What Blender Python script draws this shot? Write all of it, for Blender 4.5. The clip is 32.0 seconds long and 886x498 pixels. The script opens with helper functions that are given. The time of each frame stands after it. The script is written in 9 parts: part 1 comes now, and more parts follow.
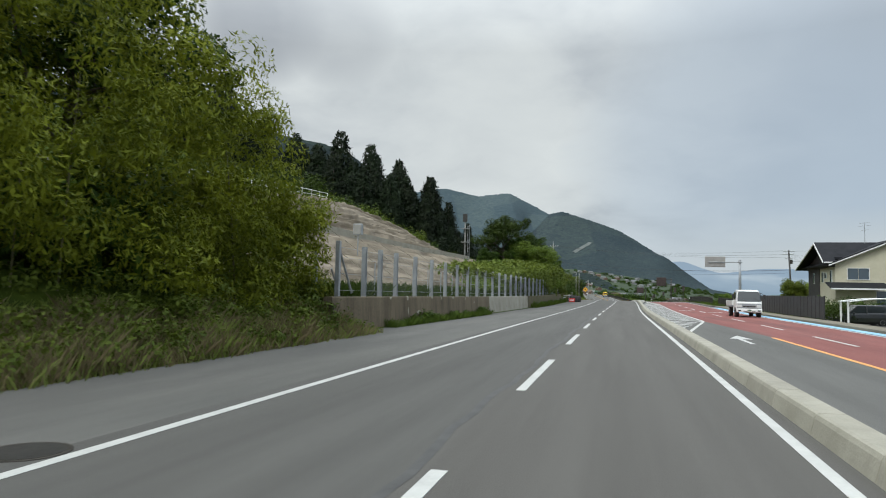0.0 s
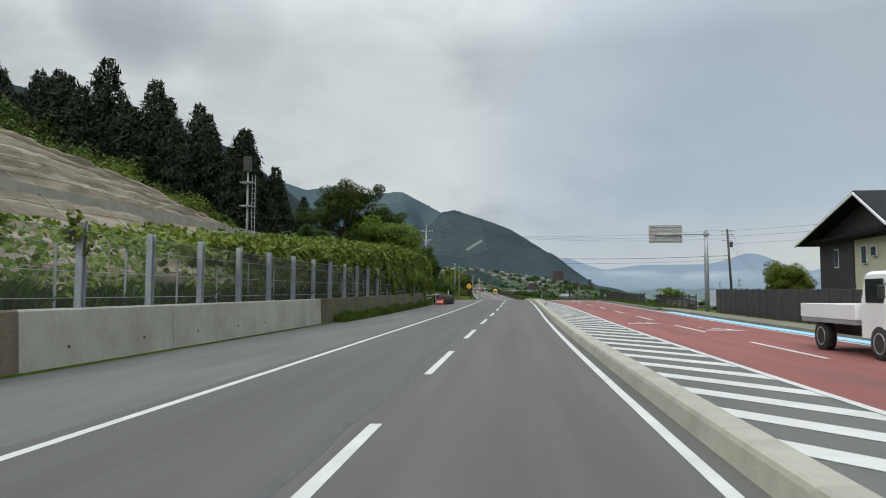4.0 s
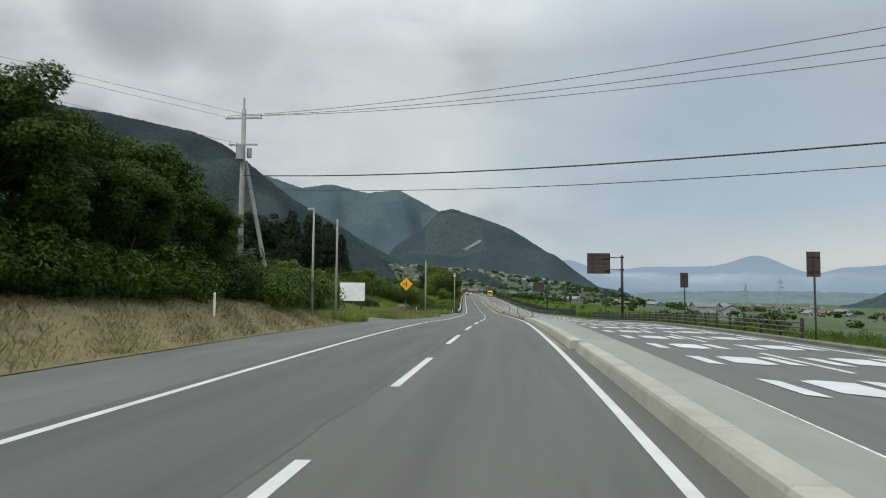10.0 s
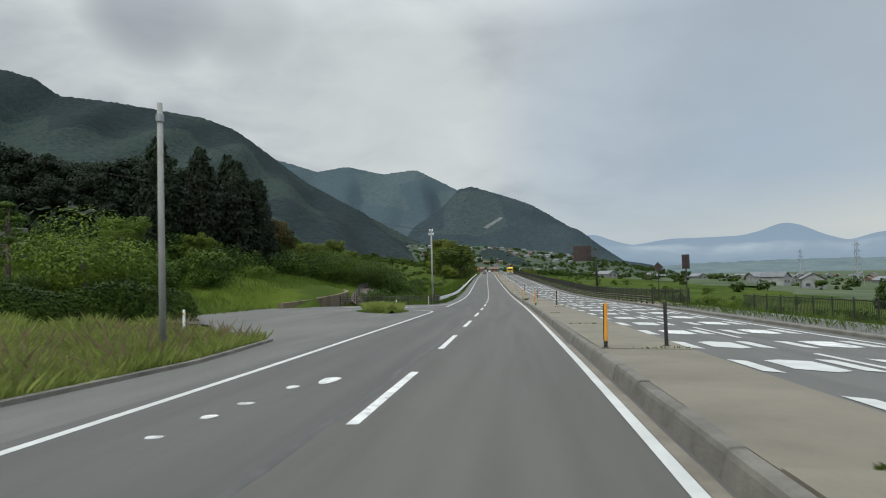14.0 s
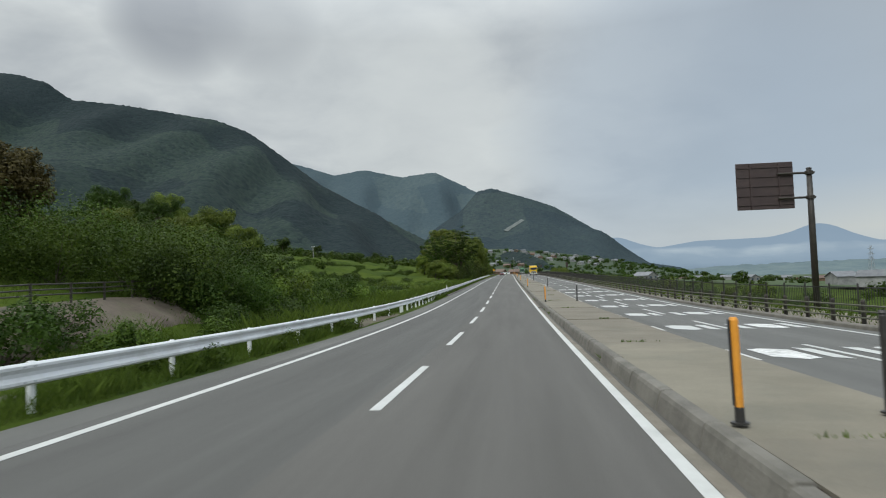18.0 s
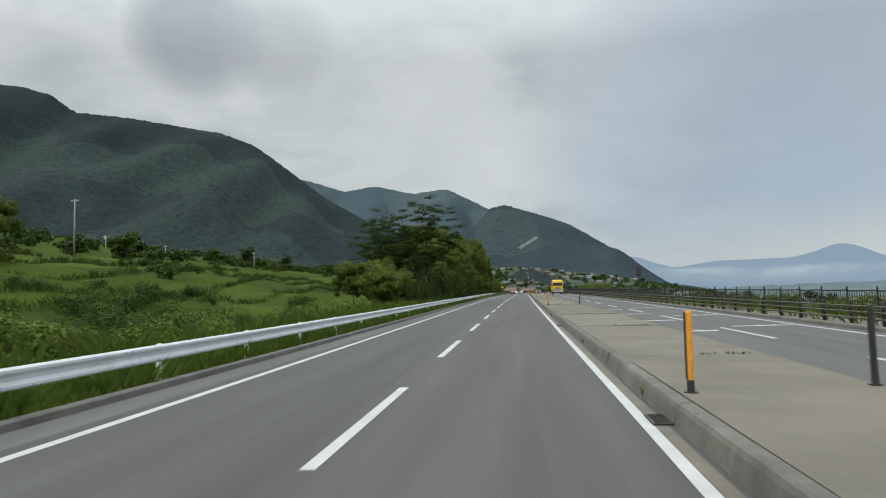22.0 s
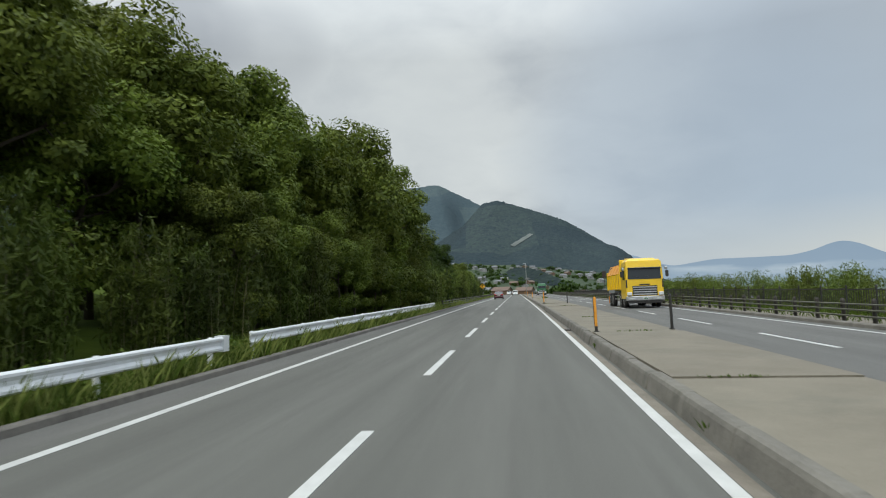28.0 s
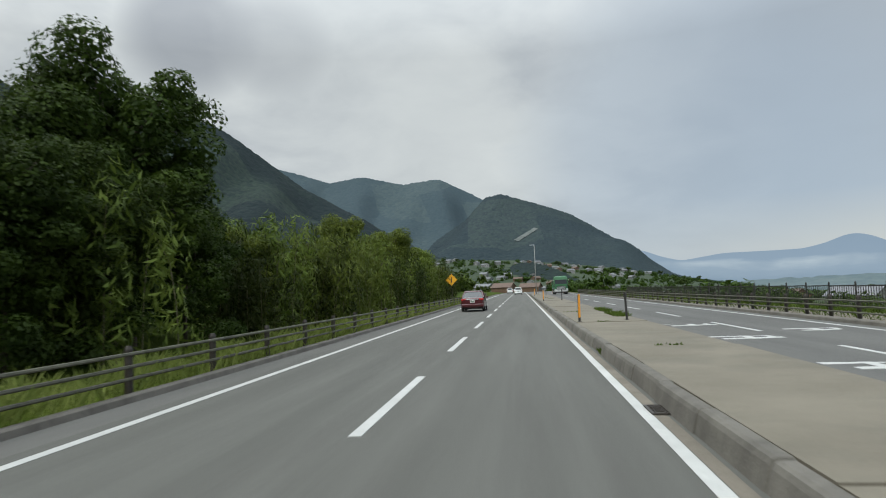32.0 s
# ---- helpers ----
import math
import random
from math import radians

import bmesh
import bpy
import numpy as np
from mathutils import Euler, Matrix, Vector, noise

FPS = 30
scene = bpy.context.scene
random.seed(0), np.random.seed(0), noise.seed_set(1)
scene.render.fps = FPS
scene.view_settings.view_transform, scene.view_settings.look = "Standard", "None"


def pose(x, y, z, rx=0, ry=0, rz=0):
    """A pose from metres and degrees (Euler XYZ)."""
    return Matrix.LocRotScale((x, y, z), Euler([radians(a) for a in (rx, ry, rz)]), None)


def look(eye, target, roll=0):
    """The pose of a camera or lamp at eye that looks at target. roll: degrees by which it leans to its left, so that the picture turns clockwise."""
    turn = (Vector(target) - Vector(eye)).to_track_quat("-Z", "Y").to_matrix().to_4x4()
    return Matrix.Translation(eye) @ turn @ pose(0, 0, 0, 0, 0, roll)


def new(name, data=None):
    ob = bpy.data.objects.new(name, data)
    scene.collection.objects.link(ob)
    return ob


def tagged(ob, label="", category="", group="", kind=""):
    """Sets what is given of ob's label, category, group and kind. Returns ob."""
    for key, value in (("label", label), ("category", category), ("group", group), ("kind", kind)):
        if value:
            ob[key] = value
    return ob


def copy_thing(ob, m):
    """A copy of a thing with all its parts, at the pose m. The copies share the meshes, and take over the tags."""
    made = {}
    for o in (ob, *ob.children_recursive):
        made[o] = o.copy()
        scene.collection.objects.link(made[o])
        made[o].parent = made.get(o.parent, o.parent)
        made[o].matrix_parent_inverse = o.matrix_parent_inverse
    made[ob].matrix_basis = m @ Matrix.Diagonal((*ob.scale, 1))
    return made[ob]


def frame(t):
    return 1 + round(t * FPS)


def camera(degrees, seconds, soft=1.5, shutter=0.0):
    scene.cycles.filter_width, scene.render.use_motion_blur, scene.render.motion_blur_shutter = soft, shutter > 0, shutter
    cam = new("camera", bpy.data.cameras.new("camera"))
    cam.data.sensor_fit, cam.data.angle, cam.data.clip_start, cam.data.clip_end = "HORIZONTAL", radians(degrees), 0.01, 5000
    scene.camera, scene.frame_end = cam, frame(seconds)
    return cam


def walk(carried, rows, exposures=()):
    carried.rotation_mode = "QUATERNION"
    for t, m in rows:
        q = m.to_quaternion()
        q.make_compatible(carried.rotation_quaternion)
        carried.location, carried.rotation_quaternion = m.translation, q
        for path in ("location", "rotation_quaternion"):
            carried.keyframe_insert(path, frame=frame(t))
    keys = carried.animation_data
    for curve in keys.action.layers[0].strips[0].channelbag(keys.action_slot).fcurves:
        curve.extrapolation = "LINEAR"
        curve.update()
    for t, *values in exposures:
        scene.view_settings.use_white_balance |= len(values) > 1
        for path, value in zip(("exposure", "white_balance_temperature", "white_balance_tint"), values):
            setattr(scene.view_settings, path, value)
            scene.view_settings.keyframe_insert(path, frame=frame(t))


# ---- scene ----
cam = camera(66.55, 32.0, soft=1.05, shutter=0.12)
PATH = [
    (0.0, 1.484, -2.497, 1.540, 93.67, -1.21, 14.64),
    (0.5, 1.384, 1.253, 1.558, 93.72, -1.01, 10.53),
    (1.0, 1.315, 5.139, 1.575, 93.75, -0.80, 8.06),
    (1.5, 1.338, 9.362, 1.592, 93.80, -0.51, 6.83),
    (2.0, 1.394, 13.872, 1.608, 93.82, -0.25, 6.31),
    (2.5, 1.437, 18.724, 1.622, 93.83, -0.11, 6.07),
    (3.0, 1.484, 23.921, 1.635, 93.80, -0.06, 5.61),
    (4.0, 1.584, 35.160, 1.653, 93.73, -0.16, 5.70),
    (4.5, 1.636, 41.106, 1.656, 93.66, -0.24, 5.83),
    (5.0, 1.698, 47.204, 1.662, 93.68, -0.30, 5.83),
    (5.5, 1.785, 53.460, 1.675, 93.68, -0.33, 5.79),
    (6.0, 1.876, 59.925, 1.695, 93.69, -0.40, 5.73),
    (6.5, 1.944, 66.643, 1.724, 93.75, -0.55, 5.65),
    (7.0, 2.020, 73.516, 1.761, 93.83, -0.70, 5.55),
    (7.5, 2.124, 80.439, 1.808, 93.84, -0.80, 5.46),
    (8.0, 2.238, 87.491, 1.860, 93.91, -0.81, 5.42),
    (8.5, 2.357, 94.713, 1.921, 93.97, -0.62, 5.34),
    (9.0, 2.476, 102.065, 1.991, 94.03, -0.42, 5.44),
    (9.5, 2.604, 109.525, 2.070, 93.98, -0.45, 5.53),
    (10.0, 2.710, 117.092, 2.137, 93.83, -0.47, 5.71),
    (10.5, 2.758, 124.764, 2.170, 93.56, -0.30, 5.98),
    (11.0, 2.762, 132.503, 2.167, 93.31, -0.05, 6.27),
    (11.5, 2.731, 140.259, 2.128, 93.04, 0.27, 6.64),
    (12.0, 2.669, 148.065, 2.058, 92.77, 0.58, 6.87),
    (12.5, 2.569, 155.947, 1.946, 92.53, 0.71, 7.11),
    (13.0, 2.460, 163.930, 1.790, 92.30, 0.87, 7.23),
    (13.5, 2.373, 172.064, 1.588, 92.25, 1.26, 7.40),
    (14.0, 2.242, 180.317, 1.371, 92.23, 1.66, 7.68),
    (14.5, 2.034, 188.663, 1.165, 92.31, 1.89, 7.84),
    (15.0, 1.751, 197.109, 0.972, 92.28, 1.98, 8.31),
    (16.0, 1.028, 214.249, 0.632, 92.43, 1.94, 8.84),
    (16.5, 0.628, 222.931, 0.465, 92.59, 1.91, 9.05),
    (17.0, 0.207, 231.678, 0.299, 92.59, 1.92, 9.24),
    (17.5, -0.244, 240.485, 0.137, 92.64, 2.00, 9.31),
    (18.0, -0.728, 249.377, -0.013, 92.70, 2.02, 9.51),
    (18.5, -1.243, 258.397, -0.151, 92.81, 1.82, 9.61),
    (19.0, -1.785, 267.464, -0.260, 92.97, 1.66, 9.78),
    (19.5, -2.347, 276.501, -0.316, 93.27, 1.81, 9.93),
    (20.0, -2.931, 285.559, -0.319, 93.58, 1.98, 10.11),
    (20.5, -3.537, 294.673, -0.269, 93.82, 1.89, 10.26),
    (21.0, -4.173, 303.811, -0.168, 93.99, 1.74, 10.38),
    (21.5, -4.833, 312.944, -0.054, 94.25, 1.68, 10.52),
    (22.0, -5.512, 322.117, 0.065, 94.35, 1.62, 10.63),
    (22.5, -6.221, 331.369, 0.190, 94.43, 1.52, 10.70),
    (23.0, -6.942, 340.678, 0.320, 94.44, 1.43, 10.70),
    (23.5, -7.661, 350.048, 0.456, 94.46, 1.38, 10.70),
    (24.0, -8.375, 359.440, 0.597, 94.43, 1.37, 10.66),
    (24.5, -9.069, 368.804, 0.739, 94.43, 1.41, 10.66),
    (25.0, -9.745, 378.182, 0.878, 94.44, 1.48, 10.62),
    (25.5, -10.412, 387.629, 1.018, 94.43, 1.55, 10.48),
    (26.0, -11.069, 397.139, 1.157, 94.45, 1.63, 10.45),
    (27.0, -12.336, 416.232, 1.431, 94.42, 1.78, 10.25),
    (27.5, -12.936, 425.754, 1.566, 94.33, 1.82, 10.33),
    (28.0, -13.512, 435.221, 1.698, 94.31, 1.81, 10.10),
    (28.5, -14.065, 444.617, 1.824, 94.28, 1.70, 10.02),
    (29.0, -14.620, 454.027, 1.946, 94.21, 1.67, 9.99),
    (29.5, -15.192, 463.552, 2.065, 94.26, 1.96, 10.05),
    (30.0, -15.784, 473.058, 2.178, 94.23, 2.28, 10.30),
    (30.5, -16.413, 482.413, 2.285, 94.16, 2.44, 10.38),
    (31.0, -17.060, 491.707, 2.387, 94.18, 2.49, 10.53),
    (31.5, -17.712, 500.988, 2.484, 94.10, 2.41, 10.54),
    (32.0, -18.370, 510.256, 2.576, 94.08, 2.28, 10.50),
]
walk(cam, [(r[0], pose(*r[1:])) for r in PATH], [(0.0, 0.10, 6440, 4.0), (2.0, 0.0, 6440, 4.0), (6.0, 0.03, 6440, 4.0), (10.0, 0.0, 6440, 4.0), (13.0, -0.03, 6440, 4.0), (20.0, -0.05, 6440, 4.0), (25.0, -0.02, 6440, 4.0), (28.0, 0.02, 6440, 4.0), (30.0, 0.08, 6440, 4.0), (32.0, 0.0, 6440, 4.0)])

# ---- world, sun ----
world = bpy.data.worlds.new("overcast_sky")
scene.world = world
world.use_nodes = True
wn, wl = world.node_tree.nodes, world.node_tree.links
wn.clear()
SUN_EL, SUN_ROT = radians(48), radians(200)


def wnode(kind, **kw):
    n = wn.new(kind)
    for k, v in kw.items():
        n.inputs[k].default_value = v
    return n


def wmath(op, a, b=None, clamp=False):
    n = wn.new("ShaderNodeMath")
    n.operation, n.use_clamp = op, clamp
    for i, v in enumerate((a, b)):
        if v is None:
            continue
        if isinstance(v, (int, float)):
            n.inputs[i].default_value = v
        else:
            wl.new(v, n.inputs[i])
    return n.outputs[0]


def wmix(fac, a, b):
    n = wn.new("ShaderNodeMix")
    n.data_type = "RGBA"
    for sock, v in ((n.inputs[0], fac), (n.inputs[6], a), (n.inputs[7], b)):
        if isinstance(v, (int, float, tuple)):
            sock.default_value = v
        else:
            wl.new(v, sock)
    return n.outputs[2]


coord = wn.new("ShaderNodeTexCoord")
sep = wn.new("ShaderNodeSeparateXYZ")
wl.new(coord.outputs["Generated"], sep.inputs[0])
wx, wy, wz = sep.outputs
# cloud sheets: the direction is spread on a flat layer overhead
lift = wmath("ADD", wmath("MAXIMUM", wz, 0.0), 0.28)
comb = wn.new("ShaderNodeCombineXYZ")
wl.new(wmath("DIVIDE", wx, lift), comb.inputs[0])
wl.new(wmath("DIVIDE", wy, lift), comb.inputs[1])
big = wnode("ShaderNodeTexNoise", Scale=0.85, Detail=6.0, Roughness=0.5, Distortion=0.15)
wl.new(comb.outputs[0], big.inputs["Vector"])
fine = wnode("ShaderNodeTexNoise", Scale=3.4, Detail=5.0, Roughness=0.55, Distortion=0.3)
wl.new(comb.outputs[0], fine.inputs["Vector"])
puff = wmath("ADD", wmath("MULTIPLY", big.outputs[0], 0.6), wmath("MULTIPLY", fine.outputs[0], 0.4))
ramp = wn.new("ShaderNodeValToRGB")
wl.new(puff, ramp.inputs[0])
ramp.color_ramp.elements[0].position, ramp.color_ramp.elements[0].color = 0.38, (0.46, 0.48, 0.52, 1)
ramp.color_ramp.elements[1].position, ramp.color_ramp.elements[1].color = 0.58, (0.74, 0.75, 0.765, 1)
mid = ramp.color_ramp.elements.new(0.48)
mid.color = (0.60, 0.615, 0.645, 1)
# smooth blue-grey layer towards the valley side, cloud texture towards the hills
side = wmath("MULTIPLY_ADD", wx, 2.4, True)
side.node.inputs[2].default_value = 0.30
haze = wmix(wmath("MULTIPLY", wz, 2.2, True), (0.47, 0.55, 0.66, 1), (0.40, 0.43, 0.49, 1))
layer = wmix(wmath("MULTIPLY", side, 0.86), ramp.outputs[0], haze)
# darker smudges of cloud over the hills and a bright break above the far ridge
norm = wn.new("ShaderNodeVectorMath")
norm.operation = "NORMALIZE"
wl.new(coord.outputs["Generated"], norm.inputs[0])
for vec, inner, col, amount in (((-0.475, 0.800, 0.365), 0.9958, (0.33, 0.345, 0.39, 1), 0.80), ((-0.375, 0.855, 0.358), 0.9968, (0.36, 0.375, 0.42, 1), 0.75), ((-0.165, 0.970, 0.185), 0.9850, (0.70, 0.71, 0.72, 1), 0.60), ((-0.25, 0.905, 0.345), 0.975, (0.66, 0.675, 0.695, 1), 0.45), ((0.20, 0.962, 0.180), 0.965, (0.40, 0.47, 0.585, 1), 0.45)):
    dot = wn.new("ShaderNodeVectorMath")
    dot.operation = "DOT_PRODUCT"
    wl.new(norm.outputs[0], dot.inputs[0])
    n_ = math.sqrt(sum(q * q for q in vec))
    dot.inputs[1].default_value = tuple(q / n_ for q in vec)
    wob = wmath("ADD", dot.outputs["Value"], wmath("MULTIPLY", wmath("SUBTRACT", puff, 0.48), (1 - inner) * 2.2))
    blob = wmath("DIVIDE", wmath("SUBTRACT", wob, inner), (1 - inner) * 0.8, True)
    layer = wmix(wmath("MULTIPLY", wmath("SMOOTH_MIN", blob, 1.0), amount), layer, col)
# pale strip low over the valley horizon
low = wmath("MULTIPLY", wmath("SUBTRACT", 1.0, wmath("MULTIPLY", wmath("ABSOLUTE", wmath("SUBTRACT", wz, 0.05)), 14.0), True), wmath("MULTIPLY", wx, 1.6, True))
layer = wmix(wmath("MULTIPLY", low, 0.75), layer, (0.78, 0.73, 0.64, 1))
# an overcast sky is about three times as bright overhead as near the horizon
up = wmath("SMOOTH_MIN", wmath("MAXIMUM", wmath("SUBTRACT", wz, 0.34), 0.0), 0.6)
up.node.inputs[2].default_value = 0.1
gain = wmath("ADD", 1.0, wmath("MULTIPLY", up, 5.0))
grey = wn.new("ShaderNodeMix")
grey.data_type, grey.blend_type = "RGBA", "MULTIPLY"
grey.inputs[0].default_value = 1.0
gcol = wn.new("ShaderNodeCombineColor")
for k in range(3):
    wl.new(gain, gcol.inputs[k])
wl.new(layer, grey.inputs[6])
wl.new(gcol.outputs[0], grey.inputs[7])
sky = wn.new("ShaderNodeTexSky")
sky.sky_type, sky.sun_disc, sky.sun_elevation, sky.sun_rotation = "NISHITA", False, SUN_EL, SUN_ROT
bg_sky, bg_cloud, both = wn.new("ShaderNodeBackground"), wn.new("ShaderNodeBackground"), wn.new("ShaderNodeMixShader")
bg_sky.inputs[1].default_value = 0.08
bg_cloud.inputs[1].default_value = 0.97
wl.new(sky.outputs[0], bg_sky.inputs[0])
wl.new(grey.outputs[2], bg_cloud.inputs[0])
both.inputs[0].default_value = 0.93
wl.new(bg_sky.outputs[0], both.inputs[1])
wl.new(bg_cloud.outputs[0], both.inputs[2])
wl.new(both.outputs[0], wn.new("ShaderNodeOutputWorld").inputs[0])

sun = new("sun", bpy.data.lights.new("sun", "SUN"))
sun.data.energy, sun.data.angle, sun.data.color = 1.4, radians(25), (1.0, 0.97, 0.92)
sun.matrix_basis = look((0, 0, 0), (-math.sin(SUN_ROT) * math.cos(SUN_EL), -math.cos(SUN_ROT) * math.cos(SUN_EL), -math.sin(SUN_EL)))

# ---- the road's line: heading, grade and crossfall along it ----
KNOT = [-30, 40, 80, 110, 140, 170, 200, 230, 260, 300, 360, 430, 520, 640]
HEAD = [0.0013, 0.0, -0.0188, -0.0085, 0.0098, 0.012, 0.0395, 0.0476, 0.0595, 0.071, 0.0713, 0.0647, 0.0685, 0.0683]
GRADE = [0.0077, 0.0, 0.0072, 0.0114, -0.0066, -0.0264, -0.0203, -0.0194, -0.0142, 0.0118, 0.0151, 0.014, 0.0091, 0.0097]
FALL = [-0.008, 0.0088, 0.0113, 0.0062, -0.0027, 0.0019, -0.0156, -0.0066, -0.0073, -0.0032, 0.0021, 0.0012, 0.0019, 0.0016]
SG = np.arange(-120, 901, 1.0)
_th, _gr = np.interp(SG, KNOT, HEAD), np.interp(SG, KNOT, GRADE)
_gr[SG > 640] *= np.clip((900 - SG[SG > 640]) / 260, 0, 1)
_gr[SG < -30] = 0.0
_tm, _gm = (_th[1:] + _th[:-1]) / 2, (_gr[1:] + _gr[:-1]) / 2
RX = np.concatenate([[0], np.cumsum(-np.sin(_tm))])
RY = np.concatenate([[0], np.cumsum(np.cos(_tm))])
RZ = np.concatenate([[0], np.cumsum(_gm)])
_z0 = 120
RX, RY, RZ = RX - RX[_z0], RY - RY[_z0], RZ - RZ[_z0]


def P(s, d, h=0.0):
    """World points at s metres along the road, d to its right, h over its surface (arrays allowed)."""
    s, d, h = np.broadcast_arrays(np.asarray(s, float), np.asarray(d, float), np.asarray(h, float))
    sc = np.clip(s, SG[0], SG[-1])
    a = np.interp(sc, SG, _th)
    over = s - sc
    x = np.interp(sc, SG, RX) - np.sin(a) * over + np.cos(a) * d
    y = np.interp(sc, SG, RY) + np.cos(a) * over + np.sin(a) * d
    z = np.interp(sc, SG, RZ) + np.interp(sc, KNOT, FALL) * np.clip(d, -13, 13) + h
    return np.stack([x, y, z], -1)


def MX(s, d, h=0.0, turn=0.0, scale=1.0, tilt=0.0):
    """A pose on the road's line: x to the right of the way, y along it, then turned by degrees."""
    x, y, z = P(s, d, h)
    a = math.degrees(np.interp(s, SG, _th))
    return pose(x, y, z, tilt, 0, a + turn) @ Matrix.Scale(scale, 4)


def MR(s, d, h=0.0, turn=0.0):
    """As MX, but tipped with the road's grade and crossfall, for what lies on it."""
    a, b, c = P(s, d, h), P(s + 2.0, d, h), P(s, d + 1.0, h)
    y = Vector((b - a).tolist()).normalized()
    x = Vector((c - a).tolist())
    x = (x - y * x.dot(y)).normalized()
    m = Matrix((x, y, x.cross(y))).transposed().to_4x4()
    return Matrix.Translation(a.tolist()) @ m @ pose(0, 0, 0, 0, 0, turn)


rng = np.random.default_rng(7)


# ---- mesh building ----
class Geo:
    def __init__(self):
        self.v, self.f, self.uv = [], [], None

    def add(self, vs, fs):
        o = len(self.v)
        self.v += [tuple(map(float, p)) for p in vs]
        self.f += [tuple(o + i for i in q) for q in fs]
        return self

    def box(self, x0, x1, y0, y1, z0, z1, c=0.0):
        if c <= 0:
            vs = [(x, y, z) for z in (z0, z1) for y in (y0, y1) for x in (x0, x1)]
            return self.add(vs, [(0, 2, 3, 1), (4, 5, 7, 6), (0, 1, 5, 4), (2, 6, 7, 3), (0, 4, 6, 2), (1, 3, 7, 5)])
        c = min(c, abs(x1 - x0) * .45, abs(y1 - y0) * .45, abs(z1 - z0) * .45)
        rings = []
        for z, k in ((z0, c), (z0 + c, 0), (z1 - c, 0), (z1, c)):
            e = 0 if k == 0 else c
            X0, X1, Y0, Y1 = x0 + e, x1 - e, y0 + e, y1 - e
            b = c * (1 if k == 0 else .6)
            rings.append([(X0 + b, Y0, z), (X1 - b, Y0, z), (X1, Y0 + b, z), (X1, Y1 - b, z), (X1 - b, Y1, z), (X0 + b, Y1, z), (X0, Y1 - b, z), (X0, Y0 + b, z)])
        return self.loft(rings)

    def loft(self, rings, closed=True, caps=True):
        n, o = len(rings[0]), len(self.v)
        for r in rings:
            self.v += [tuple(map(float, p)) for p in r]
        m = n if closed else n - 1
        for i in range(len(rings) - 1):
            for j in range(m):
                a, b = o + i * n + j, o + i * n + (j + 1) % n
                self.f.append((a, b, b + n, a + n))
        if caps and closed:
            self.f.append(tuple(o + j for j in reversed(range(n))))
            self.f.append(tuple(o + (len(rings) - 1) * n + j for j in range(n)))
        return self

    def tube(self, pts, radii, n=8):
        pts = [Vector(p) for p in pts]
        if isinstance(radii, (int, float)):
            radii = [radii] * len(pts)
        rings, ref = [], None
        for i, p in enumerate(pts):
            t = (pts[min(i + 1, len(pts) - 1)] - pts[max(i - 1, 0)]).normalized()
            if ref is None:
                ref = t.orthogonal().normalized()
            u = (ref - t * ref.dot(t)).normalized()
            ref, w = u, t.cross(u)
            rings.append([p + (u * math.cos(2 * math.pi * k / n) + w * math.sin(2 * math.pi * k / n)) * radii[i] for k in range(n)])
        return self.loft(rings)

    def prism(self, poly, y0, y1, axis="y"):
        """A flat outline (x, z) pushed from y0 to y1."""
        if axis == "y":
            r = [[(x, y, z) for x, z in poly] for y in (y0, y1)]
        elif axis == "x":
            r = [[(y, x, z) for x, z in poly] for y in (y0, y1)]
        else:
            r = [[(x, z, y) for x, z in poly] for y in (y0, y1)]
        return self.loft(r)

    def sweep(self, ss, profile):
        """A profile of (d, h) carried along the road at the places ss; profile may be a function of s."""
        o, uv = len(self.v), []
        n = None
        for s in ss:
            pr = profile(s) if callable(profile) else profile
            n = len(pr)
            q = P(s, [k[0] for k in pr], [k[1] for k in pr])
            self.v += [tuple(r) for r in q.tolist()]
            uv += [(k[0], s) for k in pr]
        for i in range(len(ss) - 1):
            for j in range(n - 1):
                a = o + i * n + j
                self.f.append((a, a + 1, a + n + 1, a + n))
        self.uv = (self.uv or []) + uv
        return self


def steps(a, b, st):
    return list(np.linspace(a, b, max(2, int(round((b - a) / st)) + 1)))


def mesh_of(name, g, material, smooth=False, inv=None):
    me = bpy.data.meshes.new(name)
    if isinstance(g, Geo):
        vs = g.v
        if inv is not None:
            a = np.array(vs) @ np.array(inv.to_3x3()).T + np.array(inv.translation)
            vs = a.tolist()
        me.from_pydata(vs, [], g.f)
        if g.uv and len(g.uv) == len(g.v):
            layer = me.uv_layers.new(name="UVMap")
            idx = np.zeros(len(me.loops), int)
            me.loops.foreach_get("vertex_index", idx)
            layer.data.foreach_set("uv", np.array(g.uv, float)[idx].ravel())
    else:
        v, f = g
        if inv is not None:
            v = v @ np.array(inv.to_3x3()).T + np.array(inv.translation)
        k = f.shape[1]
        me.vertices.add(len(v))
        me.vertices.foreach_set("co", np.ascontiguousarray(v, dtype=np.float32).ravel())
        me.loops.add(f.size)
        me.loops.foreach_set("vertex_index", np.ascontiguousarray(f, dtype=np.int32).ravel())
        me.polygons.add(len(f))
        me.polygons.foreach_set("loop_start", np.arange(0, f.size, k, dtype=np.int32))
        me.update(calc_edges=True)
    if material:
        me.materials.append(material)
    if smooth:
        me.polygons.foreach_set("use_smooth", [True] * len(me.polygons))
    me.update()
    return me


def thing(name, m, label, category, group="", kind=""):
    """A top-level Empty at the base of a thing."""
    ob = new(name)
    ob.empty_display_size = 0.2
    ob.matrix_basis = m
    return tagged(ob, label, category, group, kind)


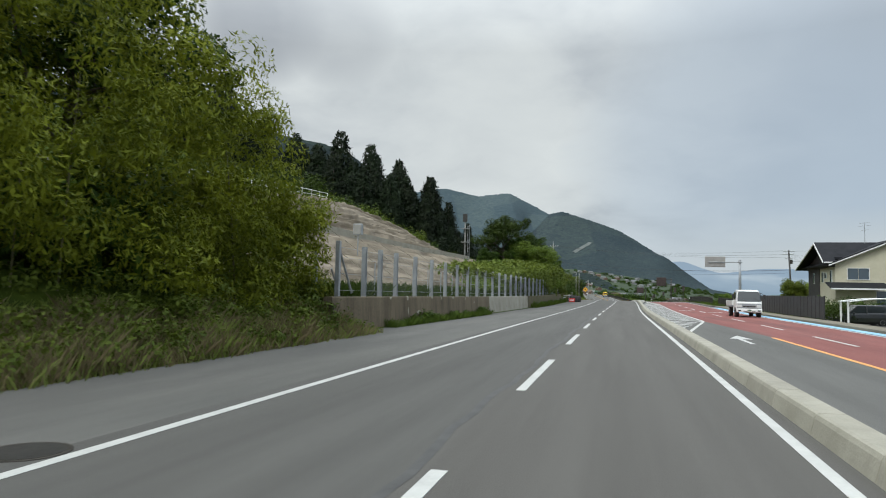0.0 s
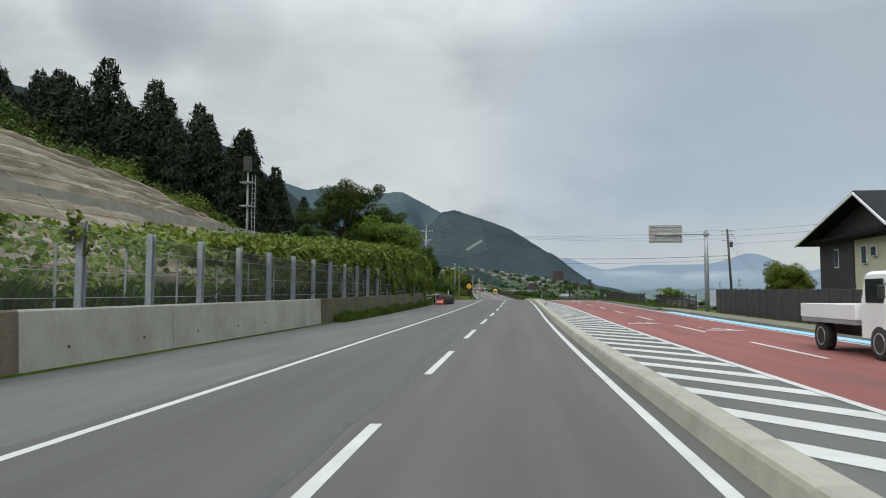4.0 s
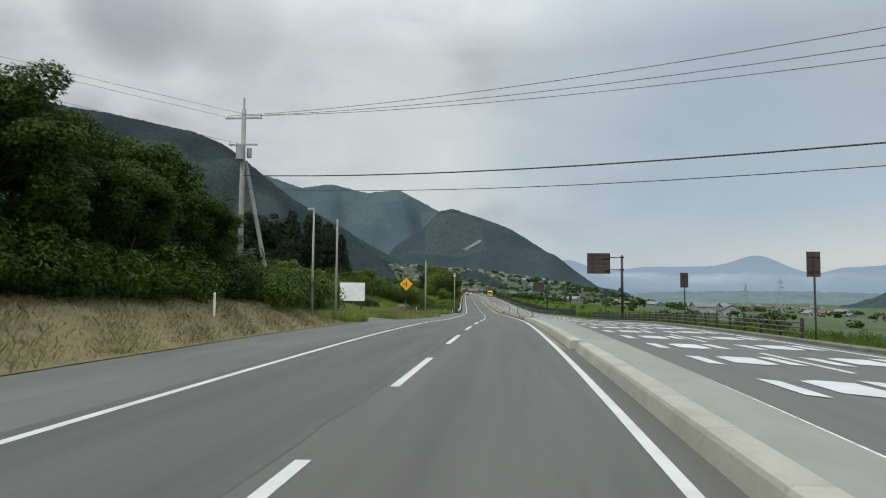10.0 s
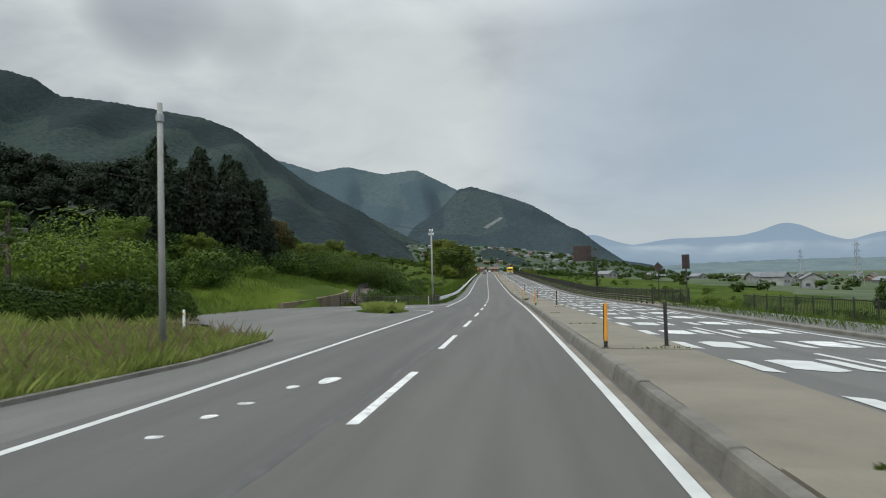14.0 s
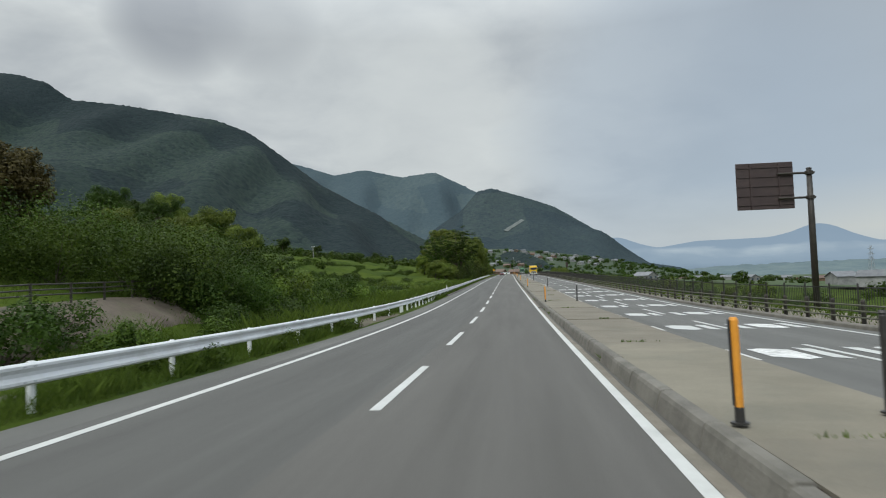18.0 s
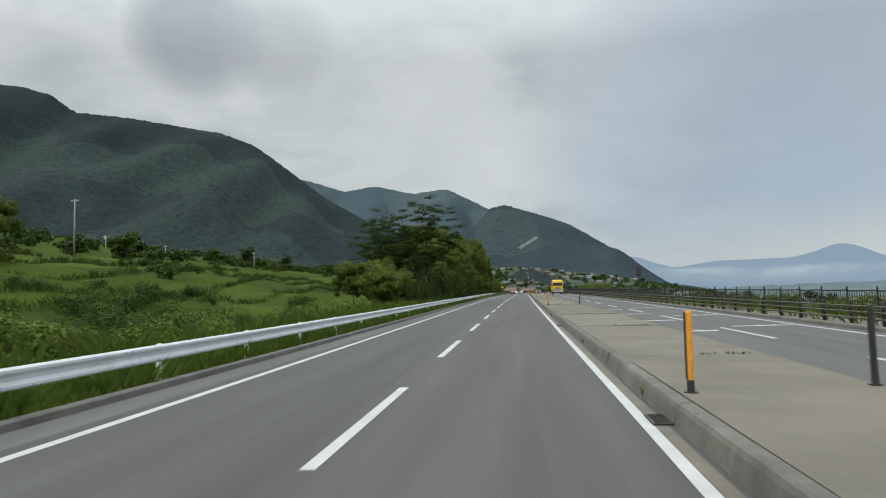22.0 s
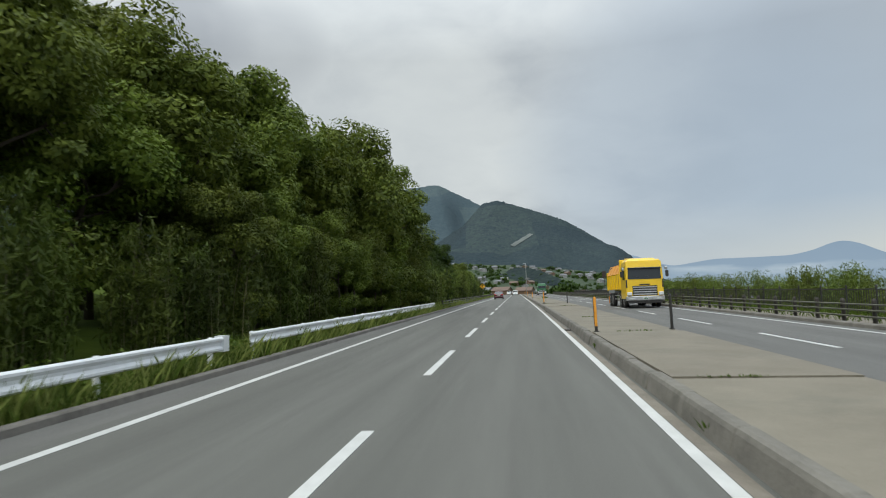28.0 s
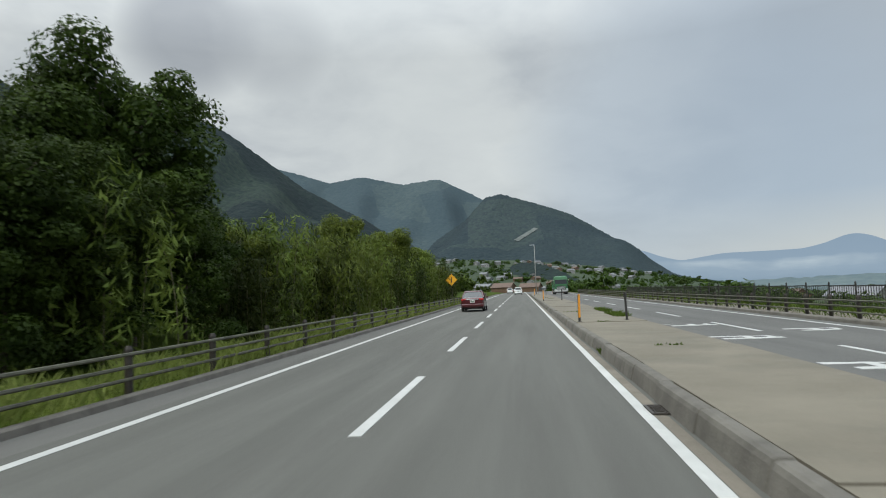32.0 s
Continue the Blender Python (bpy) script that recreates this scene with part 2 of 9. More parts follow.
def part(name, g, material, parent, label="", smooth=False, world_space=False, m=None, kind=""):
    """One mesh object under a thing or a part; g is a Geo, a pair of arrays or a ready mesh."""
    if isinstance(g, bpy.types.Mesh):
        me = g
    else:
        base = parent.matrix_basis if parent.parent is None else parent.parent.matrix_basis @ parent.matrix_basis
        me = mesh_of(name, g, material, smooth, base.inverted() if world_space else None)
    ob = new(name, me)
    ob.parent = parent
    if m is not None:
        ob.matrix_basis = m
    return tagged(ob, label, "", "", kind)


def solid(name, g, material, label, category, kind="", m=None, smooth=False, group=""):
    """A thing that is one mesh."""
    ob = new(name, g if isinstance(g, bpy.types.Mesh) else mesh_of(name, g, material, smooth))
    if m is not None:
        ob.matrix_basis = m
    return tagged(ob, label, category, group, kind)


# ---- materials ----
def mat(name, a, b, scale=2.0, fine=30.0, rough=0.8, bump=0.15, metal=0.0, rnd=0.0, stretch=None, dirt_shade=None, dirt_shade_scale=0.6, dirt_shade_amount=0.5, uv=False, spec=0.5, trans=0.0, island=0.0, coat=0.0):
    """Two colours mixed by coarse and fine noise, with relief; dirt colour: a third in patches, also for painted crease
    shade.
    """
    m = bpy.data.materials.new(name)
    m.use_nodes = True
    n, l = m.node_tree.nodes, m.node_tree.links
    bs = n["Principled BSDF"]
    out = n["Material Output"]

    def nd(kind, **kw):
        x = n.new(kind)
        for k, v in kw.items():
            x.inputs[k].default_value = v
        return x

    if uv:
        src = n.new("ShaderNodeUVMap").outputs[0]
    else:
        src = n.new("ShaderNodeNewGeometry").outputs["Position"]
    vec = src
    if stretch:
        mp = nd("ShaderNodeMapping")
        mp.inputs["Scale"].default_value = stretch
        l.new(src, mp.inputs[0])
        vec = mp.outputs[0]
    n1 = nd("ShaderNodeTexNoise", Scale=scale, Detail=5.0, Roughness=0.6)
    n2 = nd("ShaderNodeTexNoise", Scale=fine, Detail=3.0, Roughness=0.65)
    l.new(vec, n1.inputs["Vector"])
    l.new(src, n2.inputs["Vector"])

    def mth(op, x, y):
        k = n.new("ShaderNodeMath")
        k.operation = op
        for i, v in enumerate((x, y)):
            if isinstance(v, (int, float)):
                k.inputs[i].default_value = v
            else:
                l.new(v, k.inputs[i])
        return k.outputs[0]

    def mix(fac, x, y):
        k = n.new("ShaderNodeMix")
        k.data_type = "RGBA"
        for sock, v in ((k.inputs[0], fac), (k.inputs[6], x), (k.inputs[7], y)):
            if isinstance(v, (int, float)):
                sock.default_value = v
            elif isinstance(v, tuple):
                sock.default_value = (*v, 1) if len(v) == 3 else v
            else:
                l.new(v, sock)
        return k.outputs[2]

    f = mth("ADD", mth("MULTIPLY", n1.outputs[0], 0.65), mth("MULTIPLY", n2.outputs[0], 0.35))
    mr = nd("ShaderNodeMapRange")
    mr.inputs[1].default_value, mr.inputs[2].default_value = 0.36, 0.64
    l.new(f, mr.inputs[0])
    f = mr.outputs[0]
    if island:
        g = n.new("ShaderNodeNewGeometry").outputs["Random Per Island"]
        f = mth("ADD", mth("MULTIPLY", f, 1 - island), mth("MULTIPLY", g, island))
    col = mix(f, a, b)
    if dirt_shade:
        n3 = nd("ShaderNodeTexNoise", Scale=dirt_shade_scale, Detail=6.0, Roughness=0.7)
        l.new(vec, n3.inputs["Vector"])
        r3 = nd("ShaderNodeMapRange")
        r3.inputs[1].default_value, r3.inputs[2].default_value = 0.5, 0.68
        l.new(n3.outputs[0], r3.inputs[0])
        col = mix(mth("MULTIPLY", r3.outputs[0], dirt_shade_amount), col, dirt_shade)
    if rnd:
        hs = nd("ShaderNodeHueSaturation")
        oi = n.new("ShaderNodeObjectInfo").outputs["Random"]
        l.new(mth("ADD", mth("MULTIPLY", oi, rnd), 1 - rnd / 2), hs.inputs["Value"])
        l.new(mth("ADD", mth("MULTIPLY", oi, rnd * 0.06), 0.5 - rnd * 0.03), hs.inputs["Hue"])
        l.new(col, hs.inputs["Color"])
        col = hs.outputs[0]
    l.new(col, bs.inputs["Base Color"])
    bs.inputs["Metallic"].default_value = metal
    bs.inputs["Specular IOR Level"].default_value = spec
    bs.inputs["Coat Weight"].default_value = coat
    l.new(mth("ADD", mth("MULTIPLY", n2.outputs[0], 0.2), rough - 0.1), bs.inputs["Roughness"])
    if bump:
        bp = nd("ShaderNodeBump", Strength=bump, Distance=0.02)
        l.new(n2.outputs[0], bp.inputs["Height"])
        l.new(bp.outputs[0], bs.inputs["Normal"])
    if trans:
        tb, mx = n.new("ShaderNodeBsdfTranslucent"), n.new("ShaderNodeMixShader")
        mx.inputs[0].default_value = trans
        l.new(col, tb.inputs[0])
        l.new(bs.outputs[0], mx.inputs[1])
        l.new(tb.outputs[0], mx.inputs[2])
        l.new(mx.outputs[0], out.inputs[0])
    return m


def plain_glass(name, tint, rough=0.05):
    m = bpy.data.materials.new(name)
    m.use_nodes = True
    b = m.node_tree.nodes["Principled BSDF"]
    b.inputs["Base Color"].default_value = (*tint, 1)
    b.inputs["Roughness"].default_value = rough
    b.inputs["IOR"].default_value = 1.5
    b.inputs["Coat Weight"].default_value = 0.6
    return m


def clear_sheet(name, tint, see):
    """Thin clear plastic panel: part transparent, part glossy."""
    m = bpy.data.materials.new(name)
    m.use_nodes = True
    n, l = m.node_tree.nodes, m.node_tree.links
    b, o = n["Principled BSDF"], n["Material Output"]
    b.inputs["Base Color"].default_value = (*tint, 1)
    b.inputs["Roughness"].default_value = 0.25
    t, x = n.new("ShaderNodeBsdfTransparent"), n.new("ShaderNodeMixShader")
    x.inputs[0].default_value = see
    l.new(b.outputs[0], x.inputs[1])
    l.new(t.outputs[0], x.inputs[2])
    l.new(x.outputs[0], o.inputs[0])
    return m


def leaf_mat(name, a, b, rnd=0.35, trans=0.25):
    return mat(name, a, b, scale=0.55, fine=2.2, rough=0.6, bump=0.0, rnd=rnd, island=0.38, trans=trans, spec=0.14)


ASPHALT = mat("asphalt_grey", (0.075, 0.071, 0.065), (0.107, 0.102, 0.094), scale=1.2, fine=60, rough=0.82, bump=0.5, stretch=(1.3, 0.05, 1), uv=True, dirt_shade=(0.061, 0.057, 0.052), dirt_shade_scale=0.8, dirt_shade_amount=0.35, spec=0.35)
ASPHALT_DARK = mat("asphalt_slow_lane", (0.068, 0.066, 0.062), (0.097, 0.095, 0.089), scale=1.2, fine=60, rough=0.82, bump=0.5, stretch=(1.3, 0.05, 1), uv=True, dirt_shade=(0.055, 0.053, 0.050), dirt_shade_scale=0.8, dirt_shade_amount=0.35, spec=0.35)
ASPHALT_FAR = mat("asphalt_opposite", (0.089, 0.088, 0.083), (0.130, 0.128, 0.121), scale=1.0, fine=55, rough=0.85, bump=0.5, stretch=(1.2, 0.06, 1), uv=True, dirt_shade=(0.09, 0.09, 0.086), dirt_shade_scale=0.7, dirt_shade_amount=0.45, spec=0.3)
ASPHALT_OLD = mat("asphalt_shoulder", (0.088, 0.088, 0.083), (0.136, 0.133, 0.124), scale=0.9, fine=45, rough=0.88, bump=0.5, stretch=(0.8, 0.12, 1), uv=True, dirt_shade=(0.085, 0.083, 0.078), dirt_shade_scale=0.5, dirt_shade_amount=0.5, spec=0.3)
RED_ROAD = mat("red_pavement", (0.165, 0.058, 0.052), (0.245, 0.092, 0.083), scale=0.8, fine=50, rough=0.85, bump=0.4, stretch=(1.0, 0.1, 1), uv=True, dirt_shade=(0.105, 0.062, 0.058), dirt_shade_scale=0.6, dirt_shade_amount=0.7, spec=0.3)
SEAM = mat("tar_seam", (0.04, 0.04, 0.04), (0.075, 0.075, 0.073), scale=3, fine=30, rough=0.7, bump=0.2)
WHITE_LINE = mat("road_paint_white", (0.40, 0.405, 0.39), (0.53, 0.535, 0.515), scale=1.5, fine=25, rough=0.6, bump=0.2, dirt_shade=(0.42, 0.42, 0.40), dirt_shade_scale=2.5, dirt_shade_amount=0.35)
WORN_LINE = mat("road_paint_worn", (0.42, 0.42, 0.41), (0.74, 0.74, 0.72), scale=3, fine=30, rough=0.7, bump=0.2, dirt_shade=(0.16, 0.16, 0.155), dirt_shade_scale=5, dirt_shade_amount=0.8)
ORANGE_LINE = mat("road_paint_orange", (0.62, 0.28, 0.06), (0.75, 0.36, 0.10), rough=0.6)
BLUE_LINE = mat("road_paint_blue", (0.20, 0.42, 0.62), (0.30, 0.54, 0.74), scale=1.2, fine=25, rough=0.7, dirt_shade=(0.25, 0.36, 0.44))
CONC_NEW = mat("concrete_pale", (0.262, 0.249, 0.203), (0.356, 0.340, 0.285), scale=1.2, fine=30, rough=0.85, bump=0.3, rnd=0.12, dirt_shade=(0.215, 0.205, 0.165), dirt_shade_scale=0.9, dirt_shade_amount=0.5)
CONC_ISLAND = mat("concrete_island_grey", (0.190, 0.186, 0.165), (0.252, 0.247, 0.220), scale=0.8, fine=30, rough=0.88, bump=0.3, stretch=(1, 0.4, 1), dirt_shade=(0.165, 0.16, 0.14), dirt_shade_scale=0.6, dirt_shade_amount=0.5)
CONC_OLD = mat("concrete_weathered_dark", (0.098, 0.090, 0.077), (0.172, 0.161, 0.138), scale=1.6, fine=25, rough=0.9, bump=0.5, rnd=0.2, dirt_shade=(0.075, 0.07, 0.058), dirt_shade_scale=1.3, dirt_shade_amount=0.7)
CONC_SLAB = mat("concrete_slab_grey", (0.132, 0.116, 0.087), (0.188, 0.168, 0.129), scale=0.6, fine=25, rough=0.9, bump=0.4, rnd=0.16, dirt_shade=(0.108, 0.102, 0.080), dirt_shade_scale=0.5, dirt_shade_amount=0.6)
GUTTER = mat("concrete_gutter", (0.118, 0.102, 0.080), (0.200, 0.178, 0.142), scale=1.5, fine=25, rough=0.9, bump=0.4, dirt_shade=(0.11, 0.10, 0.08), dirt_shade_scale=1.2, dirt_shade_amount=0.7)
WALL_CONC = mat("concrete_wall_stained", (0.084, 0.066, 0.040), (0.190, 0.153, 0.100), scale=0.9, fine=12, rough=0.9, bump=0.5, stretch=(1, 1, 0.22), dirt_shade=(0.060, 0.048, 0.028), dirt_shade_scale=1.1, dirt_shade_amount=0.95)
WALL_PALE = mat("concrete_wall_pale", (0.29, 0.275, 0.22), (0.40, 0.385, 0.325), scale=0.8, fine=14, rough=0.88, bump=0.3, dirt_shade=(0.21, 0.195, 0.15), dirt_shade_scale=0.6, dirt_shade_amount=0.5)
WALL_MOSS = mat("concrete_wall_mossy", (0.062, 0.052, 0.024), (0.122, 0.104, 0.052), scale=0.7, fine=12, rough=0.95, bump=0.5, dirt_shade=(0.062, 0.082, 0.014), dirt_shade_scale=0.45, dirt_shade_amount=0.95)
# the third colour, stretched into level bands, paints shade in the slope's creases
SHOTCRETE = mat("sprayed_concrete_beige", (0.150, 0.122, 0.086), (0.285, 0.242, 0.180), scale=0.5, fine=6, rough=0.95, bump=0.7, stretch=(0.3, 0.3, 2.2), dirt_shade=(0.085, 0.066, 0.044), dirt_shade_scale=0.7, dirt_shade_amount=0.8)
GRASS_GROUND = mat("meadow_ground", (0.024, 0.044, 0.006), (0.072, 0.098, 0.015), scale=0.05, fine=1.2, rough=0.97, bump=0.8, dirt_shade=(0.018, 0.034, 0.008), dirt_shade_scale=0.06, dirt_shade_amount=0.8, spec=0.04)
DRY_GRASS = mat("dry_grass_bank", (0.120, 0.096, 0.050), (0.205, 0.168, 0.092), scale=0.7, fine=8, rough=0.95, bump=0.8, dirt_shade=(0.11, 0.13, 0.04), dirt_shade_scale=0.5, dirt_shade_amount=0.75, spec=0.2)
GRAVEL = mat("gravel_yard", (0.088, 0.086, 0.076), (0.145, 0.140, 0.124), scale=0.6, fine=25, rough=0.95, bump=0.5, dirt_shade=(0.12, 0.13, 0.07), dirt_shade_scale=0.3)
SOIL = mat("bare_earth_cutting", (0.060, 0.046, 0.034), (0.125, 0.100, 0.074), scale=0.5, fine=5, rough=0.95, bump=0.7, dirt_shade=(0.07, 0.085, 0.03), dirt_shade_scale=0.4, dirt_shade_amount=0.6)
STEEL_WHITE = mat("painted_steel_white", (0.62, 0.64, 0.65), (0.74, 0.76, 0.77), scale=1.0, fine=14, rough=0.42, bump=0.05, dirt_shade=(0.45, 0.44, 0.40), dirt_shade_scale=1.3, dirt_shade_amount=0.4)
STEEL_GREY = mat("galvanised_steel", (0.27, 0.29, 0.31), (0.36, 0.38, 0.40), scale=2, fine=20, rough=0.5, bump=0.05, metal=0.35)
STEEL_BROWN = mat("dark_brown_steel", (0.020, 0.017, 0.014), (0.044, 0.036, 0.029), scale=2, fine=18, rough=0.55, bump=0.08)
STEEL_BLACK = mat("black_steel", (0.018, 0.017, 0.016), (0.035, 0.033, 0.031), scale=3, fine=20, rough=0.5, bump=0.05)
RAIL_BROWN = mat("weathered_olive_brown_rail", (0.050, 0.052, 0.034), (0.110, 0.107, 0.075), scale=3, fine=20, rough=0.65, bump=0.15, rnd=0.3)
RUBBER = mat("black_rubber", (0.012, 0.012, 0.012), (0.03, 0.029, 0.028), scale=4, fine=30, rough=0.8, bump=0.3)
ORANGE = mat("orange_plastic_post", (0.68, 0.27, 0.02), (0.78, 0.34, 0.04), scale=4, fine=25, rough=0.5, bump=0.05, dirt_shade=(0.45, 0.2, 0.04), dirt_shade_scale=3)
POLE_CONC = mat("concrete_pole", (0.215, 0.215, 0.205), (0.305, 0.305, 0.29), scale=1.2, fine=16, rough=0.85, bump=0.15)
WHITE_PAINT = mat("white_paint", (0.70, 0.71, 0.71), (0.80, 0.81, 0.81), scale=2, fine=15, rough=0.5, bump=0.03, dirt_shade=(0.55, 0.55, 0.53), dirt_shade_scale=1.5, dirt_shade_amount=0.3)
BARK = mat("tree_bark", (0.05, 0.04, 0.03), (0.11, 0.09, 0.07), scale=3, fine=14, rough=0.95, bump=0.8, stretch=(1, 1, 0.3))
LEAF_BROAD = leaf_mat("leaves_broad", (0.016, 0.037, 0.004), (0.086, 0.136, 0.016))
LEAF_DARK = leaf_mat("leaves_dark", (0.009, 0.023, 0.003), (0.060, 0.098, 0.012))
LEAF_LIGHT = leaf_mat("leaves_light", (0.040, 0.076, 0.008), (0.150, 0.205, 0.028))
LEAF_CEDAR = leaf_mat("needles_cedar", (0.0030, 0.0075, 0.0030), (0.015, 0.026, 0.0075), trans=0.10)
LEAF_BAMBOO = leaf_mat("leaves_bamboo", (0.022, 0.040, 0.005), (0.096, 0.126, 0.020))
GRASS_FRESH = leaf_mat("fresh_grass_blades", (0.100, 0.140, 0.024), (0.290, 0.330, 0.095), rnd=0.1)
LEAF_RUSSET = leaf_mat("leaves_russet", (0.050, 0.040, 0.014), (0.120, 0.105, 0.030))
LEAF_VINE = leaf_mat("leaves_vine", (0.050, 0.082, 0.010), (0.185, 0.235, 0.040))
LEAF_THICKET = leaf_mat("leaves_thicket", (0.036, 0.056, 0.004), (0.26, 0.295, 0.024))
LEAF_ROADSIDE = leaf_mat("leaves_roadside", (0.030, 0.056, 0.007), (0.190, 0.235, 0.032))
LEAF_ROADSIDE_DARK = leaf_mat("leaves_roadside_dark", (0.022, 0.042, 0.006), (0.180, 0.220, 0.034))
LEAF_YOUNG_BAMBOO = leaf_mat("leaves_young_bamboo", (0.036, 0.062, 0.008), (0.165, 0.205, 0.040))
LEAF_BAMBOO_DARK = leaf_mat("leaves_bamboo_dark", (0.010, 0.020, 0.003), (0.056, 0.076, 0.012))
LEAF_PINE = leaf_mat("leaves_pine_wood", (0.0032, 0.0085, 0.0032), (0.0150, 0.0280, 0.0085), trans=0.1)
GRASS_BLADE = leaf_mat("grass_blades", (0.036, 0.066, 0.008), (0.110, 0.158, 0.025), rnd=0.1)
BANK_BLADE = leaf_mat("bank_grass_blades", (0.018, 0.036, 0.005), (0.058, 0.090, 0.014), rnd=0.1)
DRY_BLADE = leaf_mat("dry_grass_blades", (0.115, 0.092, 0.046), (0.245, 0.205, 0.112), rnd=0.1)
CULM = mat("bamboo_culm", (0.075, 0.078, 0.030), (0.140, 0.125, 0.055), scale=3, fine=10, rough=0.6, bump=0.1)
def forest_mat(name, dark, mid, light, crown):
    """Wooded slope seen from afar: crowns as cells, each of its own tone, in stands of dark planted and paler mixed trees."""
    m = bpy.data.materials.new(name)
    m.use_nodes = True
    n, l = m.node_tree.nodes, m.node_tree.links
    bs = n["Principled BSDF"]
    pos = n.new("ShaderNodeNewGeometry").outputs["Position"]
    cell = n.new("ShaderNodeTexVoronoi")
    cell.inputs["Scale"].default_value = 1 / crown
    stand = n.new("ShaderNodeTexVoronoi")
    stand.inputs["Scale"].default_value = 1 / (crown * 36)
    patch = n.new("ShaderNodeTexNoise")
    patch.inputs["Scale"].default_value, patch.inputs["Detail"].default_value, patch.inputs["Roughness"].default_value = 1 / (crown * 24), 6.0, 0.65
    warp = n.new("ShaderNodeMixRGB")
    warp.blend_type = "ADD"
    warp.inputs[0].default_value = crown * 14
    l.new(pos, cell.inputs["Vector"])
    l.new(pos, patch.inputs["Vector"])
    l.new(pos, warp.inputs[1])
    l.new(patch.outputs[1], warp.inputs[2])
    l.new(warp.outputs[0], stand.inputs["Vector"])

    def ranged(src, a, b):
        r = n.new("ShaderNodeMapRange")
        r.inputs[1].default_value, r.inputs[2].default_value = a, b
        l.new(src, r.inputs[0])
        return r.outputs[0]

    def mixed(fac, x, y):
        k = n.new("ShaderNodeMix")
        k.data_type = "RGBA"
        l.new(fac, k.inputs[0])
        for sock, v in ((k.inputs[6], x), (k.inputs[7], y)):
            if isinstance(v, tuple):
                sock.default_value = (*v, 1)
            else:
                l.new(v, sock)
        return k.outputs[2]

    tone = n.new("ShaderNodeSeparateColor")
    l.new(cell.outputs["Color"], tone.inputs[0])
    kind = n.new("ShaderNodeSeparateColor")
    l.new(stand.outputs["Color"], kind.inputs[0])
    col = mixed(ranged(tone.outputs[0], 0.0, 1.0), dark, mid)
    both_ = n.new("ShaderNodeMath")
    both_.operation = "MULTIPLY"
    l.new(ranged(kind.outputs[1], 0.45, 0.75), both_.inputs[0])
    l.new(ranged(tone.outputs[1], -0.1, 0.9), both_.inputs[1])
    col = mixed(both_.outputs[0], col, light)
    some = n.new("ShaderNodeMath")
    some.operation = "MULTIPLY"
    l.new(ranged(patch.outputs[0], 0.52, 0.64), some.inputs[0])
    l.new(ranged(tone.outputs[2], 0.1, 1.3), some.inputs[1])
    col = mixed(some.outputs[0], col, light)
    l.new(col, bs.inputs["Base Color"])
    bs.inputs["Roughness"].default_value = 0.95
    bs.inputs["Specular IOR Level"].default_value = 0.08
    bp = n.new("ShaderNodeBump")
    bp.invert = True
    bp.inputs["Strength"].default_value, bp.inputs["Distance"].default_value = 0.5, crown * 0.4
    l.new(cell.outputs["Distance"], bp.inputs["Height"])
    l.new(bp.outputs[0], bs.inputs["Normal"])
    return m


# Aerial haze is mixed into these forest colours: bluer and paler with distance.
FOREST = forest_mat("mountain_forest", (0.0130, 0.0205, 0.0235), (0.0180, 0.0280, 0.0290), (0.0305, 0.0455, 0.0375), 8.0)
FOREST_SPUR_HAZE = forest_mat("mountain_forest_spur", (0.0255, 0.0385, 0.0460), (0.0315, 0.0465, 0.0525), (0.0450, 0.0615, 0.0600), 9.0)
FOREST_FAR_HAZE = forest_mat("mountain_forest_far", (0.046, 0.068, 0.080), (0.053, 0.076, 0.086), (0.066, 0.090, 0.094), 11.0)

ASPHALT_PALE = mat("asphalt_paler", (0.089, 0.089, 0.080), (0.124, 0.124, 0.112), scale=1.2, fine=60, rough=0.82, bump=0.5, stretch=(1.3, 0.05, 1), uv=True, dirt_shade=(0.074, 0.071, 0.065), dirt_shade_scale=0.8, dirt_shade_amount=0.45, spec=0.3)
BARE_HILL = mat("bare_hill_strip", (0.095, 0.108, 0.102), (0.14, 0.15, 0.142), scale=0.03, fine=0.2, rough=0.95)
PATH_DIRT = mat("trodden_path", (0.105, 0.095, 0.075), (0.165, 0.152, 0.125), scale=0.8, fine=14, rough=0.95, bump=0.6, dirt_shade=(0.070, 0.085, 0.032), dirt_shade_scale=0.5, dirt_shade_amount=0.8)
# the greyed field tones carry the valley haze in their colour
VALLEY_FLOOR = mat("valley_floor_mosaic", (0.044, 0.066, 0.032), (0.090, 0.112, 0.062), scale=0.012, fine=0.09, rough=0.95, bump=0.3, dirt_shade=(0.13, 0.135, 0.11), dirt_shade_scale=0.02, dirt_shade_amount=0.6, spec=0.05)

# ---- ground ----
EDGE_S = [-120, 16, 21, 106, 112, 134, 159, 170, 181, 195, 201, 205, 213, 218, 222, 245, 248, 252, 900]
EDGE_D = [6.8, 6.9, 8.0, 8.0, 7.4, 7.0, 7.2, 7.0, 5.9, 5.1, 5.6, 9, 13, 19, 22, 22, 5.2, 4.35, 4.35]


def edge(s):
    return np.interp(s, EDGE_S, EDGE_D)


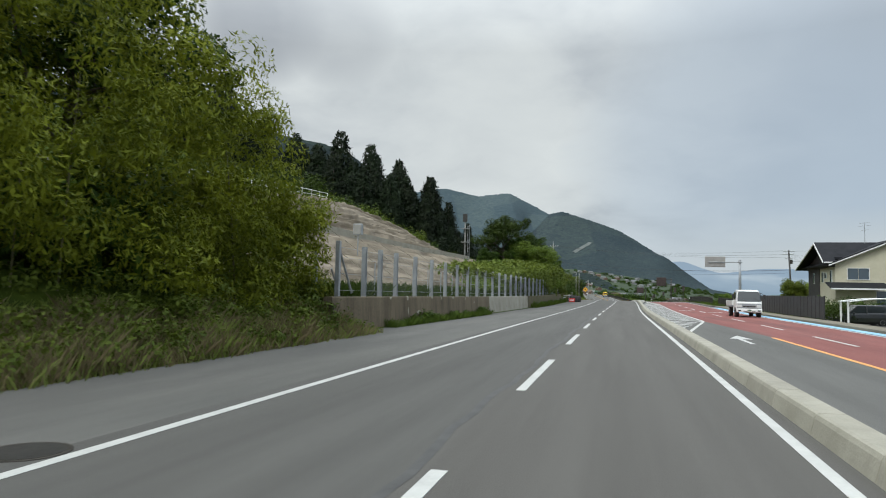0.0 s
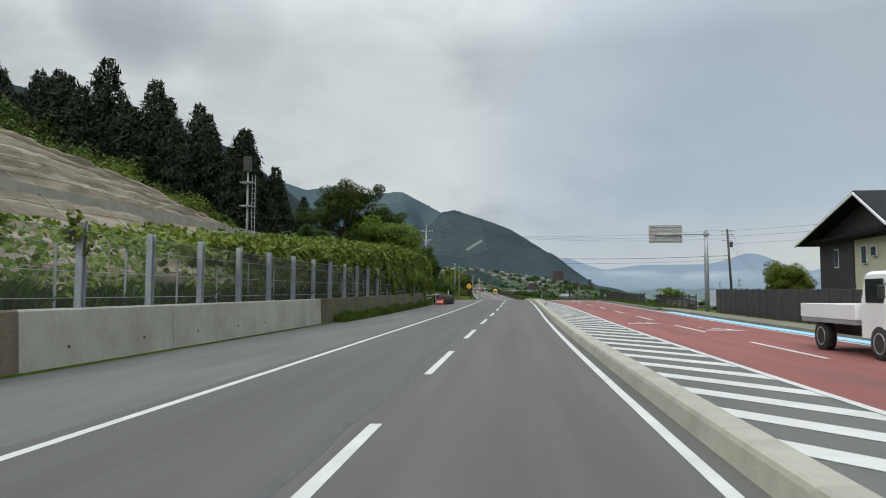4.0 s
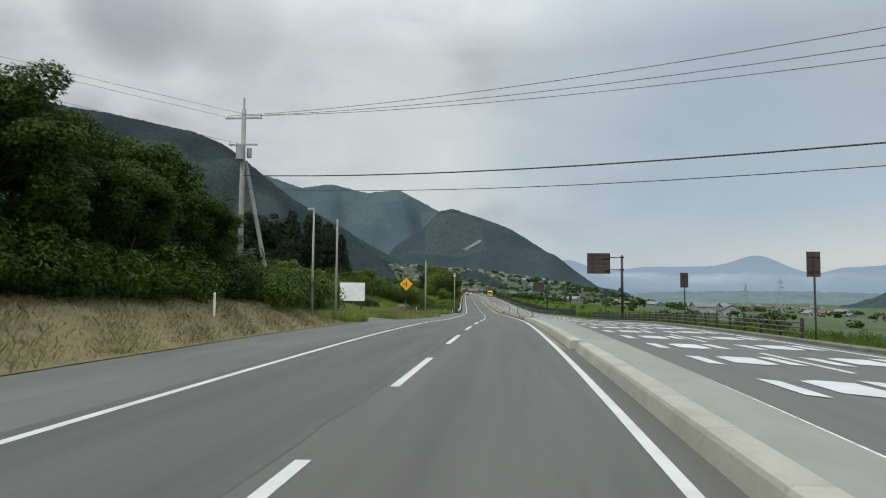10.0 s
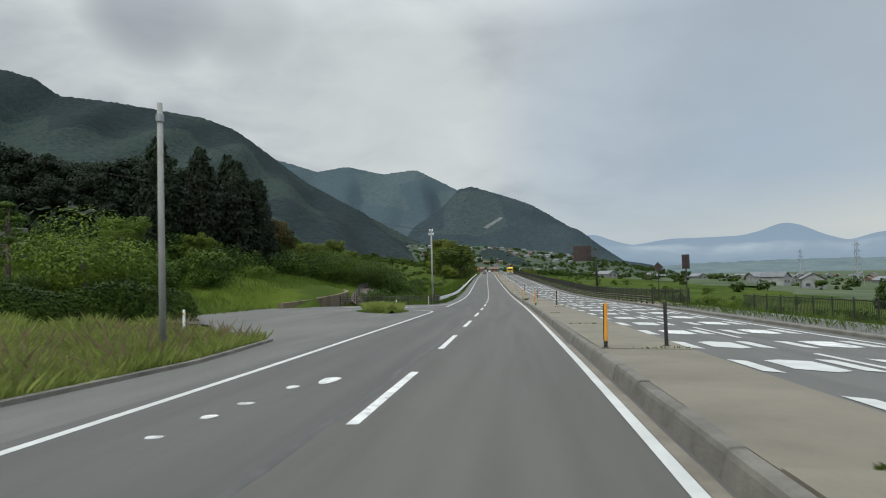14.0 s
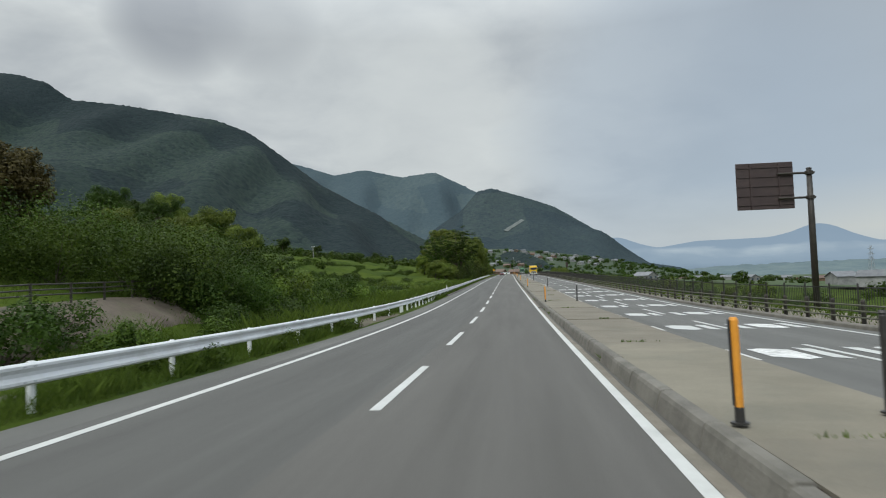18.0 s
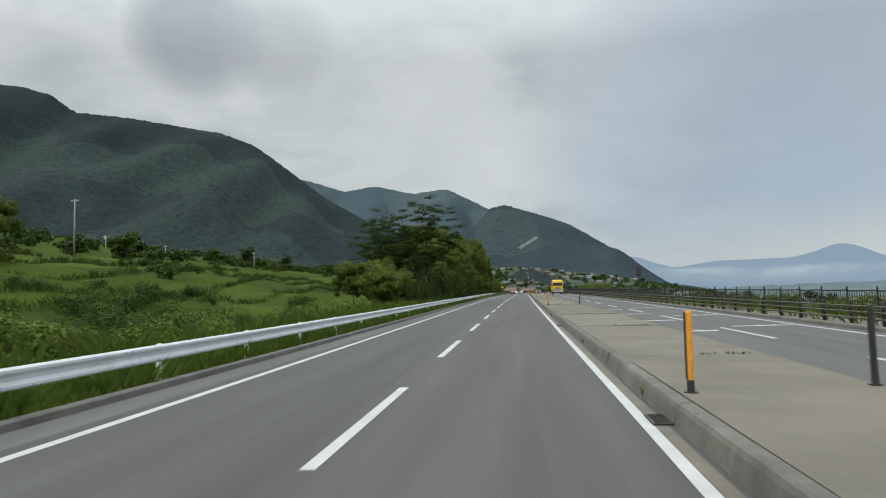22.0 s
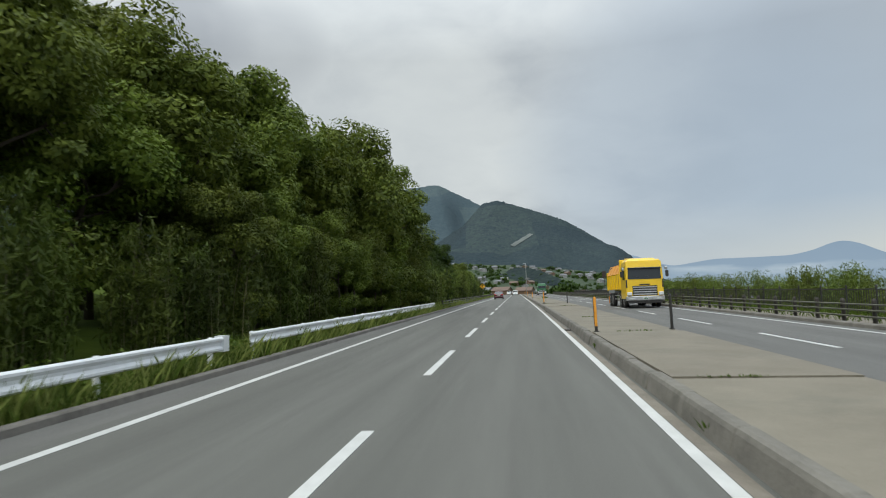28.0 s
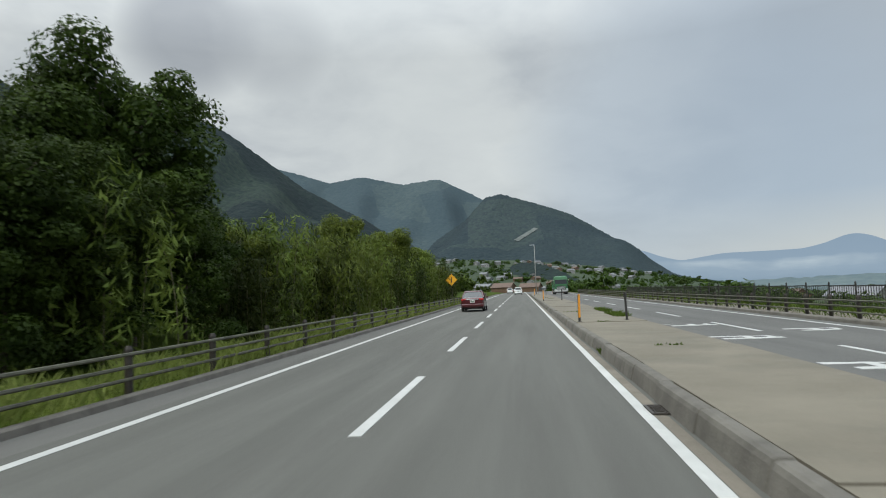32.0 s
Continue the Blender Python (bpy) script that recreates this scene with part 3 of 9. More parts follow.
ZONES = [
    (-120, 16, [(6.8, 0), (9, .7), (14, 2.0), (30, 8), (60, 20), (120, 40), (400, 110), (2500, 250)]),
    (24, 98, [(8, .9), (12, 1.1), (13, .9), (24, 6.0), (26, 6.2), (29, 6.9), (36, 10.6), (42, 13), (70, 22), (120, 40), (400, 110), (2500, 250)]),
    (110, 152, [(7.3, 0), (8.2, .3), (10, 1.1), (14, 1.7), (30, 6), (45, 9), (70, 17), (120, 34), (400, 100), (2500, 250)]),
    (160, 201, [(6, 0), (10, .12), (14, .3), (20, 1.6), (30, 3.8), (45, 6), (80, 14), (150, 30), (400, 90), (2500, 250)]),
    (207, 240, [(6, -.06), (21, -.04), (26, 1.2), (40, 4.4), (80, 12.2), (150, 24), (400, 84), (2500, 250)]),
    (249, 266, [(4.4, .03), (6, -.1), (9, -.45), (15.5, -.5), (16.95, -.5), (17.3, .95), (20.5, 2.0), (24, 2.8), (40, 5.2), (80, 12.4), (150, 23), (400, 78), (2500, 250)]),
    (272, 300, [(4.4, .03), (6, -.1), (9, -.7), (14, -.7), (17.8, .9), (19.5, 1.3), (22, 2.2), (40, 4.8), (80, 10.5), (150, 21), (400, 74), (2500, 250)]),
    (320, 390, [(4.4, .03), (6, -.1), (9, -.8), (14, -.5), (20, .5), (40, 3.6), (80, 10), (150, 20), (400, 66), (2500, 250)]),
    (402, 900, [(4.4, .03), (6, .0), (9, .2), (14, .8), (30, 3), (80, 10), (150, 19), (400, 62), (2500, 250)]),
]
RIGHT = [
    (-120, 108, [(12.4, .02), (14, .05), (14.7, .0), (15.7, -.65), (42, -.7), (60, -3.0), (150, -10), (400, -22), (2500, -38), (6000, -40)]),
    (135, 900, [(12.4, -.05), (14, -.02), (18, -.5), (30, -2.6), (60, -5), (150, -11), (400, -22), (2500, -38), (6000, -40)]),
]


def zone_h(zones, s, a):
    prev = None
    for s0, s1, prof in zones:
        h = np.interp(a, [k[0] for k in prof], [k[1] for k in prof])
        if s <= s1:
            if s >= s0 or prev is None:
                return h
            u = (s - prev[0]) / (s0 - prev[0])
            u = u * u * (3 - 2 * u)
            return prev[1] * (1 - u) + h * u
        prev = (s1, h)
    return prev[1]


def ground_h(s, d):
    """Height of the ground over the road's surface beside it."""
    if d < 0:
        a, e = -d, float(edge(s))
        if a < e - 0.02:
            return -0.14
        h = zone_h(ZONES, s, a)
        if s > 285 and a > 15:
            st = 1.5 + .4 * math.sin(s * .013)
            q = (h + .6 * math.sin(s * .021) + 9) / st
            f = q - math.floor(q)
            f = 0 if f < .62 else (f - .62) / .38
            w = min(1, (a - 15) / 8) * min(1, (s - 285) / 20)
            h += w * ((math.floor(q) + f * f * (3 - 2 * f)) * st - 9 - .6 * math.sin(s * .021) - h) * .9
        u = min(1, (a - e) / 0.7)
        return h * u - 0.02 * (1 - u)
    if d < 12.3:
        return -0.14
    return zone_h(RIGHT, s, d)


def bump_h(s, d, amp):
    p = P(s, d)
    return (noise.noise(Vector((p[0] * .09, p[1] * .09, 3.1))) + .5 * noise.noise(Vector((p[0] * .31, p[1] * .31, 7.7)))) * amp


def G(s, d):
    """The ground's height over the road at (s, d), with its unevenness."""
    far = abs(d) - (float(edge(s)) if d < 0 else 12.4)
    return ground_h(s, d) + (bump_h(s, d, min(.9, .06 * max(0, far) ** .8)) if far > .8 else 0)


gs = [-3000, -1200, -500, -250, -120] + steps(-100, 700, 3.0) + [730, 770, 820, 900, 1050, 1300, 1700, 2300, 3200, 4700]
gd = [-2500, -1600, -1000, -650, -400, -300, -230, -180, -150, -125, -105, -90, -78, -68, -64, -60, -56.5, -53, -50, -47, -44.5, -42, -39.5, -37, -34.5, -32, -30, -28, -25.5, -23.5, -22, -20.5, -19, -17.9, -17.3, -16.9, -16, -14.7, -13.4, -12.2, -11.2, -10.3, -9.5, -8.8, -8.2, -7.7, -7.2, -6.8, -6.4, -6.0, -5.6, -5.2, -4.9, -4.6, -4.36, -4.0, 0, 6, 12.2, 12.5, 13, 13.8, 15, 16.5, 18, 20, 23, 27, 32, 38, 46, 56, 70, 90, 120, 160, 220, 300, 420, 600, 900, 1400, 2200, 3500, 5500]
g = Geo()
for s in gs:
    g.v += [tuple(P(s, d, G(s, d)).tolist()) for d in gd]
nd_ = len(gd)
g.f = [(i * nd_ + j, i * nd_ + j + 1, (i + 1) * nd_ + j + 1, (i + 1) * nd_ + j) for i in range(len(gs) - 1) for j in range(nd_ - 1)]
solid("ground", g, GRASS_GROUND, "green grassy ground rising to wooded hills and falling to the valley", "ground", "structure", smooth=True)

# ---- road surface and markings ----
RS = steps(-110, 900, 4.0)
CUT = min(s for s in RS if s >= 418)
solid("road_far_section", Geo().sweep([s for s in RS if s >= CUT], [(-3.6, 0), (-1.2, 0), (1.2, 0), (3.75, 0)]), ASPHALT_PALE, "paler grey asphalt of the farther carriageway section", "road", "structure")
solid("road", Geo().sweep([s for s in RS if s <= CUT], [(-.28, 0), (1.2, 0), (3.75, 0)]), ASPHALT, "grey asphalt traffic lane with faint wheel tracks", "road", "structure")
solid("road_left_lane", Geo().sweep([s for s in RS if s <= CUT], [(-3.6, 0), (-1.8, 0), (-.28, 0)]), ASPHALT_DARK, "darker grey asphalt of the slow lane", "road", "structure")
solid("road_shoulder", Geo().sweep(steps(-110, 204, 2.0), lambda s: [(-min(float(edge(s)), 9) - .2, -.03), (-min(float(edge(s)), 9), -.003), (-3.58, -.003)]), ASPHALT_OLD, "worn grey asphalt shoulder beside the lanes", "road shoulder", "structure")
solid("road_shoulder_far", Geo().sweep(steps(245.5, 900, 3.0), lambda s: [(-min(float(edge(s)), 6) - .1, -.03), (-min(float(edge(s)), 6), -.003), (-3.58, -.003)]), ASPHALT_OLD, "narrow grey asphalt shoulder in front of the guard rail", "road shoulder", "structure")
solid("side_road", Geo().sweep(steps(202, 247, 1.5), lambda s: [(-float(np.interp(s, [202, 205, 213, 218, 222, 247], [7, 9.2, 13.2, 19.5, 27, 31])), -.02), (-float(np.interp(s, [202, 205, 213, 218, 222, 247], [6, 8, 12, 17, 20, 20])), -.01), (-5.5, -.006), (-3.58, -.006)]), ASPHALT_OLD, "asphalt mouth of a side road meeting the main road", "side road", "structure")
solid("road_opposite", Geo().sweep(RS, [(3.72, 0), (6.5, 0), (9, 0), (12.35, 0)]), ASPHALT_FAR, "lighter grey asphalt of the opposite carriageway", "road", "structure")


def red_left(s):
    return np.interp(s, [-120, 25, 40, 100, 104, 122], [7.05, 7.05, 6.35, 6.35, 6.3, 5.2])


solid("red_pavement", Geo().sweep(steps(-110, 121, 2.5), lambda s: [(float(red_left(s)), .004), (9, .004), (11.4, .004)]), RED_ROAD, "faded red skid-resistant road surface", "red pavement", "structure")
solid("blue_strip", Geo().sweep(steps(-110, 84, 4), [(11.75, .004), (12.35, .004)]), BLUE_LINE, "pale blue painted cycle strip at the road edge", "road marking", "structure")


def stripe(name, a, b, d, w, material, label, h=.004, st=4.0):
    return solid(name, Geo().sweep(steps(a, b, st), lambda s: [((d(s) if callable(d) else d) - w / 2, h), ((d(s) if callable(d) else d) + w / 2, h)]), material, label, "road marking", "structure")


stripe("edge_line", -110, 225.8, -3.25, .15, WHITE_LINE, "solid white line along the shoulder")
stripe("edge_line_turn", 225.8, 231.2, lambda s: -3.25 - max(0, s - 225.8) ** 2 / 14.5, .15, WHITE_LINE, "solid white line turning into the side road", .005, .6)
stripe("edge_line_far", 249, 900, -3.25, .16, WHITE_LINE, "solid white line before the guard rail")
stripe("edge_line_bend", 232, 250, lambda s: -3.25 - (max(0, 250 - s) / 18) ** 2 * 9.5, .18, WHITE_LINE, "solid white line bending into the side road", .005, 1.0)
stripe("median_line", -110, 900, 3.28, .14, WHITE_LINE, "solid white line along the median kerb")
stripe("tar_seam", -110, 215, lambda s: -.28 + .05 * math.sin(s * .7) + .04 * math.sin(s * 2.3), .11, SEAM, "dark tar joint along the lane line", .0025, 1.0)
stripe("far_edge_line", -110, 900, 11.5, .15, WHITE_LINE, "white edge line of the opposite carriageway", .008)
stripe("orange_line", -110, 25, 7.0, .15, ORANGE_LINE, "orange no-crossing line", .008)
stripe("hatch_border", 27, 117, lambda s: float(np.interp(s, [27, 40, 100, 117], [4.25, 6.3, 6.3, 5.3])), .16, WHITE_LINE, "white border line of the hatched area", .008, 2.0)
stripe("slab_border", 117, 178, lambda s: float(np.interp(s, [117, 178], [5.3, 6.0])), .12, WORN_LINE, "worn white line along the concrete island", .008, 3.0)
stripe("opposite_inner_line", 178, 900, lambda s: float(np.interp(s, [178, 277, 350, 485, 900], [6.2, 6.5, 6.9, 6.7, 6.7])), .12, WORN_LINE, "worn white line by the median", .006, 4.0)

dash_me = mesh_of("lane_dash", Geo().box(-.075, .075, 0, 5.05, -.02, .007), WHITE_LINE)
worn_me = mesh_of("lane_dash", Geo().box(-.075, .075, 0, 5.05, -.02, .004), WORN_LINE)
for k in range(-10, 76):
    s = 10 * k - 1.85
    if s > 700:
        break
    tagged(new("lane_dash", worn_me if 16 <= k <= 24 else dash_me), "white broken lane line dash", "road marking", "lane dashes", "structure").matrix_basis = MR(s, 0, .001)
odash_me = mesh_of("lane_dash", Geo().box(-.065, .065, 0, 5, -.02, .004), WHITE_LINE)
for k in range(-10, 70):
    s = 10 * k + 1.5
    tagged(new("lane_dash", odash_me), "thin white broken lane line of the opposite side", "road marking", "opposite lane dashes", "structure").matrix_basis = MR(s, 8.75, .005)
hatch_me = mesh_of("hatch_bar", Geo().add([(0, 0, .008), (2.05, -2.6, .008), (2.05, -1.85, .008), (0, .75, .008)], [(0, 1, 2, 3)]), WHITE_LINE)
for k in range(42, 100, 2):
    tagged(new("hatch_bar", hatch_me), "slanted white bar of the hatched area", "road marking", "hatched area", "structure").matrix_basis = MR(k + .2, 4.15, 0)
for k in range(100, 118, 2):
    w = 5.3 + (117 - k) / 17 * 1.0 - float(np.interp(k, [97, 110, 170], [4.0, 4.72, 5.5]))
    tagged(new("hatch_bar", mesh_of("hatch_bar", Geo().add([(0, 0, .008), (w, -w * 1.25, .008), (w, -w * 1.25 + .75, .008), (0, .75, .008)], [(0, 1, 2, 3)]), WHITE_LINE)), "short slanted white bar beside the island", "road marking", "hatched area", "structure").matrix_basis = MR(k + .2, float(np.interp(k, [97, 110, 170], [4.0, 4.72, 5.5])), 0)
for k in range(5):
    w = .35 + .3 * k
    tagged(new("hatch_bar", mesh_of("hatch_bar", Geo().add([(0, 0, .008), (w, -w * 1.2, .008), (w, -w * 1.2 + .7, .008), (0, .7, .008)], [(0, 1, 2, 3)]), WHITE_LINE)), "short slanted white bar at the tip of the hatched area", "road marking", "hatched area", "structure").matrix_basis = MR(31 + 2 * k + .2, 4.15, 0)
# speed-reducing blocks on the opposite side
tooth = mesh_of("speed_tooth", Geo().add([(-.15, -.9, .012), (.15, -1.2, .012), (.15, .9, .012), (-.15, 1.2, .012)], [(0, 1, 2, 3)]), WHITE_LINE)
block = mesh_of("speed_block", Geo().add([(-.42, -.6, .012), (.1, -1.15, .012), (.42, -.95, .012), (.42, .75, .012), (-.1, 1.1, .012), (-.42, .95, .012)], [(0, 1, 2, 3, 4, 5)]), WHITE_LINE)
wornb = mesh_of("speed_block", Geo().add([(-.42, -.6, .012), (.1, -1.15, .012), (.42, -.95, .012), (.42, .75, .012), (-.1, 1.1, .012), (-.42, .95, .012)], [(0, 1, 2, 3, 4, 5)]), WORN_LINE)
for k in range(0, 34):
    s = 124.0 + 5.0 * k if k < 24 else 239.0 + 8.5 * (k - 23)
    for d, me in ((6.55, tooth), (7.5, block), (8.3, tooth), (9.35, tooth), (10.2, block), (11.0, tooth)):
        if s < 125 and d < 7 or s > 325:
            continue
        tagged(new("speed_mark", wornb if me is block and rng.random() < .25 else me), "white block-shaped speed warning mark", "road marking", "speed marks", "structure").matrix_basis = MR(s, d, 0)

# ---- median: kerbs, slabs, gutter, posts ----
def kerb_geo(L, tw, hh):
    """A kerb block with a leaning face, rounded top edge and end chamfers; x from the face to the back."""
    prof = [(0, -.05), (0.06, hh - .06), (0.085, hh - .015), (0.125, hh), (tw - .03, hh), (tw, hh - .03), (tw, -.05)]
    c = .012
    rings = []
    for y, e in ((0.004, c), (0.004 + c, 0), (L - .004 - c, 0), (L - .004, c)):
        rings.append([(x + (e if x < tw / 2 else -e), y, z - (e if z > 0 else 0)) for x, z in prof])
    return Geo().loft(rings)


median_new = thing("median_kerb", MX(-110, 3.55), "pale new concrete median kerb of long blocks", "kerb", "", "structure")
inv_n = median_new.matrix_basis.inverted()
kerb_new = mesh_of("kerb_block", kerb_geo(2.0, .42, .25), CONC_NEW)
for k in range(-55, 89):
    part("kerb_block", kerb_new, None, median_new, m=inv_n @ MR(2 * k + (1.0 if k >= 68 else 0), 3.55 if k < 56 else 3.62 if k < 58 else 3.68 if k < 68 else 3.61, 0)) if k != 87 else None
median_old = thing("median_kerb_old", MX(178, 3.55), "dark weathered concrete median kerb with open joints", "kerb", "", "structure")
inv_o = median_old.matrix_basis.inverted()
kerb_old = mesh_of("kerb_block", kerb_geo(2.0, .26, .255), CONC_OLD)
kerb_old_b = mesh_of("kerb_block", kerb_geo(2.0, .26, .245), CONC_OLD)
for k in range(90, 325):
    part("kerb_block", kerb_old if rng.random() < .7 else kerb_old_b, None, median_old, m=inv_o @ MR(2 * k, 3.55 + rng.normal(0, .008), rng.normal(0, .005), rng.normal(0, .12)))


def island_w(s):
    return float(np.interp(s, [98, 110, 170, 178], [4.0, 4.72, 5.5, 5.75]))


solid("concrete_island", Geo().sweep(steps(98, 177.6, 3), lambda s: [(3.9, .2), (3.93, .243), (island_w(s) - .03, .243), (island_w(s), .22), (island_w(s), -.02)]), CONC_ISLAND, "smooth pale concrete island surface with a broom finish", "traffic island", "structure")
slabs = thing("median_slabs", MX(178, 5), "grey concrete median slabs with weedy joints", "median", "", "structure")
for k in range(0, 48):
    s0, s1 = 175.4 + 10 * k, 185.4 + 10 * k
    s0 = max(s0, 177.7)
    w0, w1 = np.interp([s0, s1], [178, 277, 350, 485, 700], [5.75, 6.15, 6.55, 6.3, 6.3])
    gp = .02
    dz = rng.normal(0, .008)
    g = Geo()
    a, b = P(s0 + gp, [3.82, 3.82, w0 - .02, w0], [.05, .235 + dz, .205 + dz, -.02]), P(s1 - gp, [3.82, 3.82, w1 - .02, w1], [.05, .235 + dz, .205 + dz, -.02])
    tilt = rng.normal(0, .012)
    a[1:3, 2] += tilt
    g.loft([a.tolist(), b.tolist()], closed=True)
    part("slab", g, CONC_SLAB, slabs, world_space=True)
solid("gutter", Geo().sweep(steps(137, 700, 3), [(3.36, .003), (3.46, .002), (3.60, -.004)]), GUTTER, "stained concrete gutter strip below the kerb", "gutter", "structure")


def grate(s):
    t = thing("drain_grate", MR(s, 3.49, .006), "dark cast-iron drain grate set in the gutter", "drain grate", "drain grates")
    g = Geo().box(-.15, -.12, -.3, .3, 0, .02).box(.12, .15, -.3, .3, 0, .02).box(-.12, .12, -.3, -.27, 0, .02).box(-.12, .12, .27, .3, 0, .02)
    part("grate_frame", g, STEEL_BROWN, t)
    bar = mesh_of("grate_bar", Geo().box(-.12, .12, -.01, .01, 0, .018), STEEL_BROWN)
    for k in range(9):
        part("grate_bar", bar, None, t, m=pose(0, -.24 + .06 * k, 0))
    # thin black plate stands in for the darkness below the bars
    part("pit", Geo().box(-.14, .14, -.29, .29, -.004, .002), STEEL_BLACK, t)
    return t


for s in (171.2, 241.0, 290.8, 330.3, 349.9, 402, 460.2, 479.6, 499.6, 519.3):
    grate(s)


def delineator(s, d, colour, h0, hgt, label):
    t = thing("delineator_post", MX(s, d, h0) @ pose(0, 0, 0, rng.normal(0, 1.2), rng.normal(0, 1.5), 0), label, "post", "median posts")
    part("foot", Geo().tube([(0, 0, 0), (0, 0, .02)], .085, 12).tube([(0, 0, .02), (0, 0, .16)], .045, 10), STEEL_BLACK, t)
    part("post_body", Geo().tube([(0, 0, .16), (0, 0, hgt - .03), (0, 0, hgt)], [.042, .042, .03], 12), colour, t, smooth=False)
    if colour is ORANGE:
        part("reflector_band", Geo().tube([(0, 0, hgt - .2), (0, 0, hgt - .12)], .0435, 12), ORANGE, t, "orange reflective band")
        part("edge_strip", Geo().box(-.05, -.042, -.03, .03, .17, hgt - .02), STEEL_BLACK, t, "dark edge strip")
    else:
        part("cap", Geo().tube([(0, 0, hgt), (0, 0, hgt + .03)], [.05, .035], 10), STEEL_BLACK, t)
    return t


for s in (195.6, 230, 256, 293.5, 330.8, 373.1, 415, 455.6, 493.8, 535.8, 575, 615):
    delineator(s, 3.95, ORANGE, .23, 1.0, "orange plastic delineator post with a black foot on the median")
    delineator(s + .6, float(np.interp(s, [196, 262, 290, 331, 460, 500, 540], [5.4, 5.6, 6.0, 6.35, 6.2, 5.9, 5.7])), STEEL_BLACK, .21, 1.0, "thin black delineator post on the median edge")

# ---- left concrete wall and net fence ----
def wall_run(name, a, b, material, label):
    t = thing(name, MX(a, -8.0), label, "retaining wall", "", "structure")
    st, k = 6.0, a
    while k < b - .1:
        e = min(k + st, b)
        rings = []
        for s in (k + .012, e - .012):
            rings.append(P(s, [-7.93, -8.0, -8.03, -8.28, -8.33, -8.33], [-.1, 1.24, 1.28, 1.28, 1.24, -.1]).tolist())
        part("wall_panel", Geo().loft(rings), material, t, world_space=True)
        k = e
    return t


wall_run("roadside_wall_stained", 18.9, 47.5, WALL_CONC, "brown stained concrete retaining wall with cracked panels")
wall_run("roadside_wall_pale", 47.5, 68.0, WALL_PALE, "pale concrete retaining wall with drain holes")
wall_run("roadside_wall_mossy", 68.0, 106.0, WALL_MOSS, "moss-covered concrete retaining wall")
# solid black plugs stand in for the dark inside of the holes
hole = mesh_of("drain_hole", Geo().tube([(0, 0, 0), (.05, 0, 0)], .045, 10), STEEL_BLACK)
pw = bpy.data.objects["roadside_wall_pale"]
for s in (49, 52, 55, 58, 60.5, 62.5, 64.5, 66.5):
    part("drain_hole", hole, None, pw, "black plug for the dark of a round drain hole", m=pw.matrix_basis.inverted() @ MX(s, -8.0, .45, 0))

fence = thing("net_fence", MX(26.4, -8.15, 1.28), "tall grey steel post fence with wire net on the wall", "fence")
inv_f = fence.matrix_basis.inverted()
fpost = mesh_of("fence_post", Geo().prism([(-.08, -.09), (.08, -.09), (.08, -.07), (.012, -.07), (.012, .07), (.08, .07), (.08, .09), (-.08, .09), (-.08, .07), (-.012, .07), (-.012, -.07), (-.08, -.07)], 0, 1.95, "z"), STEEL_GREY)
wire_post = mesh_of("thin_post", Geo().tube([(0, 0, 0), (0, 0, 1.75)], .028, 8), STEEL_GREY)
POST_S = [22.2, 24.0, 26.05] + [29 + 2.94 * k for k in range(19)]
for s in POST_S:
    part("fence_post", fpost, None, fence, m=inv_f @ MX(s, -8.15, 1.26, rng.normal(0, .6)))
for k in range(0, 30):
    part("thin_post", wire_post, None, fence, m=inv_f @ MX(24.6 + 2.75 * k, -8.6, .95))
for h in (1.5, 2.1, 2.7, 3.05):
    part("tension_wire", Geo().tube(P(np.array(steps(20.0, 104.4, 9)), -8.2, h).tolist(), .008, 5), STEEL_GREY, fence, world_space=True)
NET = clear_sheet("wire_net", (0.26, 0.27, 0.27), 0.90)
NET_S = POST_S + [POST_S[-1] + 2.94 * k for k in range(1, 8)]
for s, s2 in zip(NET_S[:-1], NET_S[1:]):
    q = P([s + .06, s2 - .06, s2 - .06, s + .06], -8.2, [1.3, 1.3, 3.05, 3.05])
    part("net_panel", Geo().add(q.tolist(), [(0, 1, 2, 3)]), NET, fence, "fine wire net panel", world_space=True)
end_fence = thing("fence_brace", MX(20.0, -8.3, 1.28), "grey steel end post with slanting braces", "fence brace")
part("end_post", Geo().box(-.08, .08, -.08, .08, 0, 2.0, .01), STEEL_GREY, end_fence)
part("brace", Geo().tube([(0, .1, 1.7), (.05, 1.3, .05)], .045, 8), STEEL_GREY, end_fence)
part("brace", Geo().tube([(-.3, .1, 1.0), (-.3, .9, .02)], .035, 8), STEEL_GREY, end_fence)
part("side_post", Geo().box(-.9, -.8, -.05, .05, -.2, 1.9, .01), STEEL_GREY, end_fence)

# ---- sprayed concrete slope with its bench ----
def slope_pt(s, u):
    """u 0..1 lower face, 1..1.1 bench, 1.1..2.1 upper face."""
    top_d = float(np.interp(s, [18, 46, 61, 74, 87, 100, 108], [25.6, 27.0, 29.0, 31.3, 29.5, 28.3, 26]))
    top_h = float(np.interp(s, [18, 36, 46, 61, 74, 87, 100, 106, 110], [7.3, 8.6, 9.6, 11.0, 12.1, 10.5, 7.8, 7.1, 6.9]))
    if u <= 1:
        return -(12.6 + (23.4 - 12.6) * u), 1.05 + 5.75 * u
    if u <= 1.1:
        return -(23.4 + 8 * (u - 1)), 6.8 + .3 * (u - 1)
    v = (u - 1.1)
    return -(24.2 + (top_d - 24.2) * v), 6.83 + (top_h - 6.83) * v ** .85


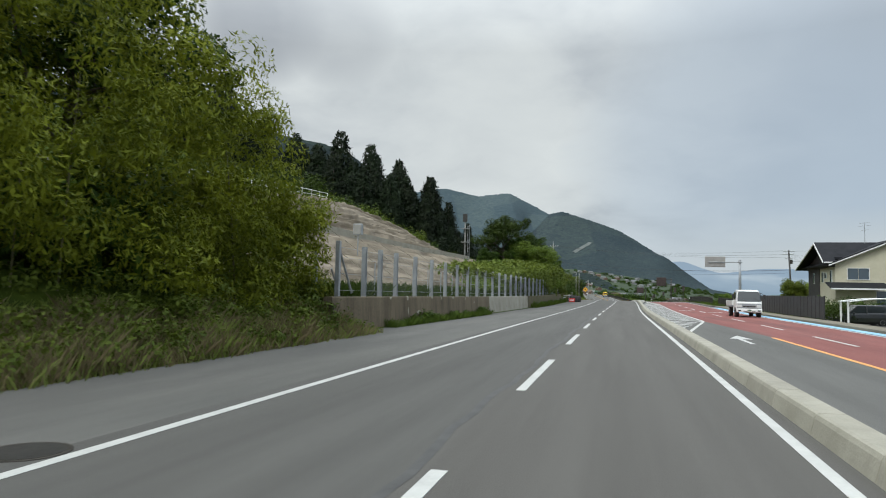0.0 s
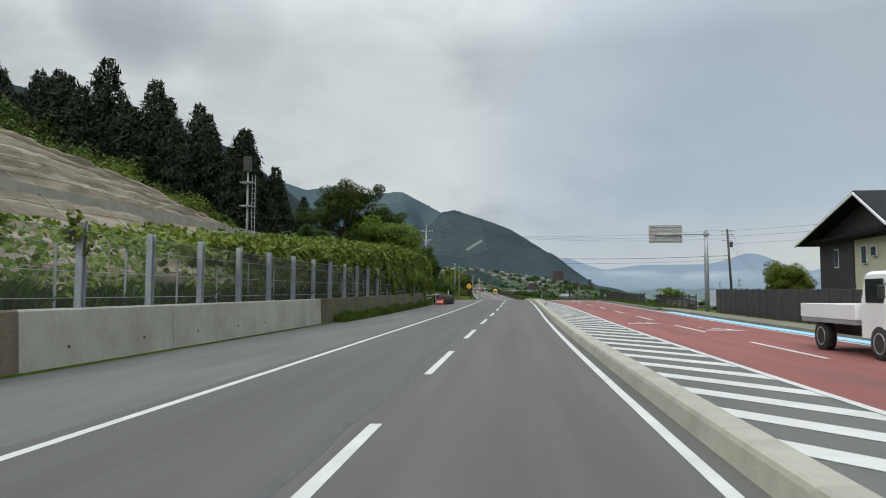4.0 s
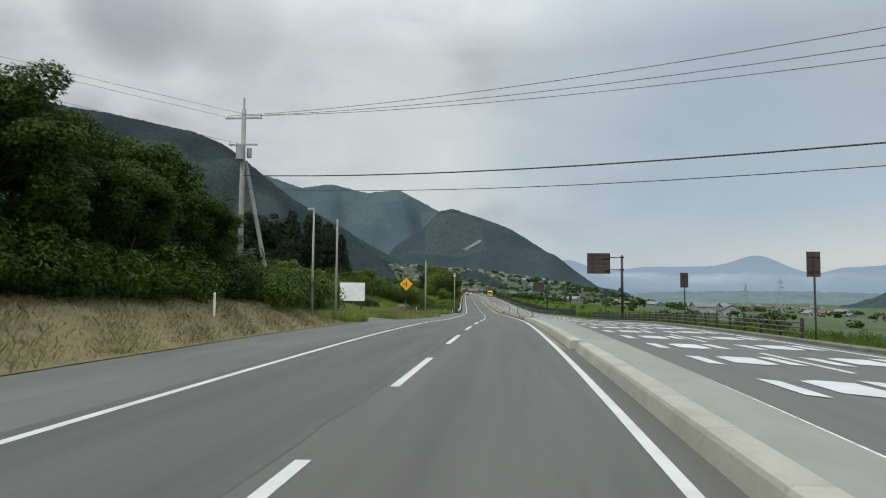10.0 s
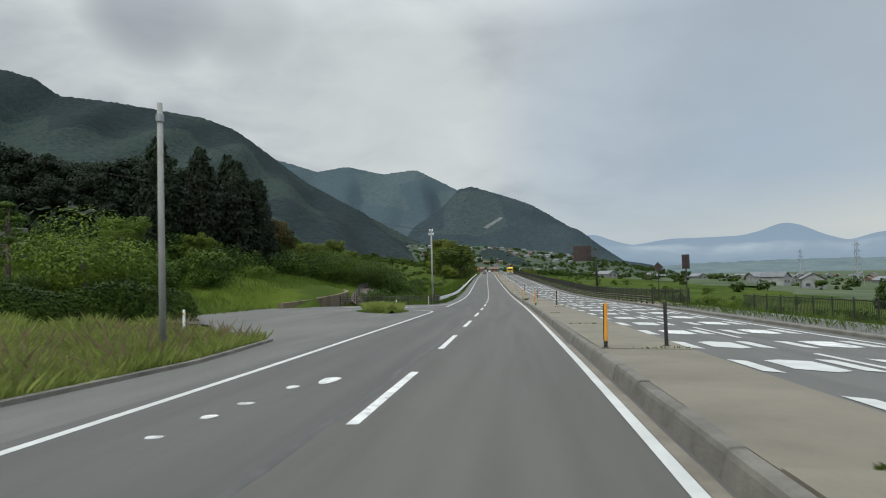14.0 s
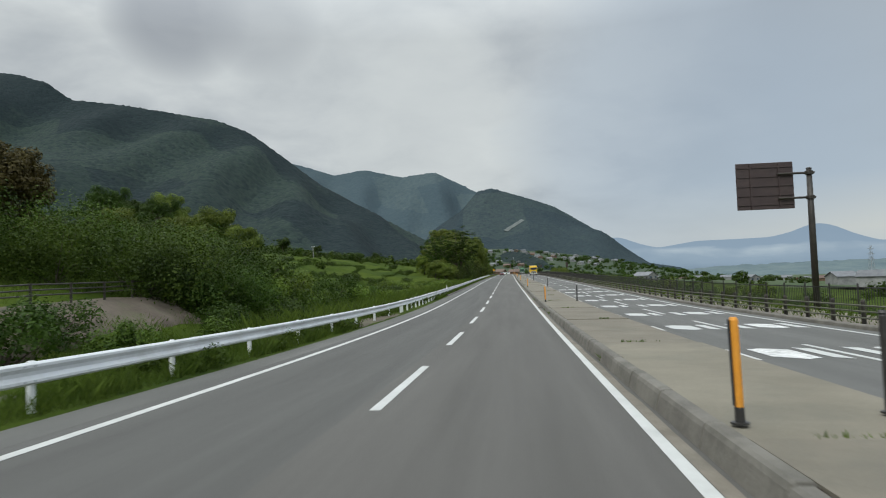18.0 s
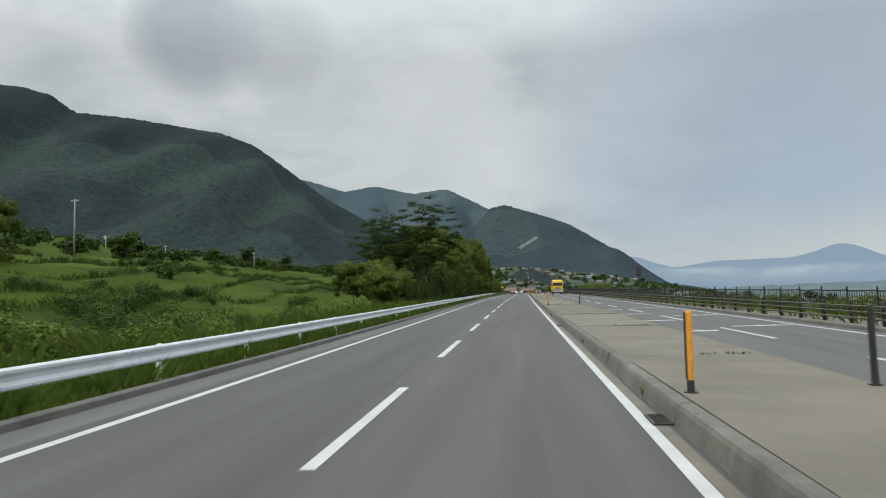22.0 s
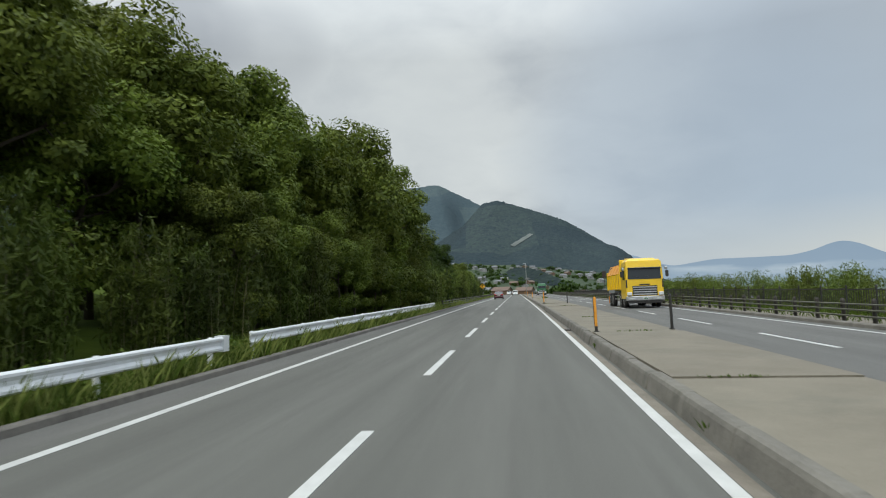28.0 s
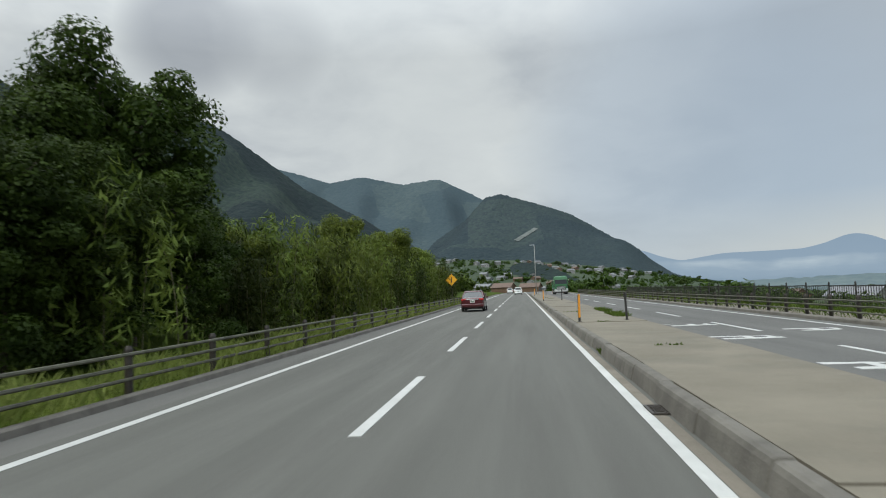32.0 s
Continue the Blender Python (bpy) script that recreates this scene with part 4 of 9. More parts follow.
g = Geo()
us = [k / 34 for k in range(35)] + [1.04, 1.1] + [1.1 + k / 32 for k in range(1, 33)] + [2.16]
ss = steps(18, 110, .7)
for s in ss:
    for u in us:
        d, h = slope_pt(s, min(u, 2.1))
        p = P(s, d, h)
        q1 = noise.noise(Vector((s * .16, u * 2.4, 1)))
        q2 = noise.noise(Vector((s * .55, u * 9, 4)))
        q3 = noise.noise(Vector((s * 1.5, u * 21, 7)))
        ledge = abs(math.sin(u * 17 + s * .06 + 2.2 * q1))
        nz = .42 * q1 + .42 * abs(q2) + .20 * q3 + .42 * ledge ** 3 - .3
        if u > 1.1:
            nz += .30 * abs(noise.noise(Vector((s * .33, u * 6, 9)))) + .2 * abs(noise.noise(Vector((s * .9, u * 14, 11)))) - .1
        if .94 < u < 1 or 1.1 < u < 1.16:
            nz *= .3
        if 1 <= u <= 1.1:
            nz = .05
        p = P(s, d + nz * .6, h + nz * .6 + (-1.2 if u > 2.12 else 0))
        g.v.append(tuple(p.tolist()))
n_ = len(us)
g.f = [(i * n_ + j, i * n_ + j + 1, (i + 1) * n_ + j + 1, (i + 1) * n_ + j) for i in range(len(ss) - 1) for j in range(n_ - 1)]
solid("sprayed_slope", g, SHOTCRETE, "rough beige sprayed-concrete cut slope with a bench", "cut slope", "structure", smooth=True)
solid("bench_kerb", Geo().sweep(steps(18, 104, 2), [(-22.9, 6.4), (-22.9, 7.12), (-23.5, 7.16), (-23.5, 6.6)]), CONC_NEW, "pale concrete lip along the slope bench", "slope bench", "structure")
ropes = thing("slope_ropes", MX(60, -18, 3.5), "faint rope lattice laid over the sprayed slope", "rope net", "", "structure")
for u in (.12, .26, .40, .54, .68, .82, 1.28, 1.5, 1.72, 1.94):
    part("rope", Geo().tube([P(s, slope_pt(s, u)[0] + .16, slope_pt(s, u)[1] + .10 + .05 * math.sin(s * 1.3)).tolist() for s in steps(19, 100, 3)], .022, 4), SHOTCRETE, ropes, world_space=True)
for k in range(16):
    a_ = 19 + 5.2 * k
    part("rope", Geo().tube([P(a_ + 7 * u, slope_pt(a_ + 7 * u, u)[0] + .16, slope_pt(a_ + 7 * u, u)[1] + .10).tolist() for u in [q / 8 for q in range(9)]], .026, 4), CONC_SLAB, ropes, world_space=True)
box_t = thing("control_box", MX(48.3, -19.0, 5.2), "grey control cabinet on a post on the slope", "control box")
part("post_leg", Geo().tube([(0, 0, -1.5), (0, 0, 1.0)], .05, 8), STEEL_GREY, box_t)
part("cabinet", Geo().box(-.36, .36, -.2, .2, .85, 1.75, .03), STEEL_GREY, box_t)
part("cabinet_door", Geo().box(-.30, .30, -.22, -.2, .92, 1.68, .008), POLE_CONC, box_t)
trail = thing("handrail", MX(60, -37.5, 13.2), "thin pale pipe handrail on top of the slope", "handrail")
for k in range(11):
    s = 38 + 3 * k
    d, h = slope_pt(s, 2.1)
    q = P(s, d - .9, h - .1)
    part("handrail_post", Geo().tube([q, q + np.array([0, 0, 1.1])], .035, 6), WHITE_PAINT, trail, world_space=True)
for hh in (.6, 1.05):
    part("handrail_bar", Geo().tube([P(38 + 3 * k, slope_pt(38 + 3 * k, 2.1)[0] - .9, slope_pt(38 + 3 * k, 2.1)[1] - .1 + hh).tolist() for k in range(11)], .03, 6), WHITE_PAINT, trail, world_space=True)

# ---- guard rails on the left ----
def wbeam(a, b, d, label, gap=4.0):
    t = thing("guard_rail", MX(a, d), label, "guard rail", "guard rails")
    prof = [(.05, .40), (.085, .43), (.085, .47), (.03, .53), (.03, .58), (.085, .64), (.085, .68), (.05, .715)]
    ss = steps(a, b, 4.0)
    k = 0
    while k < len(ss) - 1:
        g = Geo().sweep([ss[k], ss[k + 1]], [(d + x, h) for x, h in prof] + [(d + x - .012, h) for x, h in reversed(prof)] + [(d + prof[0][0], prof[0][1])])
        part("beam", g, STEEL_WHITE, t, world_space=True)
        k += 1
    pm = mesh_of("rail_post", Geo().tube([(0, 0, -.3), (0, 0, .70), (0, 0, .72)], [.057, .057, .04], 10), STEEL_WHITE)
    sp = mesh_of("spacer", Geo().box(.02, .05, -.04, .04, .45, .66, .005), STEEL_WHITE)
    inv = t.matrix_basis.inverted()
    n = max(1, int((b - a) / gap))
    for i in range(n + 1):
        s = a + .35 + (b - a - .7) * i / n
        m = inv @ MX(s, d - .06)
        post = part("rail_post", pm, None, t, m=m)
        part("spacer", sp, None, post)
    bm_ = mesh_of("bolt", Geo().tube([(.087, 0, 0), (.098, 0, 0)], .014, 6), STEEL_GREY)
    for s in ss[1:-1]:
        for dy, h in ((-.1, .45), (.1, .45), (-.1, .66), (.1, .66)):
            part("bolt", bm_, None, t, m=inv @ MX(s + dy, d, h)) if s < 420 and int(s) % 3 == 0 else None
    return t


wbeam(250, 290, -4.85, "white steel W-beam guard rail above the grassy edge", 4.0)
wbeam(290, 308.6, -4.85, "white steel W-beam guard rail with close-set round posts", 2.0)
wbeam(309.4, 400.6, -4.85, "white steel W-beam guard rail along the shrubs")
wbeam(401.6, 450, -4.85, "white steel W-beam guard rail in front of bamboo")
wbeam(451.6, 488.8, -4.85, "weathered white steel guard rail ending before the pipe rail")
for s, d, tag in ((250, -4.85, "square"), (450, -4.85, "square")):
    t = thing("rail_end", MX(s, d), "white folded end piece of the guard rail", "guard rail end")
    part("end_plate", Geo().prism([(-.12, .38), (.1, .38), (.11, .73), (-.12, .73)], -.02, .25), STEEL_WHITE, t)


def pipe_rail(a, b, d, label, hs=(.32, .52, .73), st=3.1, h0=0.0):
    t = thing("pipe_rail", MX(a, d, h0), label, "pipe rail", "pipe rails")
    inv = t.matrix_basis.inverted()
    pm = mesh_of("rail_post", Geo().tube([(0, 0, -.4), (0, 0, .80), (0, 0, .86)], [.070, .070, .05], 10), STEEL_BROWN)
    cm = mesh_of("post_collar", Geo().tube([(0, 0, .68), (0, 0, .78)], .073, 10), STEEL_BROWN)
    n = int(round((b - a) / st))
    for i in range(n + 1):
        s = a + (b - a) * i / n
        q = part("rail_post", pm, None, t, m=inv @ MX(s, d - .06 * np.sign(-d), h0))
        part("post_collar", cm, None, q)
    for h in hs:
        ss = steps(a - .2, b + .2, 12)
        for k in range(len(ss) - 1):
            part("rail_bar", Geo().tube(P(np.array(steps(ss[k], ss[k + 1], 4)), d + (.05 if d < 0 else -.05), h + h0).tolist(), .031, 6), RAIL_BROWN, t, world_space=True)
    return t


pipe_rail(493.5, 640, -4.65, "olive-brown pipe guard rail along the bamboo hedge")
pipe_rail(143, 196.5, 12.55, "dark brown pipe guard rail on the far road edge", hs=(.3, .5, .68), st=2.0)
pipe_rail(231.5, 640, 12.55, "long dark brown pipe guard rail on the far road edge", hs=(.3, .5, .68), st=2.0)
solid("far_kerb", Geo().sweep(steps(88, 700, 4), [(12.1, -.02), (12.12, .1), (12.16, .13), (12.4, .13), (12.42, -.1)]), CONC_OLD, "dark concrete kerb at the far road edge", "kerb", "structure")
solid("left_kerb", Geo().sweep(steps(316, 700, 4), [(-4.30, -.03), (-4.33, .09), (-4.36, .11), (-4.52, .11), (-4.55, -.1)]), CONC_OLD, "low weathered concrete kerb below the guard rail", "kerb", "structure")
solid("left_kerb_verge", Geo().sweep(steps(172, 201, 2), lambda s: [(-float(edge(s)) + .02, -.03), (-float(edge(s)), .07), (-float(edge(s)) - .12, .08), (-float(edge(s)) - .15, -.1)]), CONC_OLD, "low weathered kerb at the grass verge", "kerb", "structure")
solid("footpath", Geo().sweep(steps(-110, 90, 4), [(12.4, -.02), (12.42, .12), (12.56, .13), (14.0, .1), (14.05, -.1)]), CONC_SLAB, "grey concrete footpath in front of the house fence", "footpath", "structure")

# ---- mountains ----
def crest_line(pts, n, rough, seed, peak=1.0):
    pts = np.array(pts, float)
    u = np.concatenate([[0], np.cumsum(np.hypot(np.diff(pts[:, 0]), np.diff(pts[:, 1])))])
    q = np.linspace(0, u[-1], n)
    k = np.stack([np.interp(q, u, pts[:, i]) for i in range(3)], 1)
    for _ in range(4):
        k[1:-1] = (k[:-2] + 2 * k[1:-1] + k[2:]) / 4
    return k, q


def pushed(pts, k, c=(2.7, 148.0, 2.0)):
    """Ridge points moved away from a place on the road, at the same height over its horizon."""
    return [tuple(c[i] + (q[i] - c[i]) * k for i in range(3)) for q in pts]


def mountain(name, pts, foot, n, m, material, label, seed, spur=40.0, tree=5.0, back=400.0, base=-20.0, curve=1.15):
    """A ridge with a front slope that runs down by foot metres to (fx, fy), spurs and gullies on it, and a back slope."""
    k, q = crest_line(pts, n, 0, seed)
    fx, fy, run = foot
    vs = []
    rows = [(-1.0, back)] + [(j / (m - 1), run) for j in range(m)]
    r2 = np.random.default_rng(seed)
    for v, length in rows:
        for i in range(n):
            x, y, z = k[i]
            if v < 0:
                vs.append((x - fx * length, y - fy * length, base))
                continue
            X, Y = x + fx * length * v, y + fy * length * v
            h = base + (z - base) * (1 - v) ** curve
            sp = noise.noise(Vector((q[i] / 260 + seed, v * 1.1, seed))) + .5 * noise.noise(Vector((q[i] / 110 + seed, v * 2.2, seed + 5)))
            wgt = min(1, v * 5) * min(1, (1 - v) * 3)
            h += sp * spur * wgt
            X += fx * sp * spur * wgt
            h += tree * (abs(noise.noise(Vector((X / 9, Y / 9, seed)))) * .9 + r2.random() * .55) * (1 if v < .98 else 0)
            vs.append((X, Y, h))
    f = [(a * n + b, (a + 1) * n + b, (a + 1) * n + b + 1, a * n + b + 1) for a in range(len(rows) - 1) for b in range(n - 1)]
    return solid(name, (np.array(vs), np.array(f)), material, label, "mountain", "structure", smooth=True)


mountain("mountain_near", pushed([(-1500, 1180, 470), (-1250, 1330, 462), (-1053, 1395, 443), (-989, 1407, 424), (-945, 1417, 388), (-841, 1437, 374), (-735, 1457, 352), (-661, 1471, 338), (-597, 1484, 311), (-525, 1500, 254), (-463, 1514, 203), (-369, 1534, 146), (-280, 1552, 95), (-180, 1570, 40)], 1.45), (.30, -.954, 1180), 330, 170, FOREST, "dark forested mountain ridge close on the uphill side", 3, 92, 5)
mountain("mountain_middle", [(-1700, 3000, 640), (-1209, 3089, 565), (-1062, 3118, 520), (-964, 3137, 486), (-827, 3160, 506), (-668, 3191, 468), (-519, 3216, 485), (-398, 3241, 423), (-277, 3267, 356), (-100, 3290, 250)], (.15, -.988, 1100), 260, 120, FOREST_FAR_HAZE, "hazy blue-green forested mountains in the middle distance", 11, 85, 5, back=900)
mountain("mountain_spur", [(-430, 2680, 190), (-330, 2700, 255), (-272, 2712, 322), (-222, 2720, 332), (-140, 2735, 306), (-50, 2750, 276), (10, 2760, 252), (112, 2780, 189), (220, 2808, 121), (340, 2837, 38), (430, 2855, -10)], (-.10, -.995, 950), 280, 150, FOREST_SPUR_HAZE, "steep forested spur above the village", 21, 52, 5, back=700, curve=1.3)

# Far range glows by itself: blue haze and mist wisps are painted by height.
HILLS_HAZE = bpy.data.materials.new("far_range_air")
HILLS_HAZE.use_nodes = True
_n, _l = HILLS_HAZE.node_tree.nodes, HILLS_HAZE.node_tree.links
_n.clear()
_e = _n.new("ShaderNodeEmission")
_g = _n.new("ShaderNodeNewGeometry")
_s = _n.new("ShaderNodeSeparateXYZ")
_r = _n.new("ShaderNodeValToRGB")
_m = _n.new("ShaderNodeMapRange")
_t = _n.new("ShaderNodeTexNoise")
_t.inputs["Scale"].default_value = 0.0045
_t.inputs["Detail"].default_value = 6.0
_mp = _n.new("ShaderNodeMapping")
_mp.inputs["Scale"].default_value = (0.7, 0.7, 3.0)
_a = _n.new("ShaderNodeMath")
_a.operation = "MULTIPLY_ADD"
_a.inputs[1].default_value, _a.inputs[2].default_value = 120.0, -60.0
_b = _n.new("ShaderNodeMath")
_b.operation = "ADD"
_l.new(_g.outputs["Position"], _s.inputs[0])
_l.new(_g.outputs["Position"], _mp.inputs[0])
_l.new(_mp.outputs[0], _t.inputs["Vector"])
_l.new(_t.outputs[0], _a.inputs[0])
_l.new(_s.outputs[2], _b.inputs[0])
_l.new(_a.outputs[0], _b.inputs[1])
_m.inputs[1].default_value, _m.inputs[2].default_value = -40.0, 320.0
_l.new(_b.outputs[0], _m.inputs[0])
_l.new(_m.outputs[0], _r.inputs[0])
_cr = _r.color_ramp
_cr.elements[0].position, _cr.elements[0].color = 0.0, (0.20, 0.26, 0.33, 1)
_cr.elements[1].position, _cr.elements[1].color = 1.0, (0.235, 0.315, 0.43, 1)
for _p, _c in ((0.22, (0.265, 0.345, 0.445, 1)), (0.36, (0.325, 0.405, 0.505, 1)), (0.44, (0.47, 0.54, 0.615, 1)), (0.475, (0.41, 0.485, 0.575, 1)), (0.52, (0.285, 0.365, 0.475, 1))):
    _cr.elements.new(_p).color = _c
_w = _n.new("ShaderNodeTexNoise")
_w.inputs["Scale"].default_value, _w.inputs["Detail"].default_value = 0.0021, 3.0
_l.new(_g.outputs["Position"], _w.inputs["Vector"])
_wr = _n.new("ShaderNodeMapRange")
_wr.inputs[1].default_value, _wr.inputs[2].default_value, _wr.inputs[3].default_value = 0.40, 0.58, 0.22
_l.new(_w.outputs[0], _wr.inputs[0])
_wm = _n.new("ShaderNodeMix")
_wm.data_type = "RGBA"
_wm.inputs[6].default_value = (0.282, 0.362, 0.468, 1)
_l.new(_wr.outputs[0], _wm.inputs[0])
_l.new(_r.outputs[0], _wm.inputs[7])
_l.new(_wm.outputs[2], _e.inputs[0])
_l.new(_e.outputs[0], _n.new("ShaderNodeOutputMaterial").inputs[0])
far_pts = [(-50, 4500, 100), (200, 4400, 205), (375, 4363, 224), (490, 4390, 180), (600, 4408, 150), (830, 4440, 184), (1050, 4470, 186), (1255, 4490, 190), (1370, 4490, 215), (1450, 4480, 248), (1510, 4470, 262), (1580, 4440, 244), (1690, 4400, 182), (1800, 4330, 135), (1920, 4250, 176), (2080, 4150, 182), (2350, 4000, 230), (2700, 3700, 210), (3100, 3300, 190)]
mountain("backdrop_range", far_pts, (-.1, -.99, 300), 200, 8, HILLS_HAZE, "glowing backdrop mountain range with blue haze and valley mist painted on", 31, 0, 0, back=60, base=-60)
# Blue-grey haze of distance is tinted straight into the hill woods' colour.
VALLEY_HILL_HAZE = mat("valley_hill_woods", (0.088, 0.122, 0.136), (0.128, 0.163, 0.165), scale=0.01, fine=0.08, rough=0.95, bump=0.5, spec=0.1)
mountain("valley_hill", [(380, 2940, -8), (480, 2920, 8), (600, 2900, 15), (870, 2850, 19), (1060, 2800, 20), (1300, 2740, 15), (1600, 2650, 8), (1900, 2500, 12), (2300, 2300, 40), (2600, 2100, 70)], (-.2, -.98, 500), 120, 24, VALLEY_HILL_HAZE, "low wooded hills across the valley", 41, 8, 8, back=300, base=-40)

mountain("valley_spur", [(700, 1720, -30), (770, 1710, -14), (815, 1705, 4), (855, 1700, 26), (900, 1695, 56), (990, 1690, 108), (1150, 1670, 170), (1400, 1620, 235), (1800, 1500, 260)], (-.3, -.95, 250), 150, 60, FOREST_SPUR_HAZE, "dark wooded hillside across the valley", 43, 14, 5, back=300, base=-40)

# ---- vegetation ----
def leaf_quads(pos, out, size, seed, droop=0.2, slim=0.5, jitter=0.42):
    """Folded four-point leaves at the given places, roughly facing out."""
    r = np.random.default_rng(seed)
    n = len(pos)
    nrm = out + r.normal(0, jitter, (n, 3))
    nrm[:, 2] += .65
    nrm /= np.linalg.norm(nrm, axis=1, keepdims=True) + 1e-9
    a = np.cross(nrm, r.normal(0, 1, (n, 3)))
    a[:, 2] -= droop
    a /= np.linalg.norm(a, axis=1, keepdims=True) + 1e-9
    b = np.cross(nrm, a)
    L = (size * r.uniform(.6, 1.35, n))[:, None]
    v = np.stack([pos - a * L, pos + b * L * slim - nrm * L * .15, pos + a * L, pos - b * L * slim - nrm * L * .15], 1).reshape(-1, 3)
    return v, np.arange(4 * n).reshape(n, 4)


def clumps(centres, radii, per, size, seed, **kw):
    r = np.random.default_rng(seed)
    P_, O_ = [], []
    for c, q in zip(centres, radii):
        n = int(per)
        u = r.normal(0, 1, (n, 3))
        u /= np.linalg.norm(u, axis=1, keepdims=True)
        rad = r.uniform(.3, 1.0, n) ** .4
        P_.append(np.array(c) + u * rad[:, None] * np.array(q))
        O_.append(u)
    return leaf_quads(np.concatenate(P_), np.concatenate(O_), size, seed + 1, **kw)


def limbs(h, spread, n, seed, r0=.16, fork=.4, lean=0.0):
    r = np.random.default_rng(seed)
    g = Geo()
    tips = []
    top = np.array([lean, lean * .4, h])
    trunk = [np.array([0, 0, -.3]), np.array([lean * .1 + r.normal(0, .05), 0, h * .25]), top * .55 + r.normal(0, .06 * h, 3) * [1, 1, 0], top * .8]
    g.tube([p.tolist() for p in trunk], [r0, r0 * .8, r0 * .55, r0 * .25], 8)
    for i in range(n):
        t = fork + (1 - fork) * i / n * .85
        p = trunk[1] + (trunk[3] - trunk[1]) * max(0, (t - .2) / .65)
        a = i * 2.4 + r.uniform(-.5, .5)
        L = spread * (1.05 - .55 * (i / n)) * r.uniform(.75, 1.15)
        e = p + np.array([math.cos(a) * L, math.sin(a) * L, L * r.uniform(.35, .9)])
        m = (p + e) / 2 + np.array([0, 0, -.08 * L]) + r.normal(0, .08 * L, 3)
        g.tube([p.tolist(), m.tolist(), e.tolist()], [r0 * .45, r0 * .28, r0 * .1], 6)
        tips += [e, (m + e) / 2 + r.normal(0, .15 * L, 3)]
        for _ in range(2):
            w = m + (e - m) * r.uniform(.2, .8) + r.normal(0, .3 * L, 3) * [1, 1, .5]
            g.tube([m.tolist(), w.tolist()], [r0 * .2, r0 * .06], 5)
            tips.append(w)
    tips.append(trunk[3])
    return g, tips


def tree(name, label, h, spread, nl, per, size, leaf, seed, m, clump=.34, flat=.7, r0=.16, fork=.35, group="", slim=.5, category="tree", low=False, fill=1.0):
    t = thing(name, m, label, category, group)
    g, tips = limbs(h, spread, nl, seed, r0, fork)
    if low:
        g.v = [(x * q, y * q, z) for x, y, z, q in ((x, y, z, min(1, spread * .85 / (math.hypot(x, y) + 1e-6))) for x, y, z in g.v)]
    part("trunk", g, BARK, t, smooth=True)
    r = np.random.default_rng(seed + 3)
    tips = [p for p in tips] + [np.array([r.normal(0, spread * .5), r.normal(0, spread * .5), h * r.uniform(.55, .95)]) for _ in range(int(nl * fill))]
    if low:
        tips += [np.array([r.normal(0, spread * .6), r.normal(0, spread * .6), h * r.uniform(.08, .5)]) for _ in range(nl)]
    # no clump hangs free outside the crown
    reach = spread * (.85 if low else 9)
    tips = [p * np.array([min(1, reach / (math.hypot(p[0], p[1]) + 1e-6))] * 2 + [1]) for p in tips]
    rad = [np.array([1, 1, flat]) * spread * clump * r.uniform(.6, 1.35) for _ in tips]
    part("crown", clumps(tips, rad, per, size, seed + 9, slim=slim), leaf, t)
    return t


def bush(name, label, spread, h, k, per, size, leaf, seed, m, group="", category="shrub", slim=.5):
    r = np.random.default_rng(seed)
    c = [np.array([r.normal(0, spread * .45), r.normal(0, spread * .45), h * r.uniform(.2, .75)]) for _ in range(k)]
    rad = [np.array([spread * .42, spread * .42, h * .34]) * r.uniform(.6, 1.3) for _ in range(k)]
    t = thing(name, m, label, category, group)
    g = Geo()
    for q in c[:7]:
        g.tube([(0, 0, -.1), (q * [.5, .5, .45]).tolist(), q.tolist()], [.035, .025, .01], 5)
    part("stem", g, BARK, t)
    part("foliage", clumps(c, rad, per, size, seed + 4, slim=slim), leaf, t)
    return t


def cedar(name, label, h, w, tiers, per, size, seed, m, group=""):
    r = np.random.default_rng(seed)
    t = thing(name, m, label, "conifer", group)
    part("trunk", Geo().tube([(0, 0, -.5), (0, 0, h * .5), (0, 0, h * .97)], [.28, .17, .03], 8), BARK, t, smooth=True)
    n = per * 70
    u = np.clip(1 - r.random(n) ** .70, 0, .985)
    a = r.uniform(0, 2 * math.pi, n)
    lump = .5 + .5 * np.sin(a * 2 + u * tiers * .9 + seed) * np.sin(a * 3 - u * tiers * 1.7 + 2)
    saw = (u * tiers + .9 * np.sin(a * 2 + seed) + .5 * np.sin(a * 5)) % 1.0
    edge_r = w * np.clip((1.02 - u) / .62, 0, 1) ** .62 * (.62 + .38 * (1 - saw)) * (.68 + .5 * lump) + .25
    q = edge_r * r.uniform(.3, 1.0, n) ** .5
    pos = np.stack([np.cos(a) * q, np.sin(a) * q, h * (.12 + .88 * u) - .25 * q + r.normal(0, .12, n)], 1)
    out = np.stack([np.cos(a), np.sin(a), np.full(n, .25)], 1)
    part("crown", leaf_quads(pos, out, size, seed + 2, droop=.8, slim=.34), LEAF_CEDAR, t)
    return t


